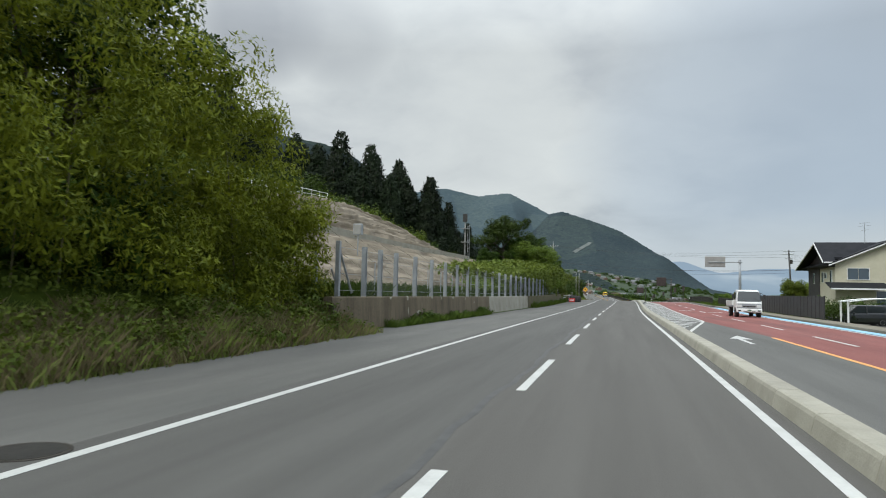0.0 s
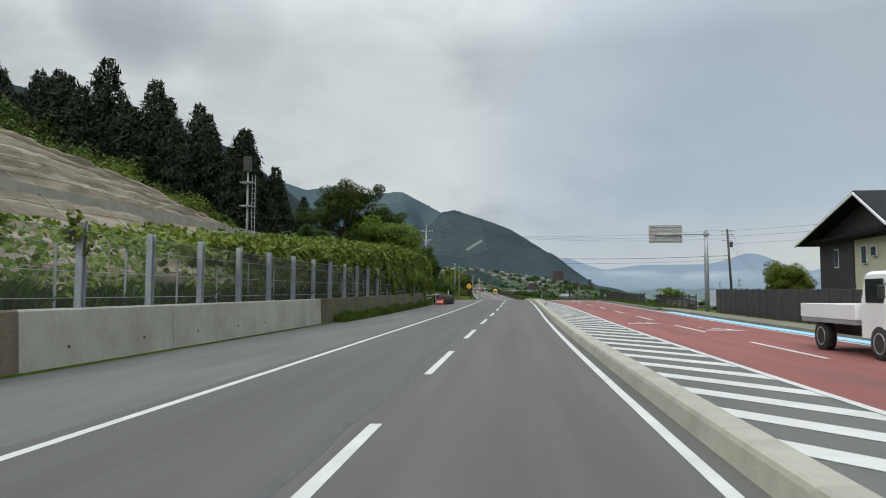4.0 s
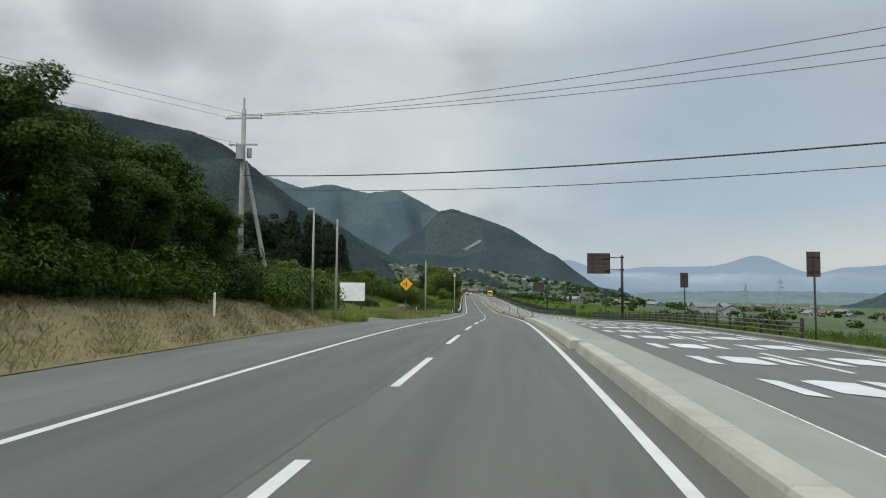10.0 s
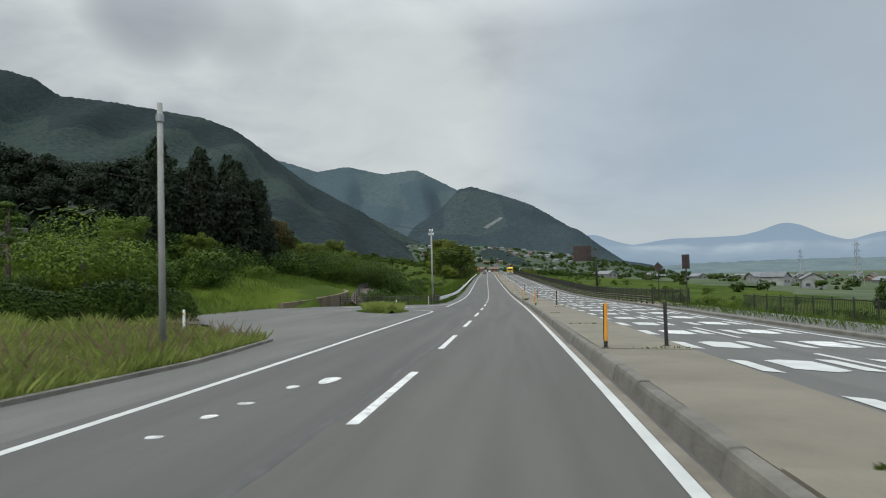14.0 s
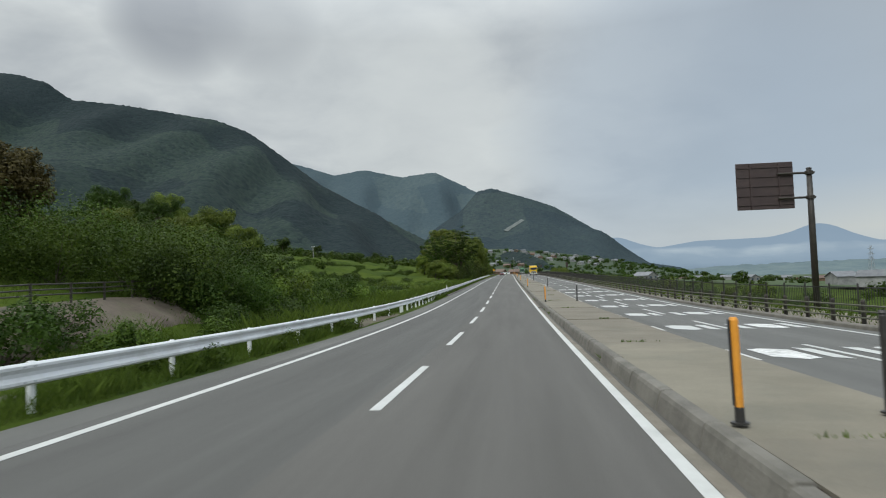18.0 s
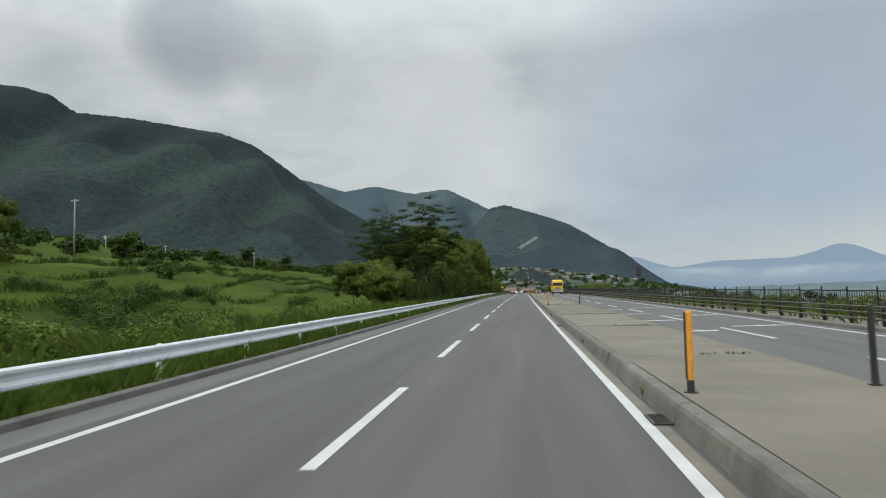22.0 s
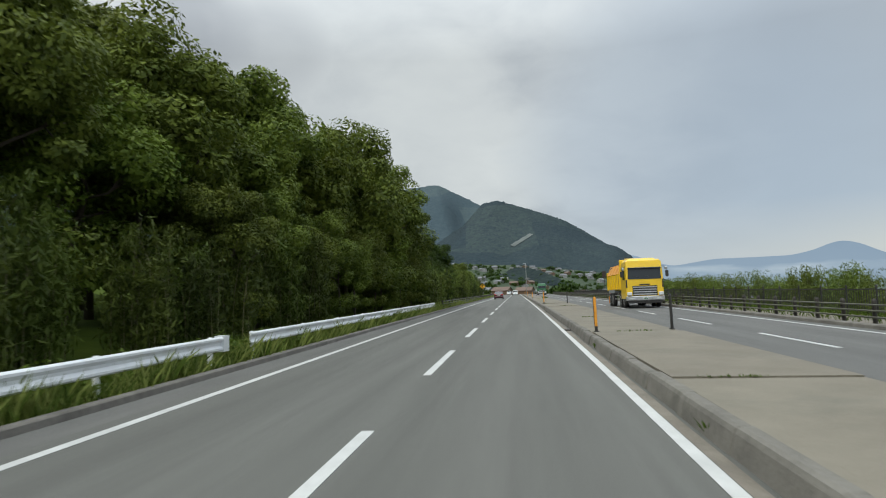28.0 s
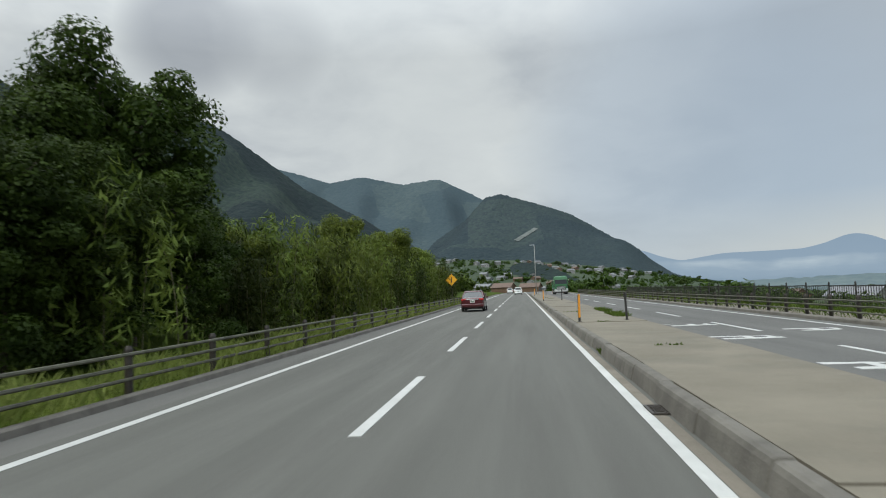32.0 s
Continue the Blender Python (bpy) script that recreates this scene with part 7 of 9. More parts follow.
    for sx in (-1, 1):
        for y in (-1.3, 1.32):
            wheel(t, sx * .755, y, .31, CAR_WHEEL)
    plate(t, -2.225, .70)
    return t


sedan(MX(560.8, -1.55, 0.0), CAR_RED, "dark red four-door saloon car in the lane")
sedan(MX(664, 1.3, 0.0), CAR_WHITE, "white car far ahead in the lane", van=True)
sedan(MX(720, -1.4, 0.0), CAR_WHITE, "white van far ahead in the lane", van=True)
sedan(MX(58.6, 20.0, -.68, 96), CAR_DARK, "dark hatchback parked under the carport", van=True)
sedan(MX(57.0, 24.6, -.68, 90), CAR_WHITE, "white van parked beside the house", van=True)


def flat_truck(m):
    t = thing("flatbed_truck", m, "small white flatbed truck driving on the far lane", "truck")
    cab = [(-.85, .45), (-.85, 1.22), (-.74, 1.90), (-.60, 1.98), (.60, 1.98), (.74, 1.90), (.85, 1.22), (.85, .45)]
    r = [[(x, .80, z) for x, z in cab], [(x, 1.72, z) for x, z in cab], [(x * .97, 1.86, min(z, 1.90)) for x, z in cab], [(x * .985, 2.20, min(z, 1.16)) for x, z in cab], [(x * .97, 2.27, min(z, 1.02)) for x, z in cab]]
    part("cab", Geo().loft(r), CAR_WHITE, t)
    part("windscreen", Geo().loft([[(-.79, 2.235, 1.13), (.79, 2.235, 1.13), (.69, 1.885, 1.86), (-.69, 1.885, 1.86)], [(-.79, 2.19, 1.12), (.79, 2.19, 1.12), (.69, 1.84, 1.85), (-.69, 1.84, 1.85)]]), CAR_GLASS, t, "slanted dark windscreen")
    part("front_panel", Geo().box(-.80, .80, 2.262, 2.284, .64, .98, .02), STEEL_GREY, t, "grey lower front panel")
    part("grille", Geo().box(-.42, .42, 2.28, 2.30, .74, .82, .01), STEEL_BLACK, t)
    bmp = part("bumper", Geo().box(-.86, .86, 2.16, 2.34, .36, .60, .03), CAR_WHITE, t)
    part("bumper_slot", Geo().box(-.40, .40, 2.335, 2.347, .40, .44), STEEL_BLACK, bmp)
    for sx in (-1, 1):
        part("fog_lamp", Geo().box(min(sx * .56, sx * .74), max(sx * .56, sx * .74), 2.335, 2.35, .43, .52, .01), STEEL_BLACK, bmp)
        part("wiper", Geo().tube([(sx * .45 - .3, 2.25, 1.15), (sx * .45 + .15, 2.10, 1.42)], .010, 4), STEEL_BLACK, t)
        part("head_lamp", Geo().box(min(sx * .50, sx * .80), max(sx * .50, sx * .80), 2.28, 2.31, .70, .90, .02), LAMP_CLEAR, t)
        part("side_window", Geo().box(sx * .835 - .02, sx * .835 + .02, 1.0, 1.75, 1.25, 1.80, .01), CAR_GLASS, t)
        mir = part("mirror", Geo().box(min(sx * .98, sx * 1.12), max(sx * .98, sx * 1.12), 2.05, 2.12, 1.35, 1.65, .02), STEEL_BLACK, t)
        part("mirror_arm", Geo().tube([(sx * .84, 2.0, 1.75), (sx * 1.02, 2.08, 1.6)], .012, 5), STEEL_BLACK, mir)
    part("bed_floor", Geo().box(-.92, .92, -2.3, .65, .72, .84, .01), STEEL_GREY, t)
    for a in ((-.93, -.89, -2.3, .65), (.89, .93, -2.3, .65), (-.93, .93, -2.34, -2.3), (-.93, .93, .64, .68)):
        part("bed_side", Geo().box(a[0], a[1], a[2], a[3], .84, 1.20, .006), CAR_WHITE, t)
    part("chassis", Geo().box(-.4, .4, -2.2, 1.9, .42, .72), STEEL_BLACK, t)
    for sx in (-1, 1):
        wheel(t, sx * .74, 1.55, .36, LORRY_WHEEL)
        wheel(t, sx * .72, -1.35, .36, LORRY_WHEEL)
    plate(t, 2.345, .5, False)
    return t


flat_truck(MX(52.6, 10.5, 0, 180))


def dump_truck(m, paint, tarp, label):
    t = thing("dump_truck", m, label, "truck")
    cab = [(-1.22, .60), (-1.22, 2.45), (-1.16, 3.05), (-1.02, 3.20), (1.02, 3.20), (1.16, 3.05), (1.22, 2.45), (1.22, .60)]
    part("cab", Geo().loft([[(x, 2.35, z) for x, z in cab], [(x, 4.10, z) for x, z in cab], [(x * .985, 4.26, min(z, 3.10)) for x, z in cab], [(x * .97, 4.36, min(z, 2.66)) for x, z in cab], [(x * .985, 4.44, min(z, 1.86)) for x, z in cab]]), paint, t)
    part("roof_fairing", Geo().loft([[(-1.0, 2.5, 3.16), (1.0, 2.5, 3.16), (1.0, 3.9, 3.16), (-1.0, 3.9, 3.16)], [(-.92, 2.6, 3.36), (.92, 2.6, 3.36), (.80, 3.5, 3.30), (-.80, 3.5, 3.30)]]), paint, t)
    part("windscreen", Geo().loft([[(-1.08, 4.462, 1.88), (1.08, 4.462, 1.88), (1.04, 4.375, 2.60), (-1.04, 4.375, 2.60)], [(-1.08, 4.40, 1.88), (1.08, 4.40, 1.88), (1.04, 4.32, 2.60), (-1.04, 4.32, 2.60)]]), CAR_GLASS, t, "wide dark windscreen")
    part("visor", Geo().box(-1.08, 1.08, 4.36, 4.54, 2.58, 2.66, .03), CAR_GLASS, t, "dark sun visor")
    part("badge_strip", Geo().box(-.34, .34, 4.44, 4.458, 1.47, 1.56, .01), STEEL_BLACK, t, "dark strip of unreadable marks")
    part("grille_back", Geo().box(-.80, .80, 4.43, 4.452, .78, 1.44, .02), STEEL_BLACK, t)
    for i in range(4):
        part("grille_bar", Geo().box(-.76, .76, 4.45, 4.49, .84 + .155 * i, .915 + .155 * i, .015), CHROME, t, "chrome grille bar")
    bmp = part("bumper", Geo().box(-1.24, 1.24, 4.30, 4.56, .46, .76, .05), CHROME, t, "chrome bumper")
    part("air_dam", Geo().box(-1.10, 1.10, 4.26, 4.50, .28, .47, .03), STEEL_BLACK, bmp)
    for i in range(2):
        part("wiper", Geo().tube([(-.75 + .8 * i, 4.475, 1.92), (-.1 + .8 * i, 4.45, 2.10)], .012, 4), STEEL_BLACK, t)
    for sx in (-1, 1):
        part("head_lamp", Geo().box(min(sx * .86, sx * 1.18), max(sx * .86, sx * 1.18), 4.50, 4.58, .80, 1.02, .03), LAMP_CLEAR, t)
        part("fog_lamp", Geo().box(min(sx * .70, sx * 1.0), max(sx * .70, sx * 1.0), 4.55, 4.575, .54, .66, .02), LAMP_CLEAR, bmp)
        part("corner_vane", Geo().box(min(sx * 1.12, sx * 1.21), max(sx * 1.12, sx * 1.21), 4.36, 4.46, 1.30, 1.86, .02), STEEL_BLACK, t, "dark corner vane")
        part("door_window", Geo().box(sx * 1.205 - .03, sx * 1.205 + .03, 3.2, 4.05, 1.85, 2.5, .02), CAR_GLASS, t)
        part("door_step", Geo().box(min(sx * 1.0, sx * 1.23), max(sx * 1.0, sx * 1.23), 3.85, 4.3, .42, .62, .02), STEEL_BLACK, t)
        mir = part("mirror", Geo().box(min(sx * 1.36, sx * 1.56), max(sx * 1.36, sx * 1.56), 4.42, 4.52, 2.02, 2.42, .03), STEEL_BLACK, t)
        part("mirror_arm", Geo().tube([(sx * 1.18, 4.25, 2.72), (sx * 1.42, 4.46, 2.66), (sx * 1.46, 4.47, 1.98)], .02, 6), STEEL_BLACK, mir)
        part("mirror_shell", Geo().box(min(sx * 1.30, sx * 1.48), max(sx * 1.30, sx * 1.48), 4.50, 4.58, 2.48, 2.66, .03), CHROME, mir)
    part("exhaust_stack", Geo().box(-1.18, -.95, 2.16, 2.36, 1.0, 3.30, .03), STEEL_BLACK, t, "black upright intake behind the cab")
    part("chassis", Geo().box(-.45, .45, -4.2, 4.0, .55, 1.0), STEEL_BLACK, t)
    part("load_body", Geo().loft([[(-1.2, -4.3, 1.25), (1.2, -4.3, 1.25), (1.2, 2.1, 1.25), (-1.2, 2.1, 1.25)], [(-1.24, -4.4, 2.30), (1.24, -4.4, 2.30), (1.24, 2.10, 2.30), (-1.24, 2.10, 2.30)]]), paint, t)
    rib = mesh_of("body_rib", Geo().box(-.04, .04, -.05, .05, 0, 1.1, .01), paint)
    for sx in (-1, 1):
        for i in range(8):
            part("body_rib", rib, None, t, m=pose(sx * 1.24, -4.1 + .86 * i, 1.26))
        part("side_skirt", Geo().box(min(sx * 1.1, sx * 1.2), max(sx * 1.1, sx * 1.2), -4.3, -1.2, 1.0, 1.3, .02), STEEL_GREY, t)
        part("guard_bars", Geo().box(min(sx * 1.12, sx * 1.18), max(sx * 1.12, sx * 1.18), -1.0, 1.4, .55, .62).box(min(sx * 1.12, sx * 1.18), max(sx * 1.12, sx * 1.18), -1.0, 1.4, .8, .87), CHROME, t)
        part("tail_lamp", Geo().box(min(sx * .7, sx * 1.1), max(sx * .7, sx * 1.1), -4.45, -4.4, .85, 1.0, .02), LAMP_RED, t)
        part("mud_flap", Geo().box(min(sx * .8, sx * 1.2), max(sx * .8, sx * 1.2), -4.32, -4.28, .25, .8), LAMP_AMBER, t, "orange mud flap")
    part("tailgate", Geo().box(-1.26, 1.26, -4.55, -4.4, 1.2, 2.62, .03), paint, t)
    part("headboard", Geo().box(-1.24, 1.24, 1.98, 2.14, 1.2, 3.30, .03), paint, t)
    if tarp:
        part("tarpaulin", Geo().loft([[(x, y, z) for x, z in ((-1.25, 2.36), (-.95, 3.0 + b), (0, 3.12 + b), (.95, 3.0 + b), (1.25, 2.36))] for y, b in ((-4.35, -.12), (-2.6, .02), (-.9, -.03), (.8, .02), (2.08, 0))]), TARP, t, "orange tarpaulin cover")
        hoop = mesh_of("tarp_hoop", Geo().tube([(-1.26, 0, 2.36), (-.96, 0, 3.03), (0, 0, 3.15), (.96, 0, 3.03), (1.26, 0, 2.36)], .025, 6), TARP)
        for i in range(5):
            part("tarp_hoop", hoop, None, t, m=pose(0, -4.2 + 1.45 * i, 0))
    for sx in (-1, 1):
        for y in (3.2, -2.2, -3.5):
            wheel(t, sx * 1.05, y, .5, TRUCK_WHEEL)
        wheel(t, sx * 1.05, 1.75, .5, TRUCK_WHEEL)
    plate(t, 4.575, .61, False)
    return t


dump_truck(MX(485.9, 10.1, 0, 180), YELLOW, True, "yellow dump truck with an orange tarpaulin on the far lane")
dump_truck(MX(640, 9.2, 0, 180), CAR_GREEN, False, "green truck far off on the opposite lane")

# ---- house with carports ----
def wall_with_gable(g, x0, x1, y, th, eave, px, pz):
    g.prism([(x0, -.2), (x1, -.2), (x1, eave), (px, pz), (x0, eave)], y, y + th)


def window(parent, x0, x1, z0, z1, y, name="window", wide=2):
    w = part(name, Geo().box(x0 - .05, x1 + .05, y - .05, y + .02, z0 - .05, z0).box(x0 - .05, x1 + .05, y - .05, y + .02, z1, z1 + .05).box(x0 - .05, x0, y - .05, y + .02, z0, z1).box(x1, x1 + .05, y - .05, y + .02, z0, z1), WHITE_PAINT, parent)
    for i in range(wide):
        a, b = x0 + (x1 - x0) * i / wide, x0 + (x1 - x0) * (i + 1) / wide
        part("pane", Geo().box(a + .02, b - .02, y - .03 + .012 * i, y - .015 + .012 * i, z0, z1), HOUSE_GLASS, w)
    return w


house = thing("house", MX(73.2, 20.7), "two-storey cream stucco house with dark gabled roofs", "house")
g = Geo()
wall_with_gable(g, 1.4, 10.4, 0, .25, 5.0, 6.4, 7.05)
part("gable_wall", g, STUCCO, house)
part("side_wall", Geo().box(1.4, 1.65, .25, 10, -.2, 5.0), STUCCO, house)
part("side_wall", Geo().box(10.15, 10.4, .25, 10, -.2, 5.0), STUCCO, house)
g = Geo()
wall_with_gable(g, 1.4, 10.4, 10, .25, 5.0, 6.4, 7.05)
part("gable_wall", g, STUCCO, house)
part("roof_slope", Geo().prism([(.75, 4.73), (6.4, 7.2), (6.4, 7.36), (.7, 4.88)], -.55, 10.8), ROOF_DARK, house)
part("roof_slope", Geo().prism([(6.4, 7.2), (11.05, 4.98), (11.1, 5.12), (6.4, 7.36)], -.55, 10.8), ROOF_DARK, house)
part("barge_board", Geo().prism([(.72, 4.66), (6.4, 7.12), (6.4, 7.24), (.72, 4.78)], -.6, -.5), WHITE_PAINT, house, "pale barge board")
part("barge_board", Geo().prism([(6.4, 7.12), (11.06, 4.9), (11.06, 5.02), (6.4, 7.24)], -.6, -.5), WHITE_PAINT, house, "pale barge board")
window(house, 2.5, 4.4, 3.35, 4.45, -.02)
window(house, 8.2, 9.1, 3.4, 4.1, -.02)
window(house, 5.0, 6.8, .6, 2.2, -.02)
part("dark_cladding", Geo().box(1.32, 1.42, 5.6, 10.2, -.6, 5.0), FENCE_DARK, house, "dark clad side wall")
part("wing_gable", Geo().prism([(0, 4.9), (3.0, 6.95), (10.9, 4.7), (10.9, 4.6), (0, 4.6)], 1.25, 1.45, "x"), FENCE_DARK, house, "dark clad gable")
part("wing_roof", Geo().prism([(.3, 5.4), (3.0, 7.1), (11.5, 4.6), (11.5, 4.76), (3.0, 7.28), (.3, 5.58)], .25, 6.4, "x"), ROOF_DARK, house)
part("wing_eave", Geo().prism([(-.35, 5.0), (.3, 5.4), (.3, 5.58), (-.42, 5.14)], .25, 1.38, "x"), ROOF_DARK, house)
part("wing_fascia", Geo().prism([(-.4, 4.94), (3.0, 7.04), (11.5, 4.54), (11.5, 4.68), (3.0, 7.18), (-.4, 5.08)], .17, .25, "x"), WHITE_PAINT, house)
part("wing_gutter", Geo().box(.3, 1.4, -.48, -.38, 4.95, 5.08), WHITE_PAINT, house)
for y, z0, z1 in ((.9, 3.0, 4.3), (2.9, 3.5, 4.1), (4.0, 3.1, 4.2), (7.5, 3.0, 4.2)):
    w = part("side_window", Geo().box(1.3, 1.42, y, y + .6, z0, z1), WHITE_PAINT, house)
    part("pane", Geo().box(1.285, 1.3, y + .05, y + .55, z0 + .05, z1 - .05), HOUSE_GLASS, w)
lean = part("porch_roof", Geo().prism([(-1.9, 2.35), (-.02, 2.95), (-.02, 3.05), (-1.95, 2.45)], .5, 5.7, "x"), ROOF_DARK, house, "dark lean-to roof")
part("porch_fascia", Geo().box(.5, 5.7, -1.98, -1.9, 2.3, 2.44), WHITE_PAINT, lean)
ant = thing("antenna", MX(76, 25.6, 7.0), "thin rooftop television antenna", "antenna")
part("mast", Geo().tube([(0, 0, 0), (0, 0, 2.3)], .025, 6), STEEL_GREY, ant)
for z, w in ((2.2, .5), (1.9, .6), (1.45, .4)):
    part("antenna_bar", Geo().tube([(-w, 0, z), (w, 0, z + .1)], .015, 5).tube([(-w * .6, -.3, z), (-w * .6, .3, z)], .01, 4).tube([(w * .5, -.3, z + .08), (w * .5, .3, z + .08)], .01, 4), STEEL_GREY, ant)


def slat_fence(a, b, d, hgt, label):
    t = thing("slat_fence", MX(a, d), label, "fence")
    inv = t.matrix_basis.inverted()
    n = int((b - a) / 2)
    pm = mesh_of("fence_post", Geo().box(-.04, .04, -.04, .04, -.3, hgt + .02, .008), FENCE_DARK)
    sm = mesh_of("fence_panel", Geo().box(-.02, .02, .05, 1.95, .08, hgt - .03, .006), FENCE_DARK)
    rm = mesh_of("fence_rib", Geo().box(-.035, .035, .98, 1.02, .06, hgt), FENCE_DARK)
    for i in range(n):
        m = inv @ MX(a + 2 * i, d, .05)
        part("fence_post", pm, None, t, m=m)
        q = part("fence_panel", sm, None, t, m=m)
        part("fence_rib", rm, None, q)
    return t


slat_fence(46, 80, 14.25, 1.55, "dark closed slat fence round the house garden")


def carport(m, label, w, L):
    t = thing("carport", m, label, "carport")
    pr = [(-w / 2 + w * k / 10, 2.05 + .42 * math.sin(math.pi * (k / 10) * .62 + .35)) for k in range(11)]
    part("roof_sheet", Geo().prism(pr + [(x, z - .03) for x, z in reversed(pr)], -L / 2, L / 2), CANOPY, t, "curved milky roof sheet")
    for y in (-L / 2, L / 2):
        part("roof_rim", Geo().tube([(x, y, z) for x, z in pr], .045, 6), WHITE_PAINT, t)
    for y in (-L / 2 + .5, L / 2 - .5):
        part("post", Geo().box(-w / 2 - .02, -w / 2 + .1, y - .06, y + .06, 0, 2.2, .01), WHITE_PAINT, t)
        part("post", Geo().box(w / 2 - .1, w / 2 + .02, y - .06, y + .06, 0, 2.35, .01), WHITE_PAINT, t)
    return t


carport(MX(55.6, 20.3, -.95), "white carport with a curved clear roof", 4.5, 2.8)
carport(MX(54.2, 26.2, -.45), "second white carport beside the house", 5.4, 3.0)
for s, d, k in ((50, 18.5, .9), (52, 21, 1.0), (55, 17, .8), (61, 19, .9)):
    plant(bush_d, s + 9, d, k * 1.3, h=-.65)
plant(tree_c, 65, 26.0, .33, h=-.65)
solid("house_yard", Geo().sweep(steps(44, 72, 4), [(15.8, -.6), (20, -.62), (34, -.62), (44, -.7)]), GRAVEL, "grey gravel yard in front of the house", "yard", "structure")
plant(tree_b, 74, 33.5, .5, h=-.7)
plant(tree_b, 70, 38, .75, h=-.7)
plant(tree_b, 62, 40, .8, h=-.7)
plant(tree_c, 99.5, 15.6, .28)


# ---- gantry signs and plates ----
def gantry(s, d, label, top, board, post_mat, back_mat, arms):
    """board: left and right edge (from the post), low and high edge."""
    t = thing("overhead_sign", MX(s, d, G(s, d) if d > 13.9 else 0), label, "road sign")
    b = -(G(s, d) if d > 13.9 else 0)
    part("sign_post", Geo().tube([(0, 0, -.4), (0, 0, top * .6 + b), (0, 0, top + b)], [.16, .15, .125], 12), post_mat, t, smooth=True)
    part("post_cap", Geo().tube([(0, 0, top + b), (0, 0, top + b + .05)], [.15, .1], 12), post_mat, t)
    x0, x1, z0, z1 = board
    pan = part("sign_panel", Geo().box(x0, x1, .1, .16, z0 + b, z1 + b, .015), back_mat, t, "plain back of the sign board")
    n = 5
    for i in range(n):
        z = z0 + (z1 - z0) * (i + .5) / n + b
        part("panel_rib", Geo().box(x0 + .03, x1 - .03, .065, .1, z - .025, z + .025), back_mat, pan)
    for i in (.25, .75):
        x = x0 + (x1 - x0) * i
        part("panel_stay", Geo().box(x - .03, x + .03, .04, .1, z0 + b + .02, z1 + b - .02), back_mat, pan)
    for z in arms:
        part("arm", Geo().tube([(.25, 0, z + b), (x0 + .4 if len(arms) == 1 else x1 - .8, 0, z + b)], .055, 8), post_mat, t)
        part("arm_collar", Geo().tube([(0, 0, z + b - .08), (0, 0, z + b + .08)], .19, 12), post_mat, t)
    return t


gantry(84.6, 14.9, "grey overhead direction sign seen from behind on a galvanised post", 5.7, (-3.9, -1.6, 4.86, 6.14), STEEL_GREY, SIGN_GREY, (5.45,))
gb = gantry(195.1, 15.5, "dark brown overhead direction sign seen from behind", 7.35, (-3.9, -1.3, 5.3, 7.65), STEEL_BROWN, SIGN_BACK, (7.15, 5.75))
part("warning_lamp", Geo().tube([(-.18, 0, 3.7), (-.36, 0, 3.78)], [.2, .22], 12), SIGN_BACK, gb, "round lamp housing")
part("warning_lamp", Geo().tube([(-.18, 0, 3.15), (-.36, 0, 3.2)], [.2, .22], 12), SIGN_BACK, gb, "round lamp housing")
gantry(283.6, 16.4, "dark overhead direction sign on a black post", 6.75, (-3.4, -.7, 4.85, 7.15), STEEL_BROWN, SIGN_BACK, (6.55, 5.35))


def plate_sign(s, d, label, ztop, w=.5, hgt=.95, diamond=False):
    t = thing("plate_sign", MX(s, d, G(s, d)), label, "road sign", "plate signs")
    b = -G(s, d)
    part("sign_post", Geo().tube([(0, 0, -.3), (0, 0, ztop + b - .1)], .038, 8), STEEL_BROWN, t)
    if diamond:
        q = .42
        part("sign_plate", Geo().prism([(0, ztop + b - 2 * q), (q, ztop + b - q), (0, ztop + b), (-q, ztop + b - q)], .04, .07), SIGN_BACK, t)
    else:
        pn = part("sign_plate", Geo().box(-w / 2, w / 2, .035, .075, ztop + b - hgt, ztop + b, .01), SIGN_BACK, t)
        for z in (.2, .75):
            part("plate_clip", Geo().box(-w / 2 + .03, w / 2 - .03, .0, .035, ztop + b - hgt + z, ztop + b - hgt + z + .05), SIGN_BACK, pn)
    return t


for s, d, z in ((143.6, 13.35, 3.33), (161.7, 13.3, 3.35), (192.5, 13.2, 3.48), (226.1, 13.7, 3.52), (394.6, 14.2, 3.38), (509, 13.9, 3.72), (534, 14.2, 3.8)):
    plate_sign(s, d, "dark brown plate sign seen from behind on a thin post", z)
plate_sign(235.8, 14.1, "dark diamond sign seen from behind", 3.34, diamond=True)


def warning(s, d, zc, label, arms):
    t = thing("warning_sign", MX(s, d, G(s, d)), label, "road sign")
    b = zc - G(s, d)
    part("sign_post", Geo().tube([(0, .05, -.3), (0, .05, b + .4)], .035, 8), STEEL_BROWN, t)
    q = .66
    pl = part("sign_plate", Geo().prism([(0, b - q), (q, b), (0, b + q), (-q, b)], -.02, .01), SIGN_YELLOW, t, "yellow diamond plate")
    part("sign_rim", Geo().tube([(0, -.022, b - q + .07), (q - .07, -.022, b), (0, -.022, b + q - .07), (-q + .07, -.022, b), (0, -.022, b - q + .07)], .012, 4), STEEL_BLACK, pl, "thin black border line")
    for x0, x1, z0, z1 in arms:
        part("sign_symbol", Geo().box(x0, x1, -.028, -.021, b + z0, b + z1), STEEL_BLACK, pl, "black junction symbol")
    return t


warning(182.3, -7.6, 3.27, "yellow diamond warning sign with a black side-junction symbol", ((-.02, .06, -.32, .32), (-.34, -.02, -.05, .05)))
warning(585.4, -5.7, 2.75, "yellow diamond warning sign on a post by the rail", ((-.05, .05, -.3, .3), (-.2, -.05, -.04, .04)))

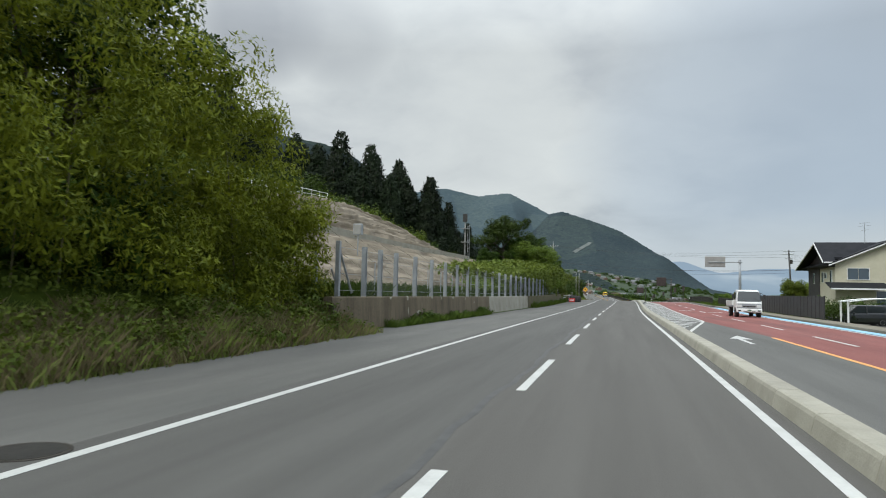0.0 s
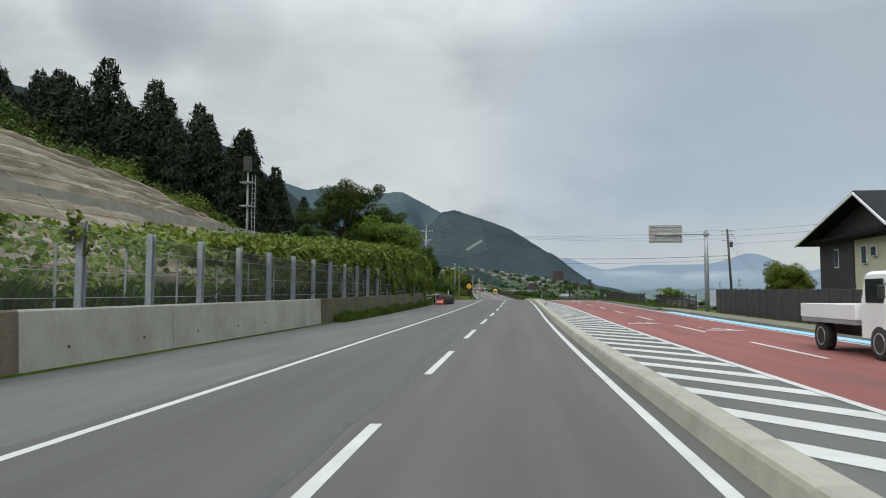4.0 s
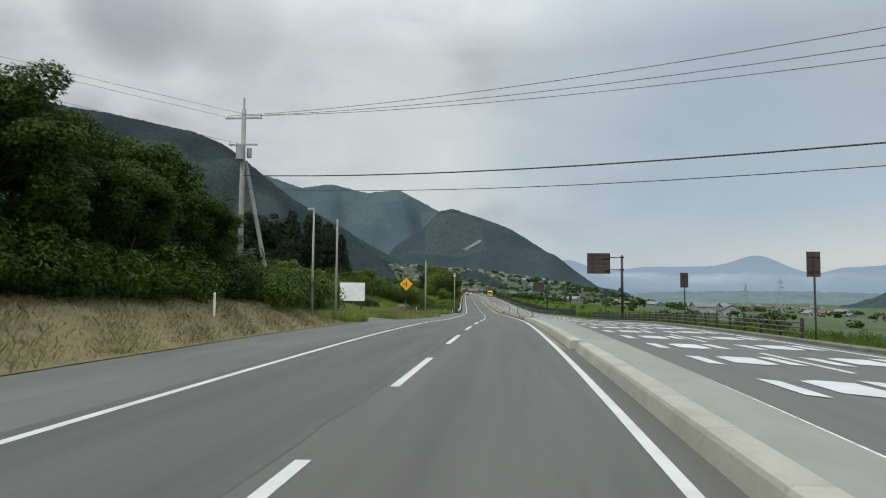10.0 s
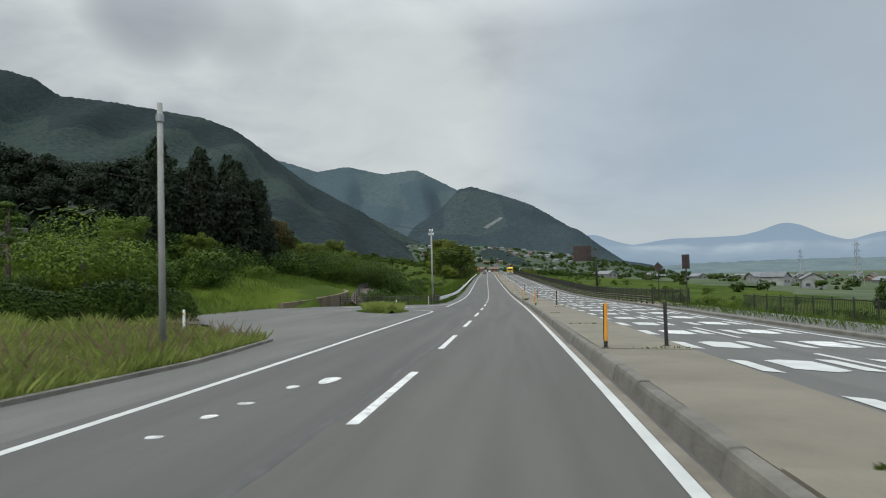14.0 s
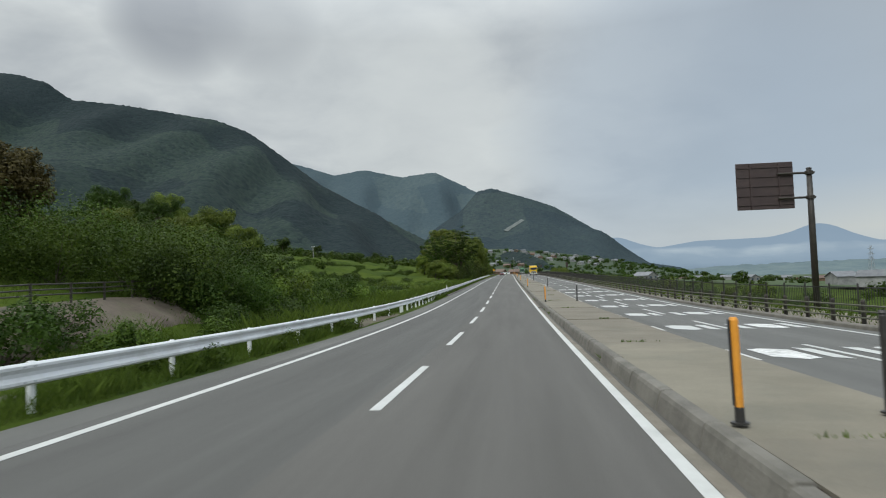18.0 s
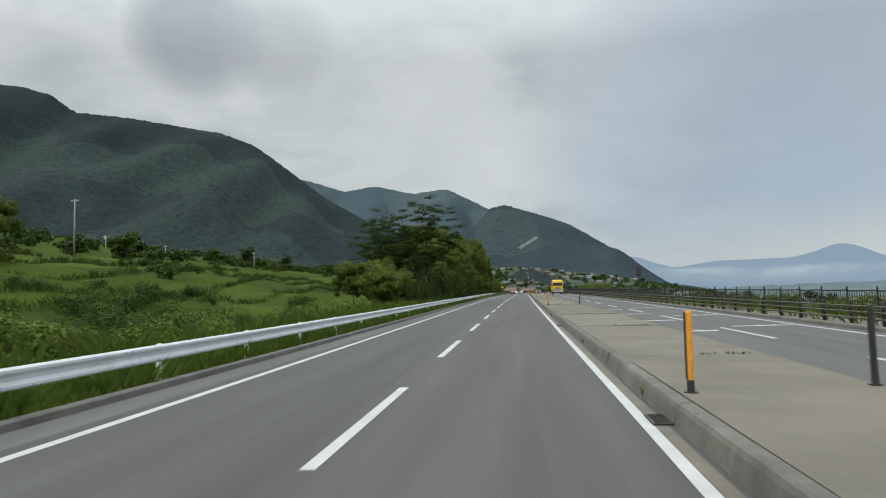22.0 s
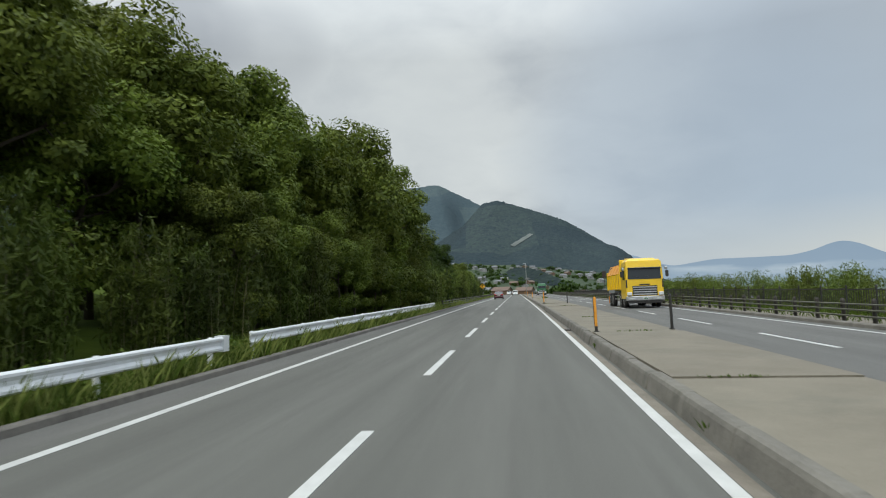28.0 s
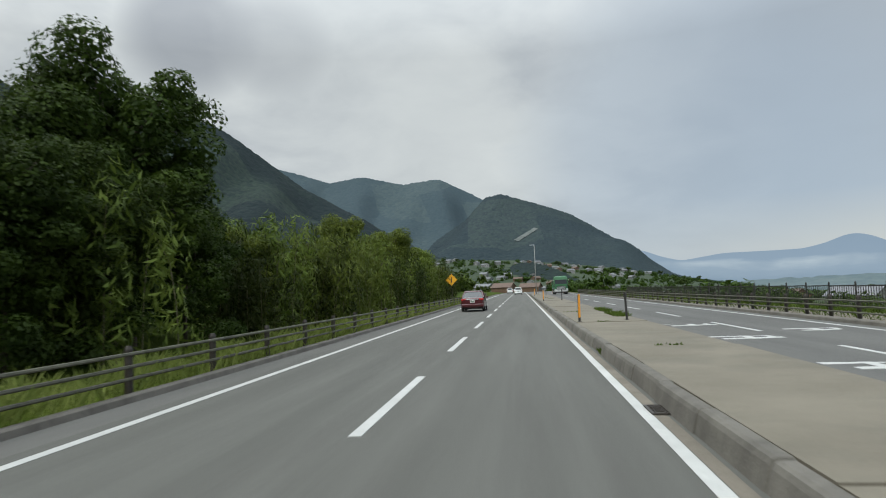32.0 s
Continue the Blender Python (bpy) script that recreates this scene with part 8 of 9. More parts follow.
# ---- poles, wires ----
def pole(s, d, top, r, label, lean=0.0, arms=(), shaft=None):
    z0 = G(s, d)
    t = thing("utility_pole", MX(s, d, z0), label, "utility pole")
    hgt = top - z0
    part("pole_shaft", Geo().tube([(0, 0, -.5), (lean * .5, 0, hgt * .5), (lean, 0, hgt)], [r, r * .85, r * .7], 12), shaft or POLE_CONC, t, smooth=True)
    for z, w in arms:
        arm = part("cross_arm", Geo().box(-w + lean, w + lean, -.05, .05, hgt - z - .05, hgt - z + .05), STEEL_GREY, t)
        for k in (-1, -.55, .55, 1):
            part("insulator", Geo().tube([(lean + k * (w - .06), 0, hgt - z + .05), (lean + k * (w - .06), 0, hgt - z + .22)], [.05, .035], 8), WHITE_PAINT, arm)
    return t, hgt


up_, hh = pole(156.7, -14.2, 13.0, .19, "concrete utility pole with crossarms and a transformer", 0, ((.55, 1.15), (2.2, .9)))
part("transformer", Geo().tube([(.0, -.42, hh - 3.2), (.0, -.42, hh - 2.3)], .26, 14), STEEL_GREY, up_, "grey transformer can")
part("transformer", Geo().tube([(.36, .1, hh - 3.0), (.36, .1, hh - 2.4)], .15, 10), STEEL_GREY, up_, "grey switch box")
part("brace_pole", Geo().tube([(.15, .1, hh - 3.2), (1.75, 1.1, -.3)], [.11, .15], 10), POLE_CONC, up_, "slanting brace pole")
part("top_stub", Geo().tube([(0, 0, hh), (0, 0, hh + .7)], .06, 8), STEEL_GREY, up_)
rp_, hr = pole(127.8, 30, 9.6, .18, "dark leaning utility pole with crossarms across the road", -.55, ((.25, .95), (.75, .8), (1.5, .6)), STEEL_BLACK)
part("transformer", Geo().tube([(-.2, -.35, hr - 2.4), (-.2, -.35, hr - 1.7)], .2, 12), STEEL_BROWN, rp_)


def cable(a, b, sag, r, label, n=16):
    a, b = np.array(a), np.array(b)
    g = Geo().tube([(a + (b - a) * k / n - np.array([0, 0, sag * 4 * (k / n) * (1 - k / n)])).tolist() for k in range(n + 1)], r, 5)
    return solid("overhead_cable", g, WIRE, label, "cable", group="cables")


A0 = lambda h, off=0.0: P(156.7, -14.2 + off, h)
B0 = lambda h, off=0.0: P(127.8, 29.7 + off, h)
for o, hb in ((-1.0, 9.5), (.2, 8.9), (1.0, 8.4)):
    cable(A0(12.6, o), B0(hb, o * .9), 1.0, .013, "thin power line across the road")
cable(A0(8.9), B0(6.1), .9, .030, "thick black cable across the road")
cable(A0(8.1), B0(5.6), 1.0, .016, "thin black cable across the road")
for o, h in ((-.9, 12.5), (.9, 12.5), (0, 10.8)):
    cable(A0(h, o), P(120, -75, 22 + h * .2), 1.0, .010, "power line running up the hill")
for h in (9.4, 8.6, 7.6):
    cable(B0(h), P(40, 62, 8 + h * .2), 1.2, .012, "power line running past the house")
    cable(B0(h), P(260, 90, 4 + h * .3), 1.2, .012, "power line running down the valley")

for s, d, z, lamp in ((153.3, -8.7, 6.3, True), (156.6, -8.2, 6.2, False)):
    t, h_ = pole(s, d, z, .075, "slim pale steel pole beside the road", .0)
    if lamp:
        part("lamp_head", Geo().box(-.35, .05, -.06, .06, h_ - .05, h_ + .08, .02), STEEL_GREY, t)
pl14, h14 = pole(197, -7.1, 6.55, .10, "slim grey concrete pole on the grass verge")
part("pole_band", Geo().tube([(0, 0, h14 - .5), (0, 0, h14 - .3)], .11, 10), STEEL_GREY, pl14)
pole(250.6, -5.6, 7.67, .11, "slim grey concrete pole behind the guard rail", 0, ((.12, .22), (.5, .28)))
for o in (-.2, .2):
    cable(P(250.6, -5.6 + o, 7.55), P(205, -62, 18), .6, .010, "thin cable from the pole to the hill")
for s, d, z in ((430.6, -75, 19.5), (470, -95, 17), (509.8, -75, 14.6), (560, -130, 22), (600, -180, 30)):
    pole(s, d, z, .15, "distant utility pole in the fields", 0, ((.4, .7),))
mst, hm = pole(84.5, -18.9, 11.3, .10, "steel mast with a ladder and small platform by the slope")
for z in (1.4, 3.2):
    part("platform", Geo().box(-.5, .5, -.4, .4, hm - z, hm - z + .06, .01), STEEL_GREY, mst)
for x in (.35, .6):
    part("ladder_rail", Geo().tube([(x, 0, hm - 6), (x, 0, hm - .8)], .025, 6), STEEL_GREY, mst)
for k in range(14):
    part("ladder_rung", Geo().tube([(.35, 0, hm - 5.9 + .37 * k), (.6, 0, hm - 5.9 + .37 * k)], .015, 5), STEEL_GREY, mst)
part("signal_box", Geo().box(-.28, .28, -.3, .1, hm - .5, hm + .6, .03), STEEL_BLACK, mst, "black box on the mast top")
lamp32, hl32 = pole(640, 2.2 + 2.6, 9.5, .09, "tall street lamp in the median far ahead")
part("lamp_head", Geo().box(-.9, .0, -.12, .12, hl32 - .02, hl32 + .1, .03), STEEL_GREY, lamp32)

# small white marker posts
for s, d in ((141.2, -8.9), (148.8, -12.5), (118, -9.5), (201.2, -8.6), (231.8, -6.6), (248.8, -5.9), (324.3, -5.2)):
    t = thing("marker_post", MX(s, d, G(s, d) if d < -5.25 else 0), "short white boundary marker post with a rounded top", "marker post", "marker posts")
    part("post_body", Geo().tube([(0, 0, -.2), (0, 0, .86), (0, 0, .92)], [.045, .045, .03], 10), WHITE_PAINT, t)
    part("reflector", Geo().tube([(0, -.05, .78), (0, -.04, .78)], .03, 8), LAMP_AMBER, t)

# ---- sacks, rail end and arrow board at the wall's end ----
for i, (s, d, w, h) in enumerate(((106.6, -6.75, .62, 1.0), (106.9, -6.1, .58, .98), (107.9, -5.75, .55, .95), (108.9, -5.65, .55, .95), (109.8, -5.8, .5, .9), (107.4, -7.0, .6, 1.05), (108.6, -6.7, .6, 1.05), (109.4, -6.5, .55, .95))):
    t = thing("sack", MX(s, d, 0, rng.uniform(0, 90)), "bulky black ballast sack tied at the top", "sack", "ballast sacks")
    rings = []
    for z, q in ((0, .86), (.1, 1.0), (.45, 1.04), (.75, .98), (.9, .8), (.98, .45), (1.04, .28)):
        rings.append([(w * .62 * q * (1 + .05 * math.sin(5 * a + i)) * math.cos(a), w * .62 * q * (1 + .05 * math.cos(4 * a + i)) * math.sin(a), z * h) for a in [2 * math.pi * k / 18 for k in range(18)]])
    part("sack_body", Geo().loft(rings), BAG, t, smooth=True)
    part("sack_tie", Geo().tube([(w * .18 * math.cos(a), w * .18 * math.sin(a), h * 1.0) for a in [2 * math.pi * k / 12 for k in range(13)]], .02, 5), STEEL_BLACK, t)
    part("strap", Geo().tube([(w * .655 * math.cos(a), w * .655 * math.sin(a), h * .72) for a in [2 * math.pi * k / 18 for k in range(19)]], .012, 4), STEEL_BLACK, t)
ab = thing("arrow_board", MX(105.95, -6.55, 0), "red board with a white arrow leaning on the sacks", "arrow board")
part("board", Geo().box(-.42, .42, -.02, .02, .03, .60, .008), RED_BOARD, ab)
part("arrow", Geo().prism([(-.34, .25), (.12, .25), (.12, .17), (.36, .32), (.12, .47), (.12, .39), (-.34, .39)], -.028, -.0215), WHITE_PAINT, ab, "white arrow")
er = thing("bent_guard_rail", MX(106.0, -7.9, 0), "bent white rail end with a white plate", "guard rail end")
part("rail_plate", Geo().tube([(-.25, 0, .45), (-.25, 0, .75)], .19, 14), STEEL_WHITE, er)
part("rail_tube", Geo().tube([(-.2, -.05, .7), (-.15, -.05, .95), (.3, 0, 1.02), (1.2, .2, 1.1)], .04, 8), STEEL_WHITE, er)
part("rail_tube", Geo().tube([(-.2, -.05, .6), (.5, 0, .8)], .04, 8), STEEL_WHITE, er)
part("leg", Geo().tube([(-.05, 0, 0), (0, 0, .6)], .04, 8), STEEL_WHITE, er)
part("leg", Geo().tube([(.9, .1, 0), (.9, .15, 1.3)], .035, 8), STEEL_WHITE, er)

# ---- white notice board seen from the road ----
nb = thing("notice_board", MX(180.4, -12.5, G(180.4, -12.5)), "blank white notice board on slanting timber legs", "notice board")
b_ = -G(180.4, -12.5)
part("board", Geo().box(-1.2, 1.2, -.03, .03, 1.55 + b_, 3.28 + b_, .01), WHITE_PAINT, nb)
for x in (-.8, .8):
    part("leg", Geo().box(x - .06, x + .06, .03, .12, -.3, 3.1 + b_, .01), WOOD_DARK, nb)
    part("stay", Geo().tube([(x, .08, 1.6 + b_), (x, .95, -.2)], .05, 6), WOOD_DARK, nb)

# ---- side-road corner: rail, cutting wall and ramp ----
corner = thing("corner_rail", MX(246, -5.1), "dark brown three-bar pipe rail at the side-road corner", "pipe rail")
pts = [(246.4, -5.1), (246.0, -7.6), (246.6, -10.2), (248.4, -13.2), (250.8, -15.5)]
for (s, d) in pts + [(248.2, -4.95), (249.9, -4.9), (246.2, -5.35)]:
    q = P(s, d, 0)
    part("rail_post", Geo().tube([q + np.array([0, 0, -.4]), q + np.array([0, 0, .95]), q + np.array([0, 0, 1.0])], [.065, .065, .045], 10), STEEL_BROWN, corner, world_space=True)
for h in (.4, .62, .84):
    part("rail_bar", Geo().tube([P(s, d, h).tolist() for s, d in pts], .032, 7), STEEL_BROWN, corner, world_space=True)
    part("rail_bar", Geo().tube([P(s, d, h).tolist() for s, d in ((246.4, -5.1), (248.2, -4.95), (249.9, -4.9))], .04, 7), STEEL_BROWN, corner, world_space=True)
g = Geo()
wl_ = [(244, -19.6), (247, -17.6), (250, -16.95), (256, -16.92), (262, -17.2), (266, -17.9), (270, -19.3)]
for k in range(len(wl_) - 1):
    (s0, d0), (s1, d1) = wl_[k], wl_[k + 1]
    h0, h1 = np.interp([s0, s1], [244, 250, 256, 270], [.5, .95, 1.1, 1.6])
    g.loft([[*P(s, [d, d + .08, d - .35, d - .35], [-.9, h, h, -.9]).tolist()] for s, d, h in ((s0, d0, h0), (s1, d1, h1))])
solid("cutting_wall", g, WALL_CONC, "old stained concrete wall holding the bank", "retaining wall", "structure")
g = Geo()
cs_ = steps(259, 298, .8)
for s in cs_:
    top = float(np.interp(s, [259, 266, 272, 284, 292, 298], [.25, .95, 1.25, 1.5, 1.3, .2]))
    foot = float(np.interp(s, [259, 266, 290, 298], [-15.2, -14.6, -15.0, -16.5]))
    lip = float(np.interp(s, [254, 272, 284, 290], [-15.5, -17.2, -18.4, -19.6]))
    for u in (0, .12, .24, .36, .48, .6, .72, .84, .93, 1.0, 1.25):
        d = foot + (lip - foot) * u ** 1.5
        h = -.9 + (top + .9) * min(1, u) ** .8 - (.05 if u == 1 else 0)
        q = .32 * noise.noise(Vector((s * .5, u * 2.5, 5))) + .18 * noise.noise(Vector((s * 1.6, u * 6, 8)))
        g.v.append(tuple(P(s, d + (q if 0 < u < 1 else 0), h + (.35 * q if u < 1 else .04)).tolist()))
g.f = [(i * 11 + j, i * 11 + j + 1, (i + 1) * 11 + j + 1, (i + 1) * 11 + j) for i in range(len(cs_) - 1) for j in range(10)]
solid("cutting_soil", g, SOIL, "bare brown earth cutting below the ramp rail", "earth bank", "structure", smooth=True)
ramp_rail = thing("ramp_rail", MX(252, -14.5), "dark rail climbing beside a ramp", "pipe rail")
rr = [(254, -15.6, -.5), (257, -15.7, -.1), (260, -15.9, .3), (263, -16.2, .65), (266, -16.6, .95), (269, -17, 1.15), (272, -17.4, 1.25), (275, -17.7, 1.35), (278, -18, 1.4), (281, -18.3, 1.45), (284, -18.6, 1.5), (287, -19.2, 1.5), (290, -20, 1.5)]
for s, d, h in rr:
    q = P(s, d, h)
    part("rail_post", Geo().tube([q + np.array([0, 0, -1.2]), q + np.array([0, 0, .9])], .06, 8), STEEL_BROWN, ramp_rail, world_space=True)
for hh_ in (.4, .62, .85):
    part("rail_bar", Geo().tube([P(s, d, h + hh_).tolist() for s, d, h in rr], .035, 6), STEEL_BROWN, ramp_rail, world_space=True)
sdash = mesh_of("side_dash", Geo().box(-.08, .08, 0, 1.0, -.01, .005), WHITE_LINE)
for k in range(16, 21):
    tagged(new("side_dash", sdash), "short white guide dash across the junction", "road marking", "junction dashes", "structure").matrix_basis = MX(206 + 2 * k, -3.2, .003)
solid("stop_line", Geo().add(P([238.6, 239.4, 243.6, 243.0], [-6.0, -6.3, -13.2, -13.6], .002).tolist(), [(0, 1, 2, 3)]), WHITE_LINE, "wide white stop line of the side road", "road marking", "structure")
solid("gravel_yard", Geo().sweep(steps(161, 174, 1.5), lambda s: [(-22, G(s, -22) + .05), (-17, G(s, -17) + .05), (-12, G(s, -12) + .04), (-9, G(s, -9) + .04), (-float(edge(s)) + .05, .0)]), GRAVEL, "grey gravel entrance beside the road", "gravel yard", "structure")

def cone(s, d):
    t = thing("traffic_cone", MX(s, d, G(s, d)), "faded orange and white traffic cone beside the fence", "traffic cone")
    part("cone_base", Geo().box(-.19, .19, -.19, .19, 0, .04, .01), RUBBER, t)
    c = part("cone_body", Geo().tube([(0, 0, .04), (0, 0, .66), (0, 0, .70)], [.14, .03, .025], 14), ORANGE, t, smooth=True)
    for z in (.22, .42):
        part("cone_band", Geo().tube([(0, 0, z), (0, 0, z + .11)], [.145 - z * .177, .145 - (z + .11) * .177], 14), WHITE_PAINT, c, "pale reflective band")


cone(124.6, 15.6)
ep = thing("edge_post", MX(117.6, 12.0, 0), "black and white post at the far road edge", "post")
part("post_body", Geo().tube([(0, 0, -.1), (0, 0, .66)], .05, 10), STEEL_BLACK, ep)
part("post_band", Geo().tube([(0, 0, .66), (0, 0, .92)], .045, 10), WHITE_PAINT, ep)
part("post_cap", Geo().tube([(0, 0, .92), (0, 0, 1.02), (0, 0, 1.05)], [.055, .055, .03], 10), STEEL_BLACK, ep)

# ---- turn arrow and road lettering as plain bars ----
solid("turn_arrow", Geo().add(P([21.0, 23.6, 23.6, 25.6, 23.4, 23.4, 21.0], [5.55, 5.55, 5.3, 5.85, 6.05, 5.7, 5.7], .009).tolist(), [(0, 1, 5, 6), (1, 2, 3, 4, 5)]), WHITE_LINE, "white painted turn arrow", "road marking", "structure")
for s0, d0, n in ((345, 7.75, 4), (352, 7.75, 4), (359, 7.75, 4), (366, 7.75, 3), (347, 10.3, 4), (356, 10.3, 4), (522.5, 7.8, 4), (529, 7.8, 4), (535, 7.8, 3), (524, 10.3, 4), (531, 10.3, 4), (68, 8.0, 3), (62.5, 10.1, 3), (368, 10.3, 3)):
    t = thing("road_lettering", MX(s0, d0, 0), "white painted road lettering shown as plain bars", "road marking", "road lettering", "structure")
    for i in range(n):
        y = 3.2 * i / n
        w = .75 + .25 * ((i * 7 + int(s0)) % 3 - 1)
        part("letter_bar", Geo().box(-w, w, y, y + .32, -.01, .009), WHITE_LINE, t)
    part("letter_bar", Geo().box(-.1, .12, -.1, 3.0, -.01, .0095), WHITE_LINE, t)
    part("letter_bar", Geo().box(.45, .62, .3, 2.3, -.01, .0095), WHITE_LINE, t)


# ---- black picket fence on the valley side ----
def picket(a, b, d, label, st=2.0, base=.05):
    t = thing("picket_fence", MX(a, d, base), label, "fence", "picket fences")
    allg = Geo()
    inv = t.matrix_basis.inverted()
    pm = mesh_of("fence_post", Geo().tube([(0, 0, -1.2), (0, 0, 1.15), (0, 0, 1.2)], [.04, .04, .02], 8), STEEL_BLACK)
    rail = mesh_of("fence_bar", Geo().box(-.018, .018, .04, st - .04, 1.0, 1.05), STEEL_BLACK)
    for i in range(int((b - a) / st)):
        m = inv @ MX(a + st * i, d, base)
        part("fence_post", pm, None, t, m=m)
        part("fence_bar", rail, None, t, m=m)
        for k in range(1, 12):
            q = P(a + st * i + k * st / 12, d, base)
            allg.box(q[0] - .011, q[0] + .011, q[1] - .011, q[1] + .011, q[2] + .08, q[2] + 1.02)
    part("picket_infill", allg, STEEL_BLACK, t, "thin black pickets", world_space=True, kind="stuff")
    return t


picket(84, 99, 14.0, "black steel picket fence at the valley edge")
picket(103, 137, 13.9, "black steel picket fence at the valley edge")
picket(168, 226, 17.2, "black steel picket fence behind the far rail", base=-.3)
picket(232, 420, 15.4, "long black steel picket fence behind the far rail", st=2.4, base=.05)
picket(420, 600, 15.4, "long black steel picket fence behind the far rail", st=2.4, base=.05)
solid("far_footpath", Geo().sweep(steps(231, 640, 4), [(12.7, .04), (13, .06), (15.1, .06), (15.2, -.2)]), CONC_SLAB, "narrow grey footpath behind the far rail", "footpath", "structure")
solid("path_mouth", Geo().sweep(steps(197, 231, 2), [(12.3, -.01), (13, 0), (15.5, .0), (15.7, -.2)]), ASPHALT_OLD, "asphalt opening of a path beside the rail", "path", "structure")
solid("valley_layby", Geo().sweep(steps(86, 143, 2), lambda s: [(12.3, -.01), (12.9, .0), (13.7, -.02), (13.75, -.2)]), ASPHALT_OLD, "worn asphalt strip beside the far line", "path", "structure")


# ---- village and valley buildings ----
def cottage(name, label, w, L, h, roof_h, wall_mat, roof_mat, m, group):
    t = thing(name, m, label, "house", group)
    part("wall_shell", Geo().prism([(-w / 2, -2), (w / 2, -2), (w / 2, h), (0, h + roof_h * .92), (-w / 2, h)], -L / 2, L / 2), wall_mat, t)
    o = .5
    part("roof", Geo().prism([(-w / 2 - o, h - .2), (0, h + roof_h), (w / 2 + o, h - .2), (w / 2 + o, h - .02), (0, h + roof_h + .2), (-w / 2 - o, h - .02)], -L / 2 - o, L / 2 + o), roof_mat, t)
    for k in (-.25, .25):
        part("window", Geo().box(w * k - .8, w * k + .8, -L / 2 - .06, -L / 2 + .02, h * .45, h * .45 + 1.2), HOUSE_GLASS, t)
    return t


ZERO = Matrix.Identity(4)
cot = [cottage("village_house", "pale village house with a grey tiled roof", 8, 11, 5.4, 2.2, WALL_FAR, ROOF_GREY, ZERO, "village houses"),
       cottage("village_house", "low village house with a grey roof", 9, 13, 3.2, 2.2, WALL_FAR, ROOF_GREY, ZERO, "village houses"),
       cottage("village_house", "timber village house with a rusty roof", 8, 12, 3.4, 2.4, WOOD_RED, ROOF_RUST, ZERO, "village houses"),
       cottage("farm_shed", "long pale farm shed with a grey roof", 10, 24, 3.4, 1.6, WALL_FAR, ROOF_GREY, MX(640, 190, G(640, 190), 40), "village houses")]


def vill_z(x, y):
    """Height of the gentle village slope."""
    v = min(1, max(0, (1950 - y) / 1000))
    crest = float(np.interp(x, [-700, -300, -120, 60, 200, 330], [95, 85, 74, 52, 24, -10]))
    return -20 + (crest + 20) * (1 - v) ** 1.1


FIELD = mat("village_slope_fields", (0.034, 0.050, 0.032), (0.064, 0.082, 0.052), scale=0.02, fine=0.15, rough=0.95, bump=0.5, spec=0.1, dirt_shade=(0.035, 0.055, 0.028), dirt_shade_scale=0.015, dirt_shade_amount=0.8)
gx, gy = np.linspace(-720, 340, 90), np.linspace(930, 1990, 80)
vv = np.array([(x, y, vill_z(x, y) + 1.6 * noise.noise(Vector((x / 30, y / 30, 2))) - (8 if y > 1950 else 0)) for y in gy for x in gx])
ff = np.array([(j * 90 + i, j * 90 + i + 1, (j + 1) * 90 + i + 1, (j + 1) * 90 + i) for j in range(79) for i in range(89)])
solid("village_slope", (vv, ff), FIELD, "green village slope with fields below the mountain", "hillside", "structure", smooth=True)
used = set()


def house_at(i, x, y, z, turn):
    m = pose(x, y, z, 0, 0, turn)
    if i in used:
        copy_thing(cot[i], m)
    else:
        cot[i].matrix_basis = m
        used.add(i)


for k in range(84):
    y = rng.uniform(1030, 1900)
    x = rng.uniform(-260, 180) * (y / 1700) - 60
    house_at(int(rng.choice([0, 0, 0, 1, 1, 2])), x, y, vill_z(x, y) - .3, rng.uniform(-40, 40) + (90 if rng.random() < .5 else 0))
for k in range(75):
    s, d = rng.uniform(380, 1500), rng.uniform(110, 620)
    p_ = P(s, d, G(min(s, 900), d))
    house_at(int(rng.choice([0, 0, 1, 1, 2, 2])), p_[0], p_[1], p_[2] - .2, rng.uniform(-40, 40) + (90 if rng.random() < .5 else 0))
for s, d, i, tn in ((655, -24, 2, 60), (905, -8, 2, 70), (930, 8, 2, 75), (960, 26, 1, 70), (915, 44, 2, 60), (990, -24, 1, 60), (1010, 60, 0, 75), (1040, -10, 2, 80), (870, -38, 1, 85), (520, 140, 0, 50), (700, 90, 1, 40)):
    p_ = P(s, d, G(s, d))
    house_at(i, p_[0], p_[1], p_[2] - (1.6 if s < 120 else .2), tn)

# hillside house, shelter and clipped garden pines behind the notice board
p_ = P(266, -84, 13.7)
cottage("hillside_house", "timber house with a grey roof on the hillside", 8, 15, 3.2, 2.4, WOOD_RED, ROOF_GREY, pose(p_[0], p_[1], p_[2], 0, 0, 84), "hillside house")
gw = thing("garden_wall", MX(240, -46.5, 6.3), "dark mossy stone wall of the hillside garden", "retaining wall", "", "structure")
for row in range(4):
    for k in range(9):
        w_ = .36 + .04 * rng.random()
        part("stone", Geo().box(-3.4 + .76 * k + .38 * (row % 2), -3.4 + .76 * k + .38 * (row % 2) + w_ * 2, -.25 + rng.normal(0, .03), .3, -.9 + .72 * row, -.9 + .72 * row + .68, .06), CONC_OLD, gw)
sh = thing("open_shelter", MX(205, -31.2, 2.0), "low open shelter with a dark weathered roof", "shelter")
part("roof_sheet", Geo().prism([(-3.8, 2.9), (3.7, 1.75), (3.7, 1.88), (-3.8, 3.03)], -2.0, 2.0), WOOD_DARK, sh, "dark weathered roof")
# added dark board stands in for the shade inside the shelter
part("back_wall", Geo().box(-3.5, 3.4, 1.8, 1.88, -.8, 1.8), WOOD_DARK, sh)
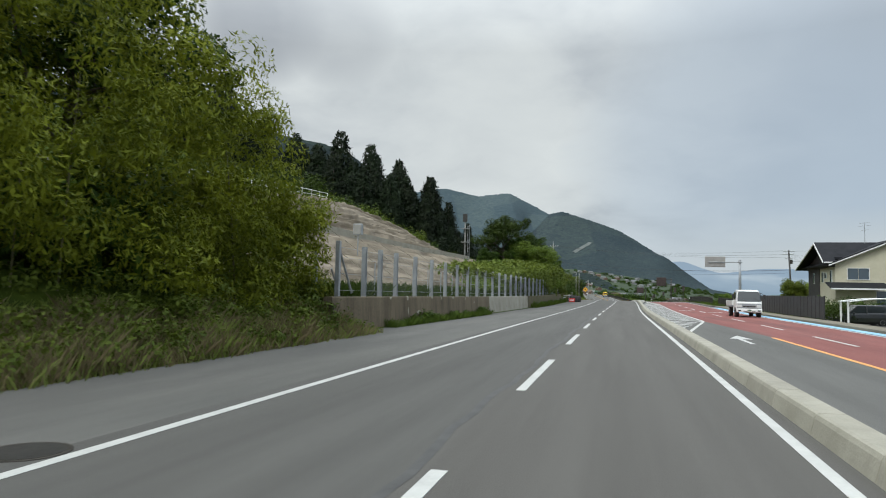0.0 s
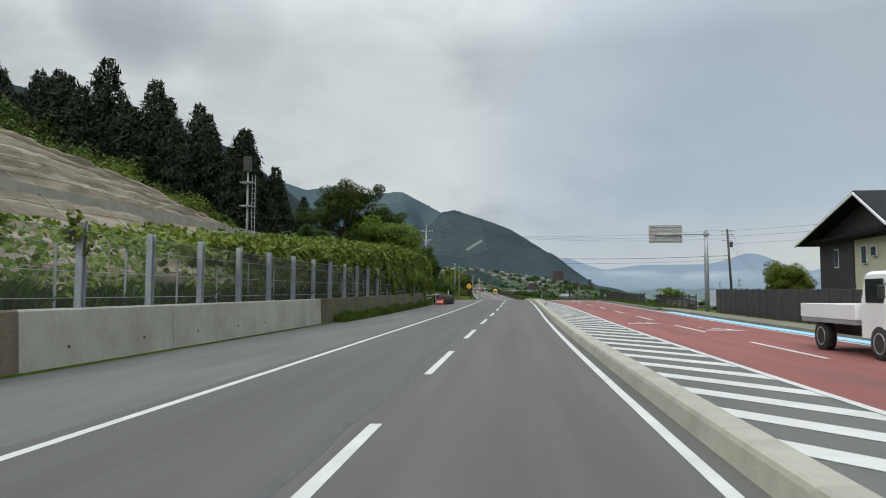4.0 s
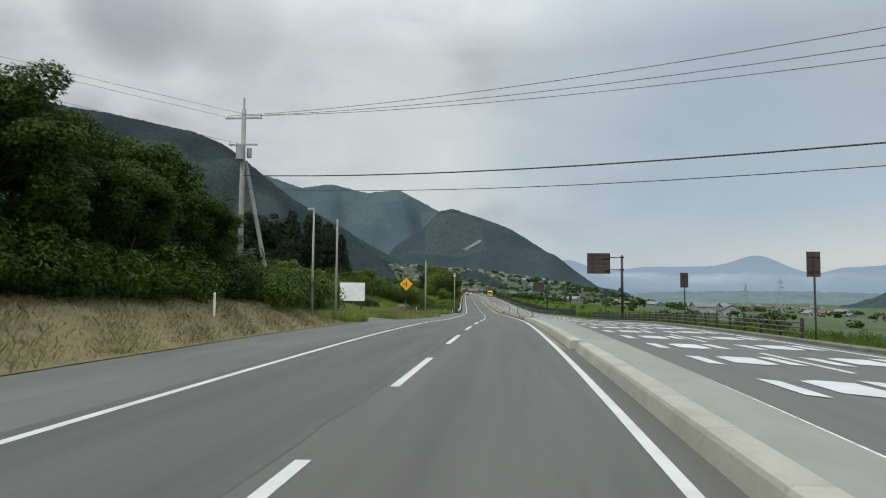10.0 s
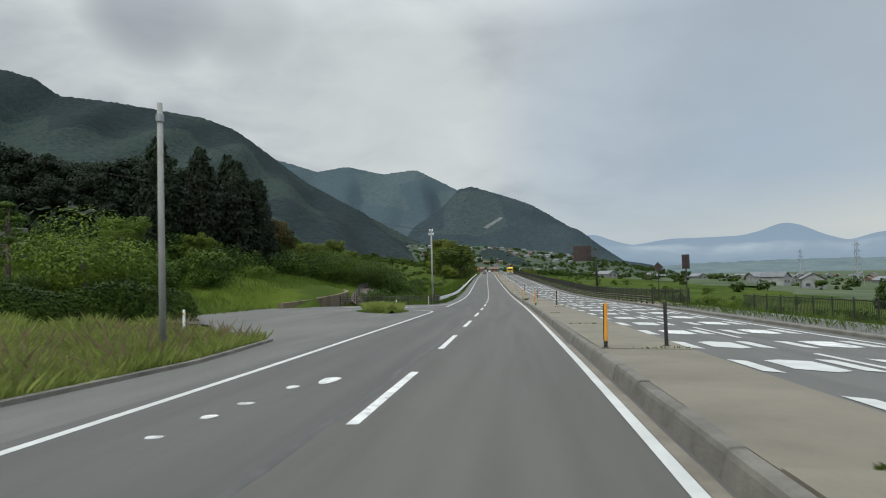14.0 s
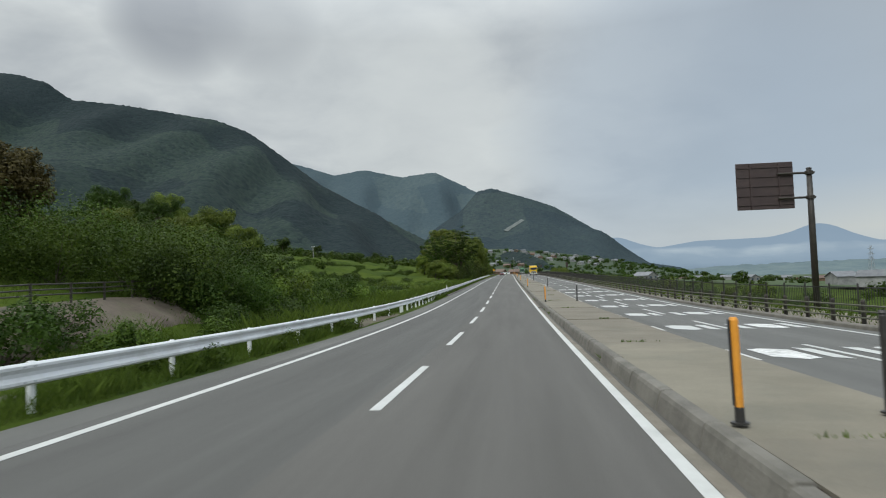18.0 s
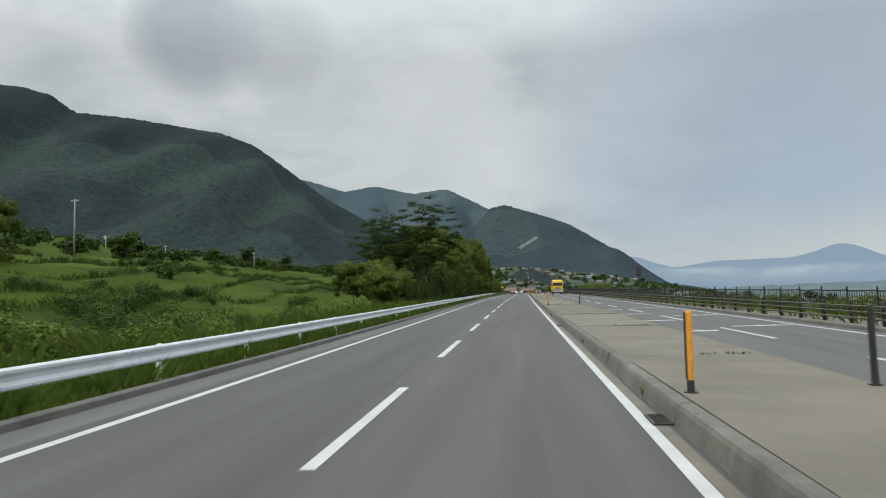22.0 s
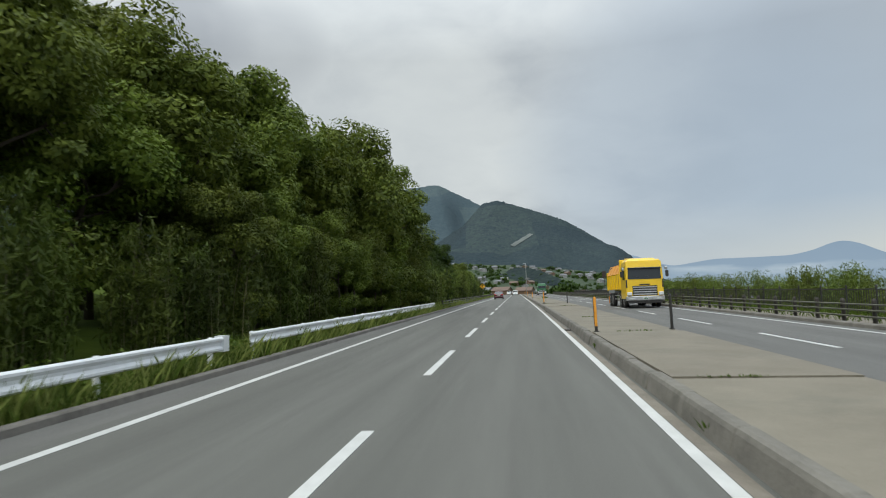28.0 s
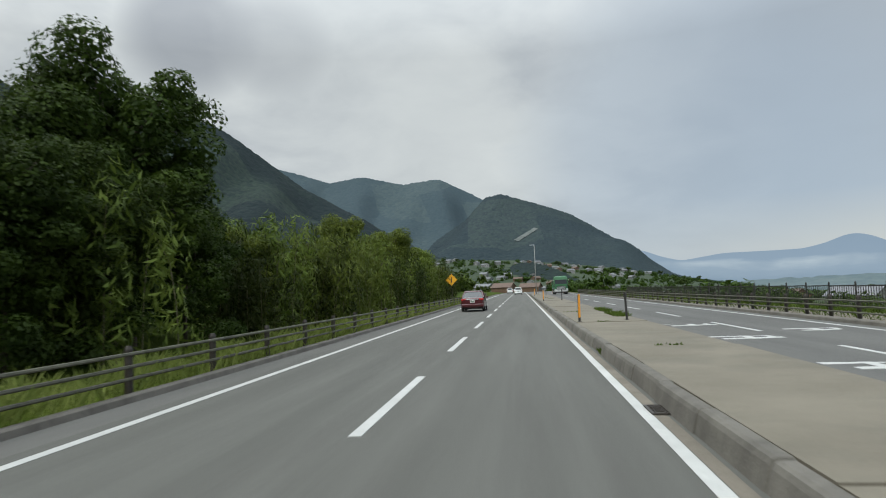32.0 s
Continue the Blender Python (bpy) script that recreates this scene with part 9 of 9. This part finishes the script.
for x, y in ((-3.5, -1.8), (3.4, -1.8), (-3.5, 1.7), (3.4, 1.7)):
    part("post", Geo().box(x - .07, x + .07, y - .07, y + .07, -1.2, 1.80 if x > 0 else 2.85, .01), WOOD_DARK, sh)


def garden_pine(seed, m, hgt):
    r = np.random.default_rng(seed)
    t = thing("garden_pine", m, "clipped garden pine with cloud-shaped pads", "garden tree", "garden pines")
    g = Geo()
    tr = [(0, 0, -.2), (.2, .1, hgt * .35), (-.1, 0, hgt * .65), (.05, .05, hgt * .95)]
    g.tube(tr, [.16, .13, .09, .05], 8)
    cs, rs = [], []
    for i in range(9):
        z = hgt * (.32 + .66 * i / 8)
        a = i * 2.3
        q = 1.5 * (1 - i / 11) if i < 8 else 0
        c = np.array([math.cos(a) * q, math.sin(a) * q, z])
        g.tube([(0, 0, z - .25), c.tolist()], [.05, .025], 6)
        cs.append(c)
        rs.append(np.array([.95, .95, .26]) * (1 - i / 16))
    part("trunk", g, BARK, t)
    for i, (c, q) in enumerate(zip(cs, rs)):
        part("foliage_pad", clumps([c], [q], 300, .09, seed + i, slim=.4), LEAF_BROAD, t)
    return t


gp = garden_pine(301, MX(208.5, -29.9, G(208.5, -29.9)), 5.2)
for s, d, k in ((221, -30, 1.05), (226, -34, 1.1), (228, -26, .8), (232, -29, .75), (216, -36, .9), (204, -38, .9)):
    plant(gp, s, d, k)
dome = thing("clipped_tree", MX(217.2, -22.5, G(217.2, -22.5)) @ Matrix.Scale(1.32, 4), "large clipped garden tree with domed pads", "garden tree")
part("trunk", Geo().tube([(0, 0, -.2), (.1, 0, 1.4), (-.2, .1, 3.2)], [.16, .13, .06], 8), BARK, dome, smooth=True)
part("crown", clumps([(0, 0, 3.6), (1.5, .4, 2.5), (-1.5, -.3, 2.7), (.4, -1.3, 2.2), (.2, 1.4, 2.6), (0, 0, 2.4)], [np.array([2.1, 2.1, 1.35]), np.array([1.6, 1.6, 1.0]), np.array([1.6, 1.6, 1.0]), np.array([1.5, 1.5, .9]), np.array([1.5, 1.5, 1.0]), np.array([2.0, 2.0, 1.2])], 900, .085, 311), LEAF_LIGHT, dome)
r_ = np.random.default_rng(313)
hn = 26000
hs_, ha_ = r_.uniform(198.5, 216.5, hn), r_.uniform(-.25, math.pi + .25, hn)
hd_ = np.interp(hs_, [198.5, 216.5], [-22.5, -16.2])
hr_ = 1 + .12 * np.sin(hs_ * 1.1) + r_.normal(0, .03, hn)
hq_ = P(hs_, hd_ + 1.0 * np.cos(ha_) * hr_, np.array([G(s, d) for s, d in zip(hs_, hd_)]) + .5 + np.interp(hs_, [198.5, 206, 207, 216.5], [2.0, 2.0, 1.6, 1.5]) * np.maximum(np.sin(ha_), -.2) * hr_)
ho_ = np.stack([np.cos(ha_), 0 * ha_, np.sin(ha_)], 1)
solid("clipped_hedge", leaf_quads(hq_, ho_, .085, 314, slim=.6, jitter=.35), LEAF_DARK, "long clipped dark green garden hedge", "hedge")
plant(cedar_b, 286, -35, .6)
for s, d, k in ((205, -24.5, .6), (212, -27, .7), (214, -31, .8), (204, -33, 1.0), (219, -27.5, .8), (224, -29, .9), (231, -33, 1.0), (190, -21, .7), (195, -22, .7)):
    plant((bush_a, bush_d, bush_b)[int(rng.integers(3))], s, d, k)
for s, d, k in ((180, -24, .62), (181, -22.2, .60), (180, -20.4, .46), (182, -18.8, .32), (182, -26, .62), (179, -25.6, .58), (186, -33, .5), (193, -40, .95), (207, -38, .75), (213, -41, .8), (219, -40, .7), (224, -43, .8), (231, -42, .7), (216, -50, .9), (226, -55, .9), (234, -47, .8), (200, -44, .9), (240, -39, .6), (246, -42, .7), (238, -58, .9), (229, -62, 1.0), (246, -56, .9), (252, -48, .8), (252, -62, .9), (210, -56, 1.0), (218, -64, 1.0), (200, -54, 1.0)):
    plant(big_a if rng.random() < .6 else big_d, s, d, k * (.45 if s >= 200 and d <= -44 else 1.0))

# pale bare strip on the far spur
from mathutils.bvhtree import BVHTree
spur_me = bpy.data.objects["mountain_spur"].data
spur_bvh = BVHTree.FromPolygons([v.co[:] for v in spur_me.vertices], [p.vertices[:] for p in spur_me.polygons])
g, row = Geo(), 0
for i in range(12):
    for j in range(4):
        x, z = -158 + 4.6 * i + 2.4 * j + 1.2 * math.sin(i * 1.7) + 1.6 * j, 152 + 4.0 * i - 1.6 * j
        hit = spur_bvh.ray_cast(Vector((x, 1500, z)), Vector((0, 1, 0)))[0]
        g.v.append((hit[0], hit[1] - 4, hit[2] + .5) if hit else (x, 2600, z))
g.f = [(i * 4 + j, i * 4 + j + 1, i * 4 + j + 5, i * 4 + j + 4) for i in range(11) for j in range(3)]
solid("bare_strip", g, BARE_HILL, "pale bare strip on the wooded spur", "hillside", "structure")

# pylons and valley trees
pyl = thing("pylon", MX(520, 250, G(520, 250)), "steel lattice power pylon in the valley", "pylon", "pylons")
for sx, sy in ((-1, -1), (1, -1), (1, 1), (-1, 1)):
    part("leg", Geo().tube([(sx * 3, sy * 3, -1), (sx * 1.2, sy * 1.2, 18), (sx * .5, sy * .5, 32)], [.16, .13, .1], 5), STEEL_GREY, pyl)
for z in (3, 7, 11, 15, 19, 23, 27):
    w = np.interp(z, [0, 18, 32], [3, 1.2, .5])
    w2 = np.interp(z + 4, [0, 18, 32], [3, 1.2, .5])
    g = Geo()
    for a, b in (((-1, -1), (1, -1)), ((1, -1), (1, 1)), ((1, 1), (-1, 1)), ((-1, 1), (-1, -1))):
        g.tube([(a[0] * w, a[1] * w, z), (b[0] * w2, b[1] * w2, z + 4)], .07, 4).tube([(b[0] * w, b[1] * w, z), (a[0] * w2, a[1] * w2, z + 4)], .07, 4)
    part("bracing", g, STEEL_GREY, pyl)
for z, w in ((20, 5), (24.5, 4.2), (29, 3.4)):
    part("cross_arm", Geo().tube([(-w, 0, z), (0, 0, z + .9), (w, 0, z)], .1, 4).tube([(-w, 0, z), (w, 0, z)], .1, 4), STEEL_GREY, pyl)
for s, d, k in ((470, 215, .9), (560, 200, .8), (620, 330, 1.0), (760, 260, .9)):
    plant(pyl, s, d, k, turn=20)
for _ in range(110):
    s, d = rng.uniform(300, 1100), rng.uniform(90, 420)
    plant((far_a, far_b)[int(rng.integers(2))], s, d, rng.uniform(.35, .8)) if _ < 40 else None
for s in [q for q in np.arange(472, 540, 1.15) if not 489.5 < q < 495.5]:
    plant(bam_c, s, 19.3 + rng.random() * 1.6, rng.uniform(.48, .68), h=-.75)
for s in np.arange(236, 440, 5):
    plant(bush_b if rng.random() < .5 else bush_a, s, 17.5 + rng.random() * 3, rng.uniform(.5, .9))
for k in range(40):
    y = rng.uniform(980, 1900)
    x = rng.uniform(-420, 260) * (y / 1700) - 60
    src = (far_a, far_b)[int(rng.integers(2))]
    copy_thing(src, pose(x, y, vill_z(x, y) - .5, 0, 0, rng.uniform(0, 360)) @ Matrix.Scale(rng.uniform(.7, 1.3), 4))
mass("roadside_wood", "green trees beside the far road", far_bush, "foliage", [(rng.uniform(630, 1000), -rng.uniform(12, 200), rng.uniform(1.6, 3.6)) for _ in range(130)], LEAF_BROAD, "wood")
mass("valley_trees", "scattered trees across the valley", far_bush, "foliage", [(rng.uniform(260, 1300), rng.uniform(70, 520), rng.uniform(1.5, 3.4)) for _ in range(190)], LEAF_DARK, "wood")
mass("road_end_trees", "green trees round the end of the straight", far_bush, "foliage", [(rng.uniform(650, 1000), rng.uniform(17, 90), rng.uniform(1.2, 3.0)) for _ in range(90)], LEAF_DARK, "wood")
mass("valley_scrub", "low green scrub below the road", mid_bush, "foliage", [(rng.uniform(95, 640), rng.uniform(18, 60), rng.uniform(.4, 1.0)) for _ in range(110)], LEAF_BROAD)
vt_ = [(0, 0, rng.uniform(.8, 1.5), (x, y, vill_z(x, y) - .5)) for x, y in zip(rng.uniform(-480, 260, 800), rng.uniform(980, 1900, 800))]
mass("village_trees", "trees among the village houses", far_bush, "foliage", [(0, 0, q[2] * 2.7, q[3]) for q in vt_], LEAF_DARK, "wood")

cottage("valley_shed", "low brown shed with a rusty roof below the road", 5.5, 6.5, 1.5, 1.4, WOOD_DARK, ROOF_GREY, MX(113, 26.5, -1.7, 75), "valley sheds")
# valley floor with haze mixed into its colours, and the trodden corner path
g = Geo()
vs_ = [-2600, -1500, -900, -500, -250] + steps(-100, 900, 25) + [1000, 1200, 1500, 1900, 2400, 3200]
vd_ = [95, 110, 130, 160, 200, 260, 340, 460, 620, 850, 1200, 1700, 2300]
for s in vs_:
    g.v += [tuple(P(s, d + (14 * math.sin(s * .031) + 8 * math.sin(s * .083) if d < 100 else 0), G(s, d) + (.7 if d > 95 else -.9) + d * .002).tolist()) for d in vd_]
g.f = [(i * 13 + j, i * 13 + j + 1, (i + 1) * 13 + j + 1, (i + 1) * 13 + j) for i in range(len(vs_) - 1) for j in range(12)]
solid("valley_floor", g, VALLEY_FLOOR, "hazy patchwork of fields and lots on the valley floor", "valley floor", "structure", smooth=True)
solid("corner_path", Geo().sweep(steps(246.8, 262, 1.2), lambda s: [(d, G(s, d) + .05) for d in (-15.6, -13.5, -11.5, -9.5, -8, -7)]), PATH_DIRT, "grey trodden path behind the corner rail", "path", "structure", smooth=True)
# weeds in the median joints
def tufts(name, label, spots, n, hgt, seed):
    r = np.random.default_rng(seed)
    vs = []
    for s0, s1, d0, d1, h0, k in spots:
        m_ = int(n * k)
        s, d = r.uniform(s0, s1, m_), r.uniform(d0, d1, m_)
        b = P(s, d, h0)
        h = hgt * r.uniform(.4, 1.3, m_)
        l = r.normal(0, .45, (m_, 2)) * h[:, None]
        w = r.normal(0, .008, (m_, 2))
        z = np.zeros(m_)
        vs.append(np.stack([b + np.stack([w[:, 0], w[:, 1], z], 1), b - np.stack([w[:, 0], w[:, 1], z], 1), b + np.stack([l[:, 0] * .5 - w[:, 0], l[:, 1] * .5 - w[:, 1], h * .65], 1), b + np.stack([l[:, 0], l[:, 1], h], 1)], 1).reshape(-1, 3))
    v = np.concatenate(vs)
    return solid(name, (v, np.arange(len(v)).reshape(-1, 4)), GRASS_BLADE, label, "weeds", "stuff")


jw, kw_, ew = [], [], []
for k in range(1, 47):
    s = 175.4 + 10 * k
    a = rng.uniform(3.9, 5.2)
    if rng.random() < .8:
        jw.append((s - .04, s + .04, a, a + rng.uniform(.3, 1.2), .23, 1.0))
    if rng.random() < .4:
        q = rng.uniform(0, 9)
        kw_.append((s + q, s + q + .25, 3.58, 3.66, 0.0, 1.0))
    if s > 470 or rng.random() < .35:
        a = float(np.interp(s, [178, 277, 350, 485, 700], [5.75, 6.15, 6.55, 6.3, 6.3]))
        for _ in range(3):
            q = rng.uniform(0, 9)
            ew.append((s + q, s + q + rng.uniform(.2, 1.2), a - .02, a + .16, 0.0, 1.2))
tufts("joint_weeds", "small weeds in the median joints", jw, 45, .055, 71)
tufts("kerb_weeds", "tufts of weeds at the kerb foot", kw_, 90, .13, 72)
tufts("edge_weeds", "weeds along the far median edge", ew, 100, .10, 73)
tufts("median_grass", "long grass tuft beside the delineator posts", [(539, 543, 5.7, 6.3, .1, 8), (545, 549, 5.9, 6.3, .1, 6), (247.0, 247.5, 3.88, 4.05, .22, 1)], 120, .22, 74)
plant(bush_a, 247.0, 3.85, .16, h=.15)


# ghost marks of an old painted sign on the lane
for s, d, a, b in ((192.0, -1.35, .5, .16), (191.2, -1.75, .2, .1), (189.6, -1.9, .12, .12), (188.6, -1.98, .16, .1), (187.4, -2.05, .1, .1)):
    tagged(new("worn_mark", mesh_of("worn_mark", Geo().add([(b * math.cos(w) * (1 + .2 * math.sin(3 * w)), a * math.sin(w) * (1 + .15 * math.cos(2 * w)), .0045) for w in [2 * math.pi * k / 10 for k in range(10)]], [tuple(range(10))]), WORN_LINE)), "worn remains of an old white road mark", "road marking", "worn marks", "structure").matrix_basis = MR(s, d, 0)


# round iron covers
def cover(s, d, r, label):
    t = thing("manhole_cover", MR(s, d, .002), label, "manhole cover", "manhole covers")
    part("cover_frame", Geo().tube([(0, 0, -.02), (0, 0, .004)], r, 24), STEEL_BROWN, t)
    part("cover_plate", Geo().tube([(0, 0, -.02), (0, 0, .008)], r * .86, 24), STEEL_BLACK, t)


cover(2.6, -3.73, .38, "dark round iron cover in the worn shoulder")
cover(250.9, -1.69, .33, "dark round iron cover in the traffic lane")

# garden tree and shed roof behind the dark fence
plant(tree_a, 88, 21.5, .5)
plant(tree_a, 91.5, 23, .45)

# pale spalled chips on the stained wall
wall_s = bpy.data.objects["roadside_wall_stained"]
inv_w = wall_s.matrix_basis.inverted()
for s, h, a, b in ((29.2, .52, .34, .09), (27.4, 1.2, .12, .1), (27.45, .62, .05, .16), (31.6, 1.23, .2, .06), (33.5, 1.18, .09, .08), (36.2, 1.2, .12, .07), (39.4, 1.15, .06, .1), (42.1, .9, .05, .08), (25.0, 1.2, .1, .06)):
    x_ = -7.93 - .07 * (h + .1) / 1.34 + .012
    g = Geo().loft([[(x0 + 0, a * q * math.cos(w) * (1 + .25 * math.sin(3 * w + s)), b * q * math.sin(w)) for w in [2 * math.pi * k / 10 for k in range(10)]] for x0, q in ((-.05, 1.0), (.0, 1.0), (.008, .8))])
    part("spalled_patch", g, WALL_PALE, wall_s, "pale spalled patch", m=inv_w @ MX(s, x_, h))
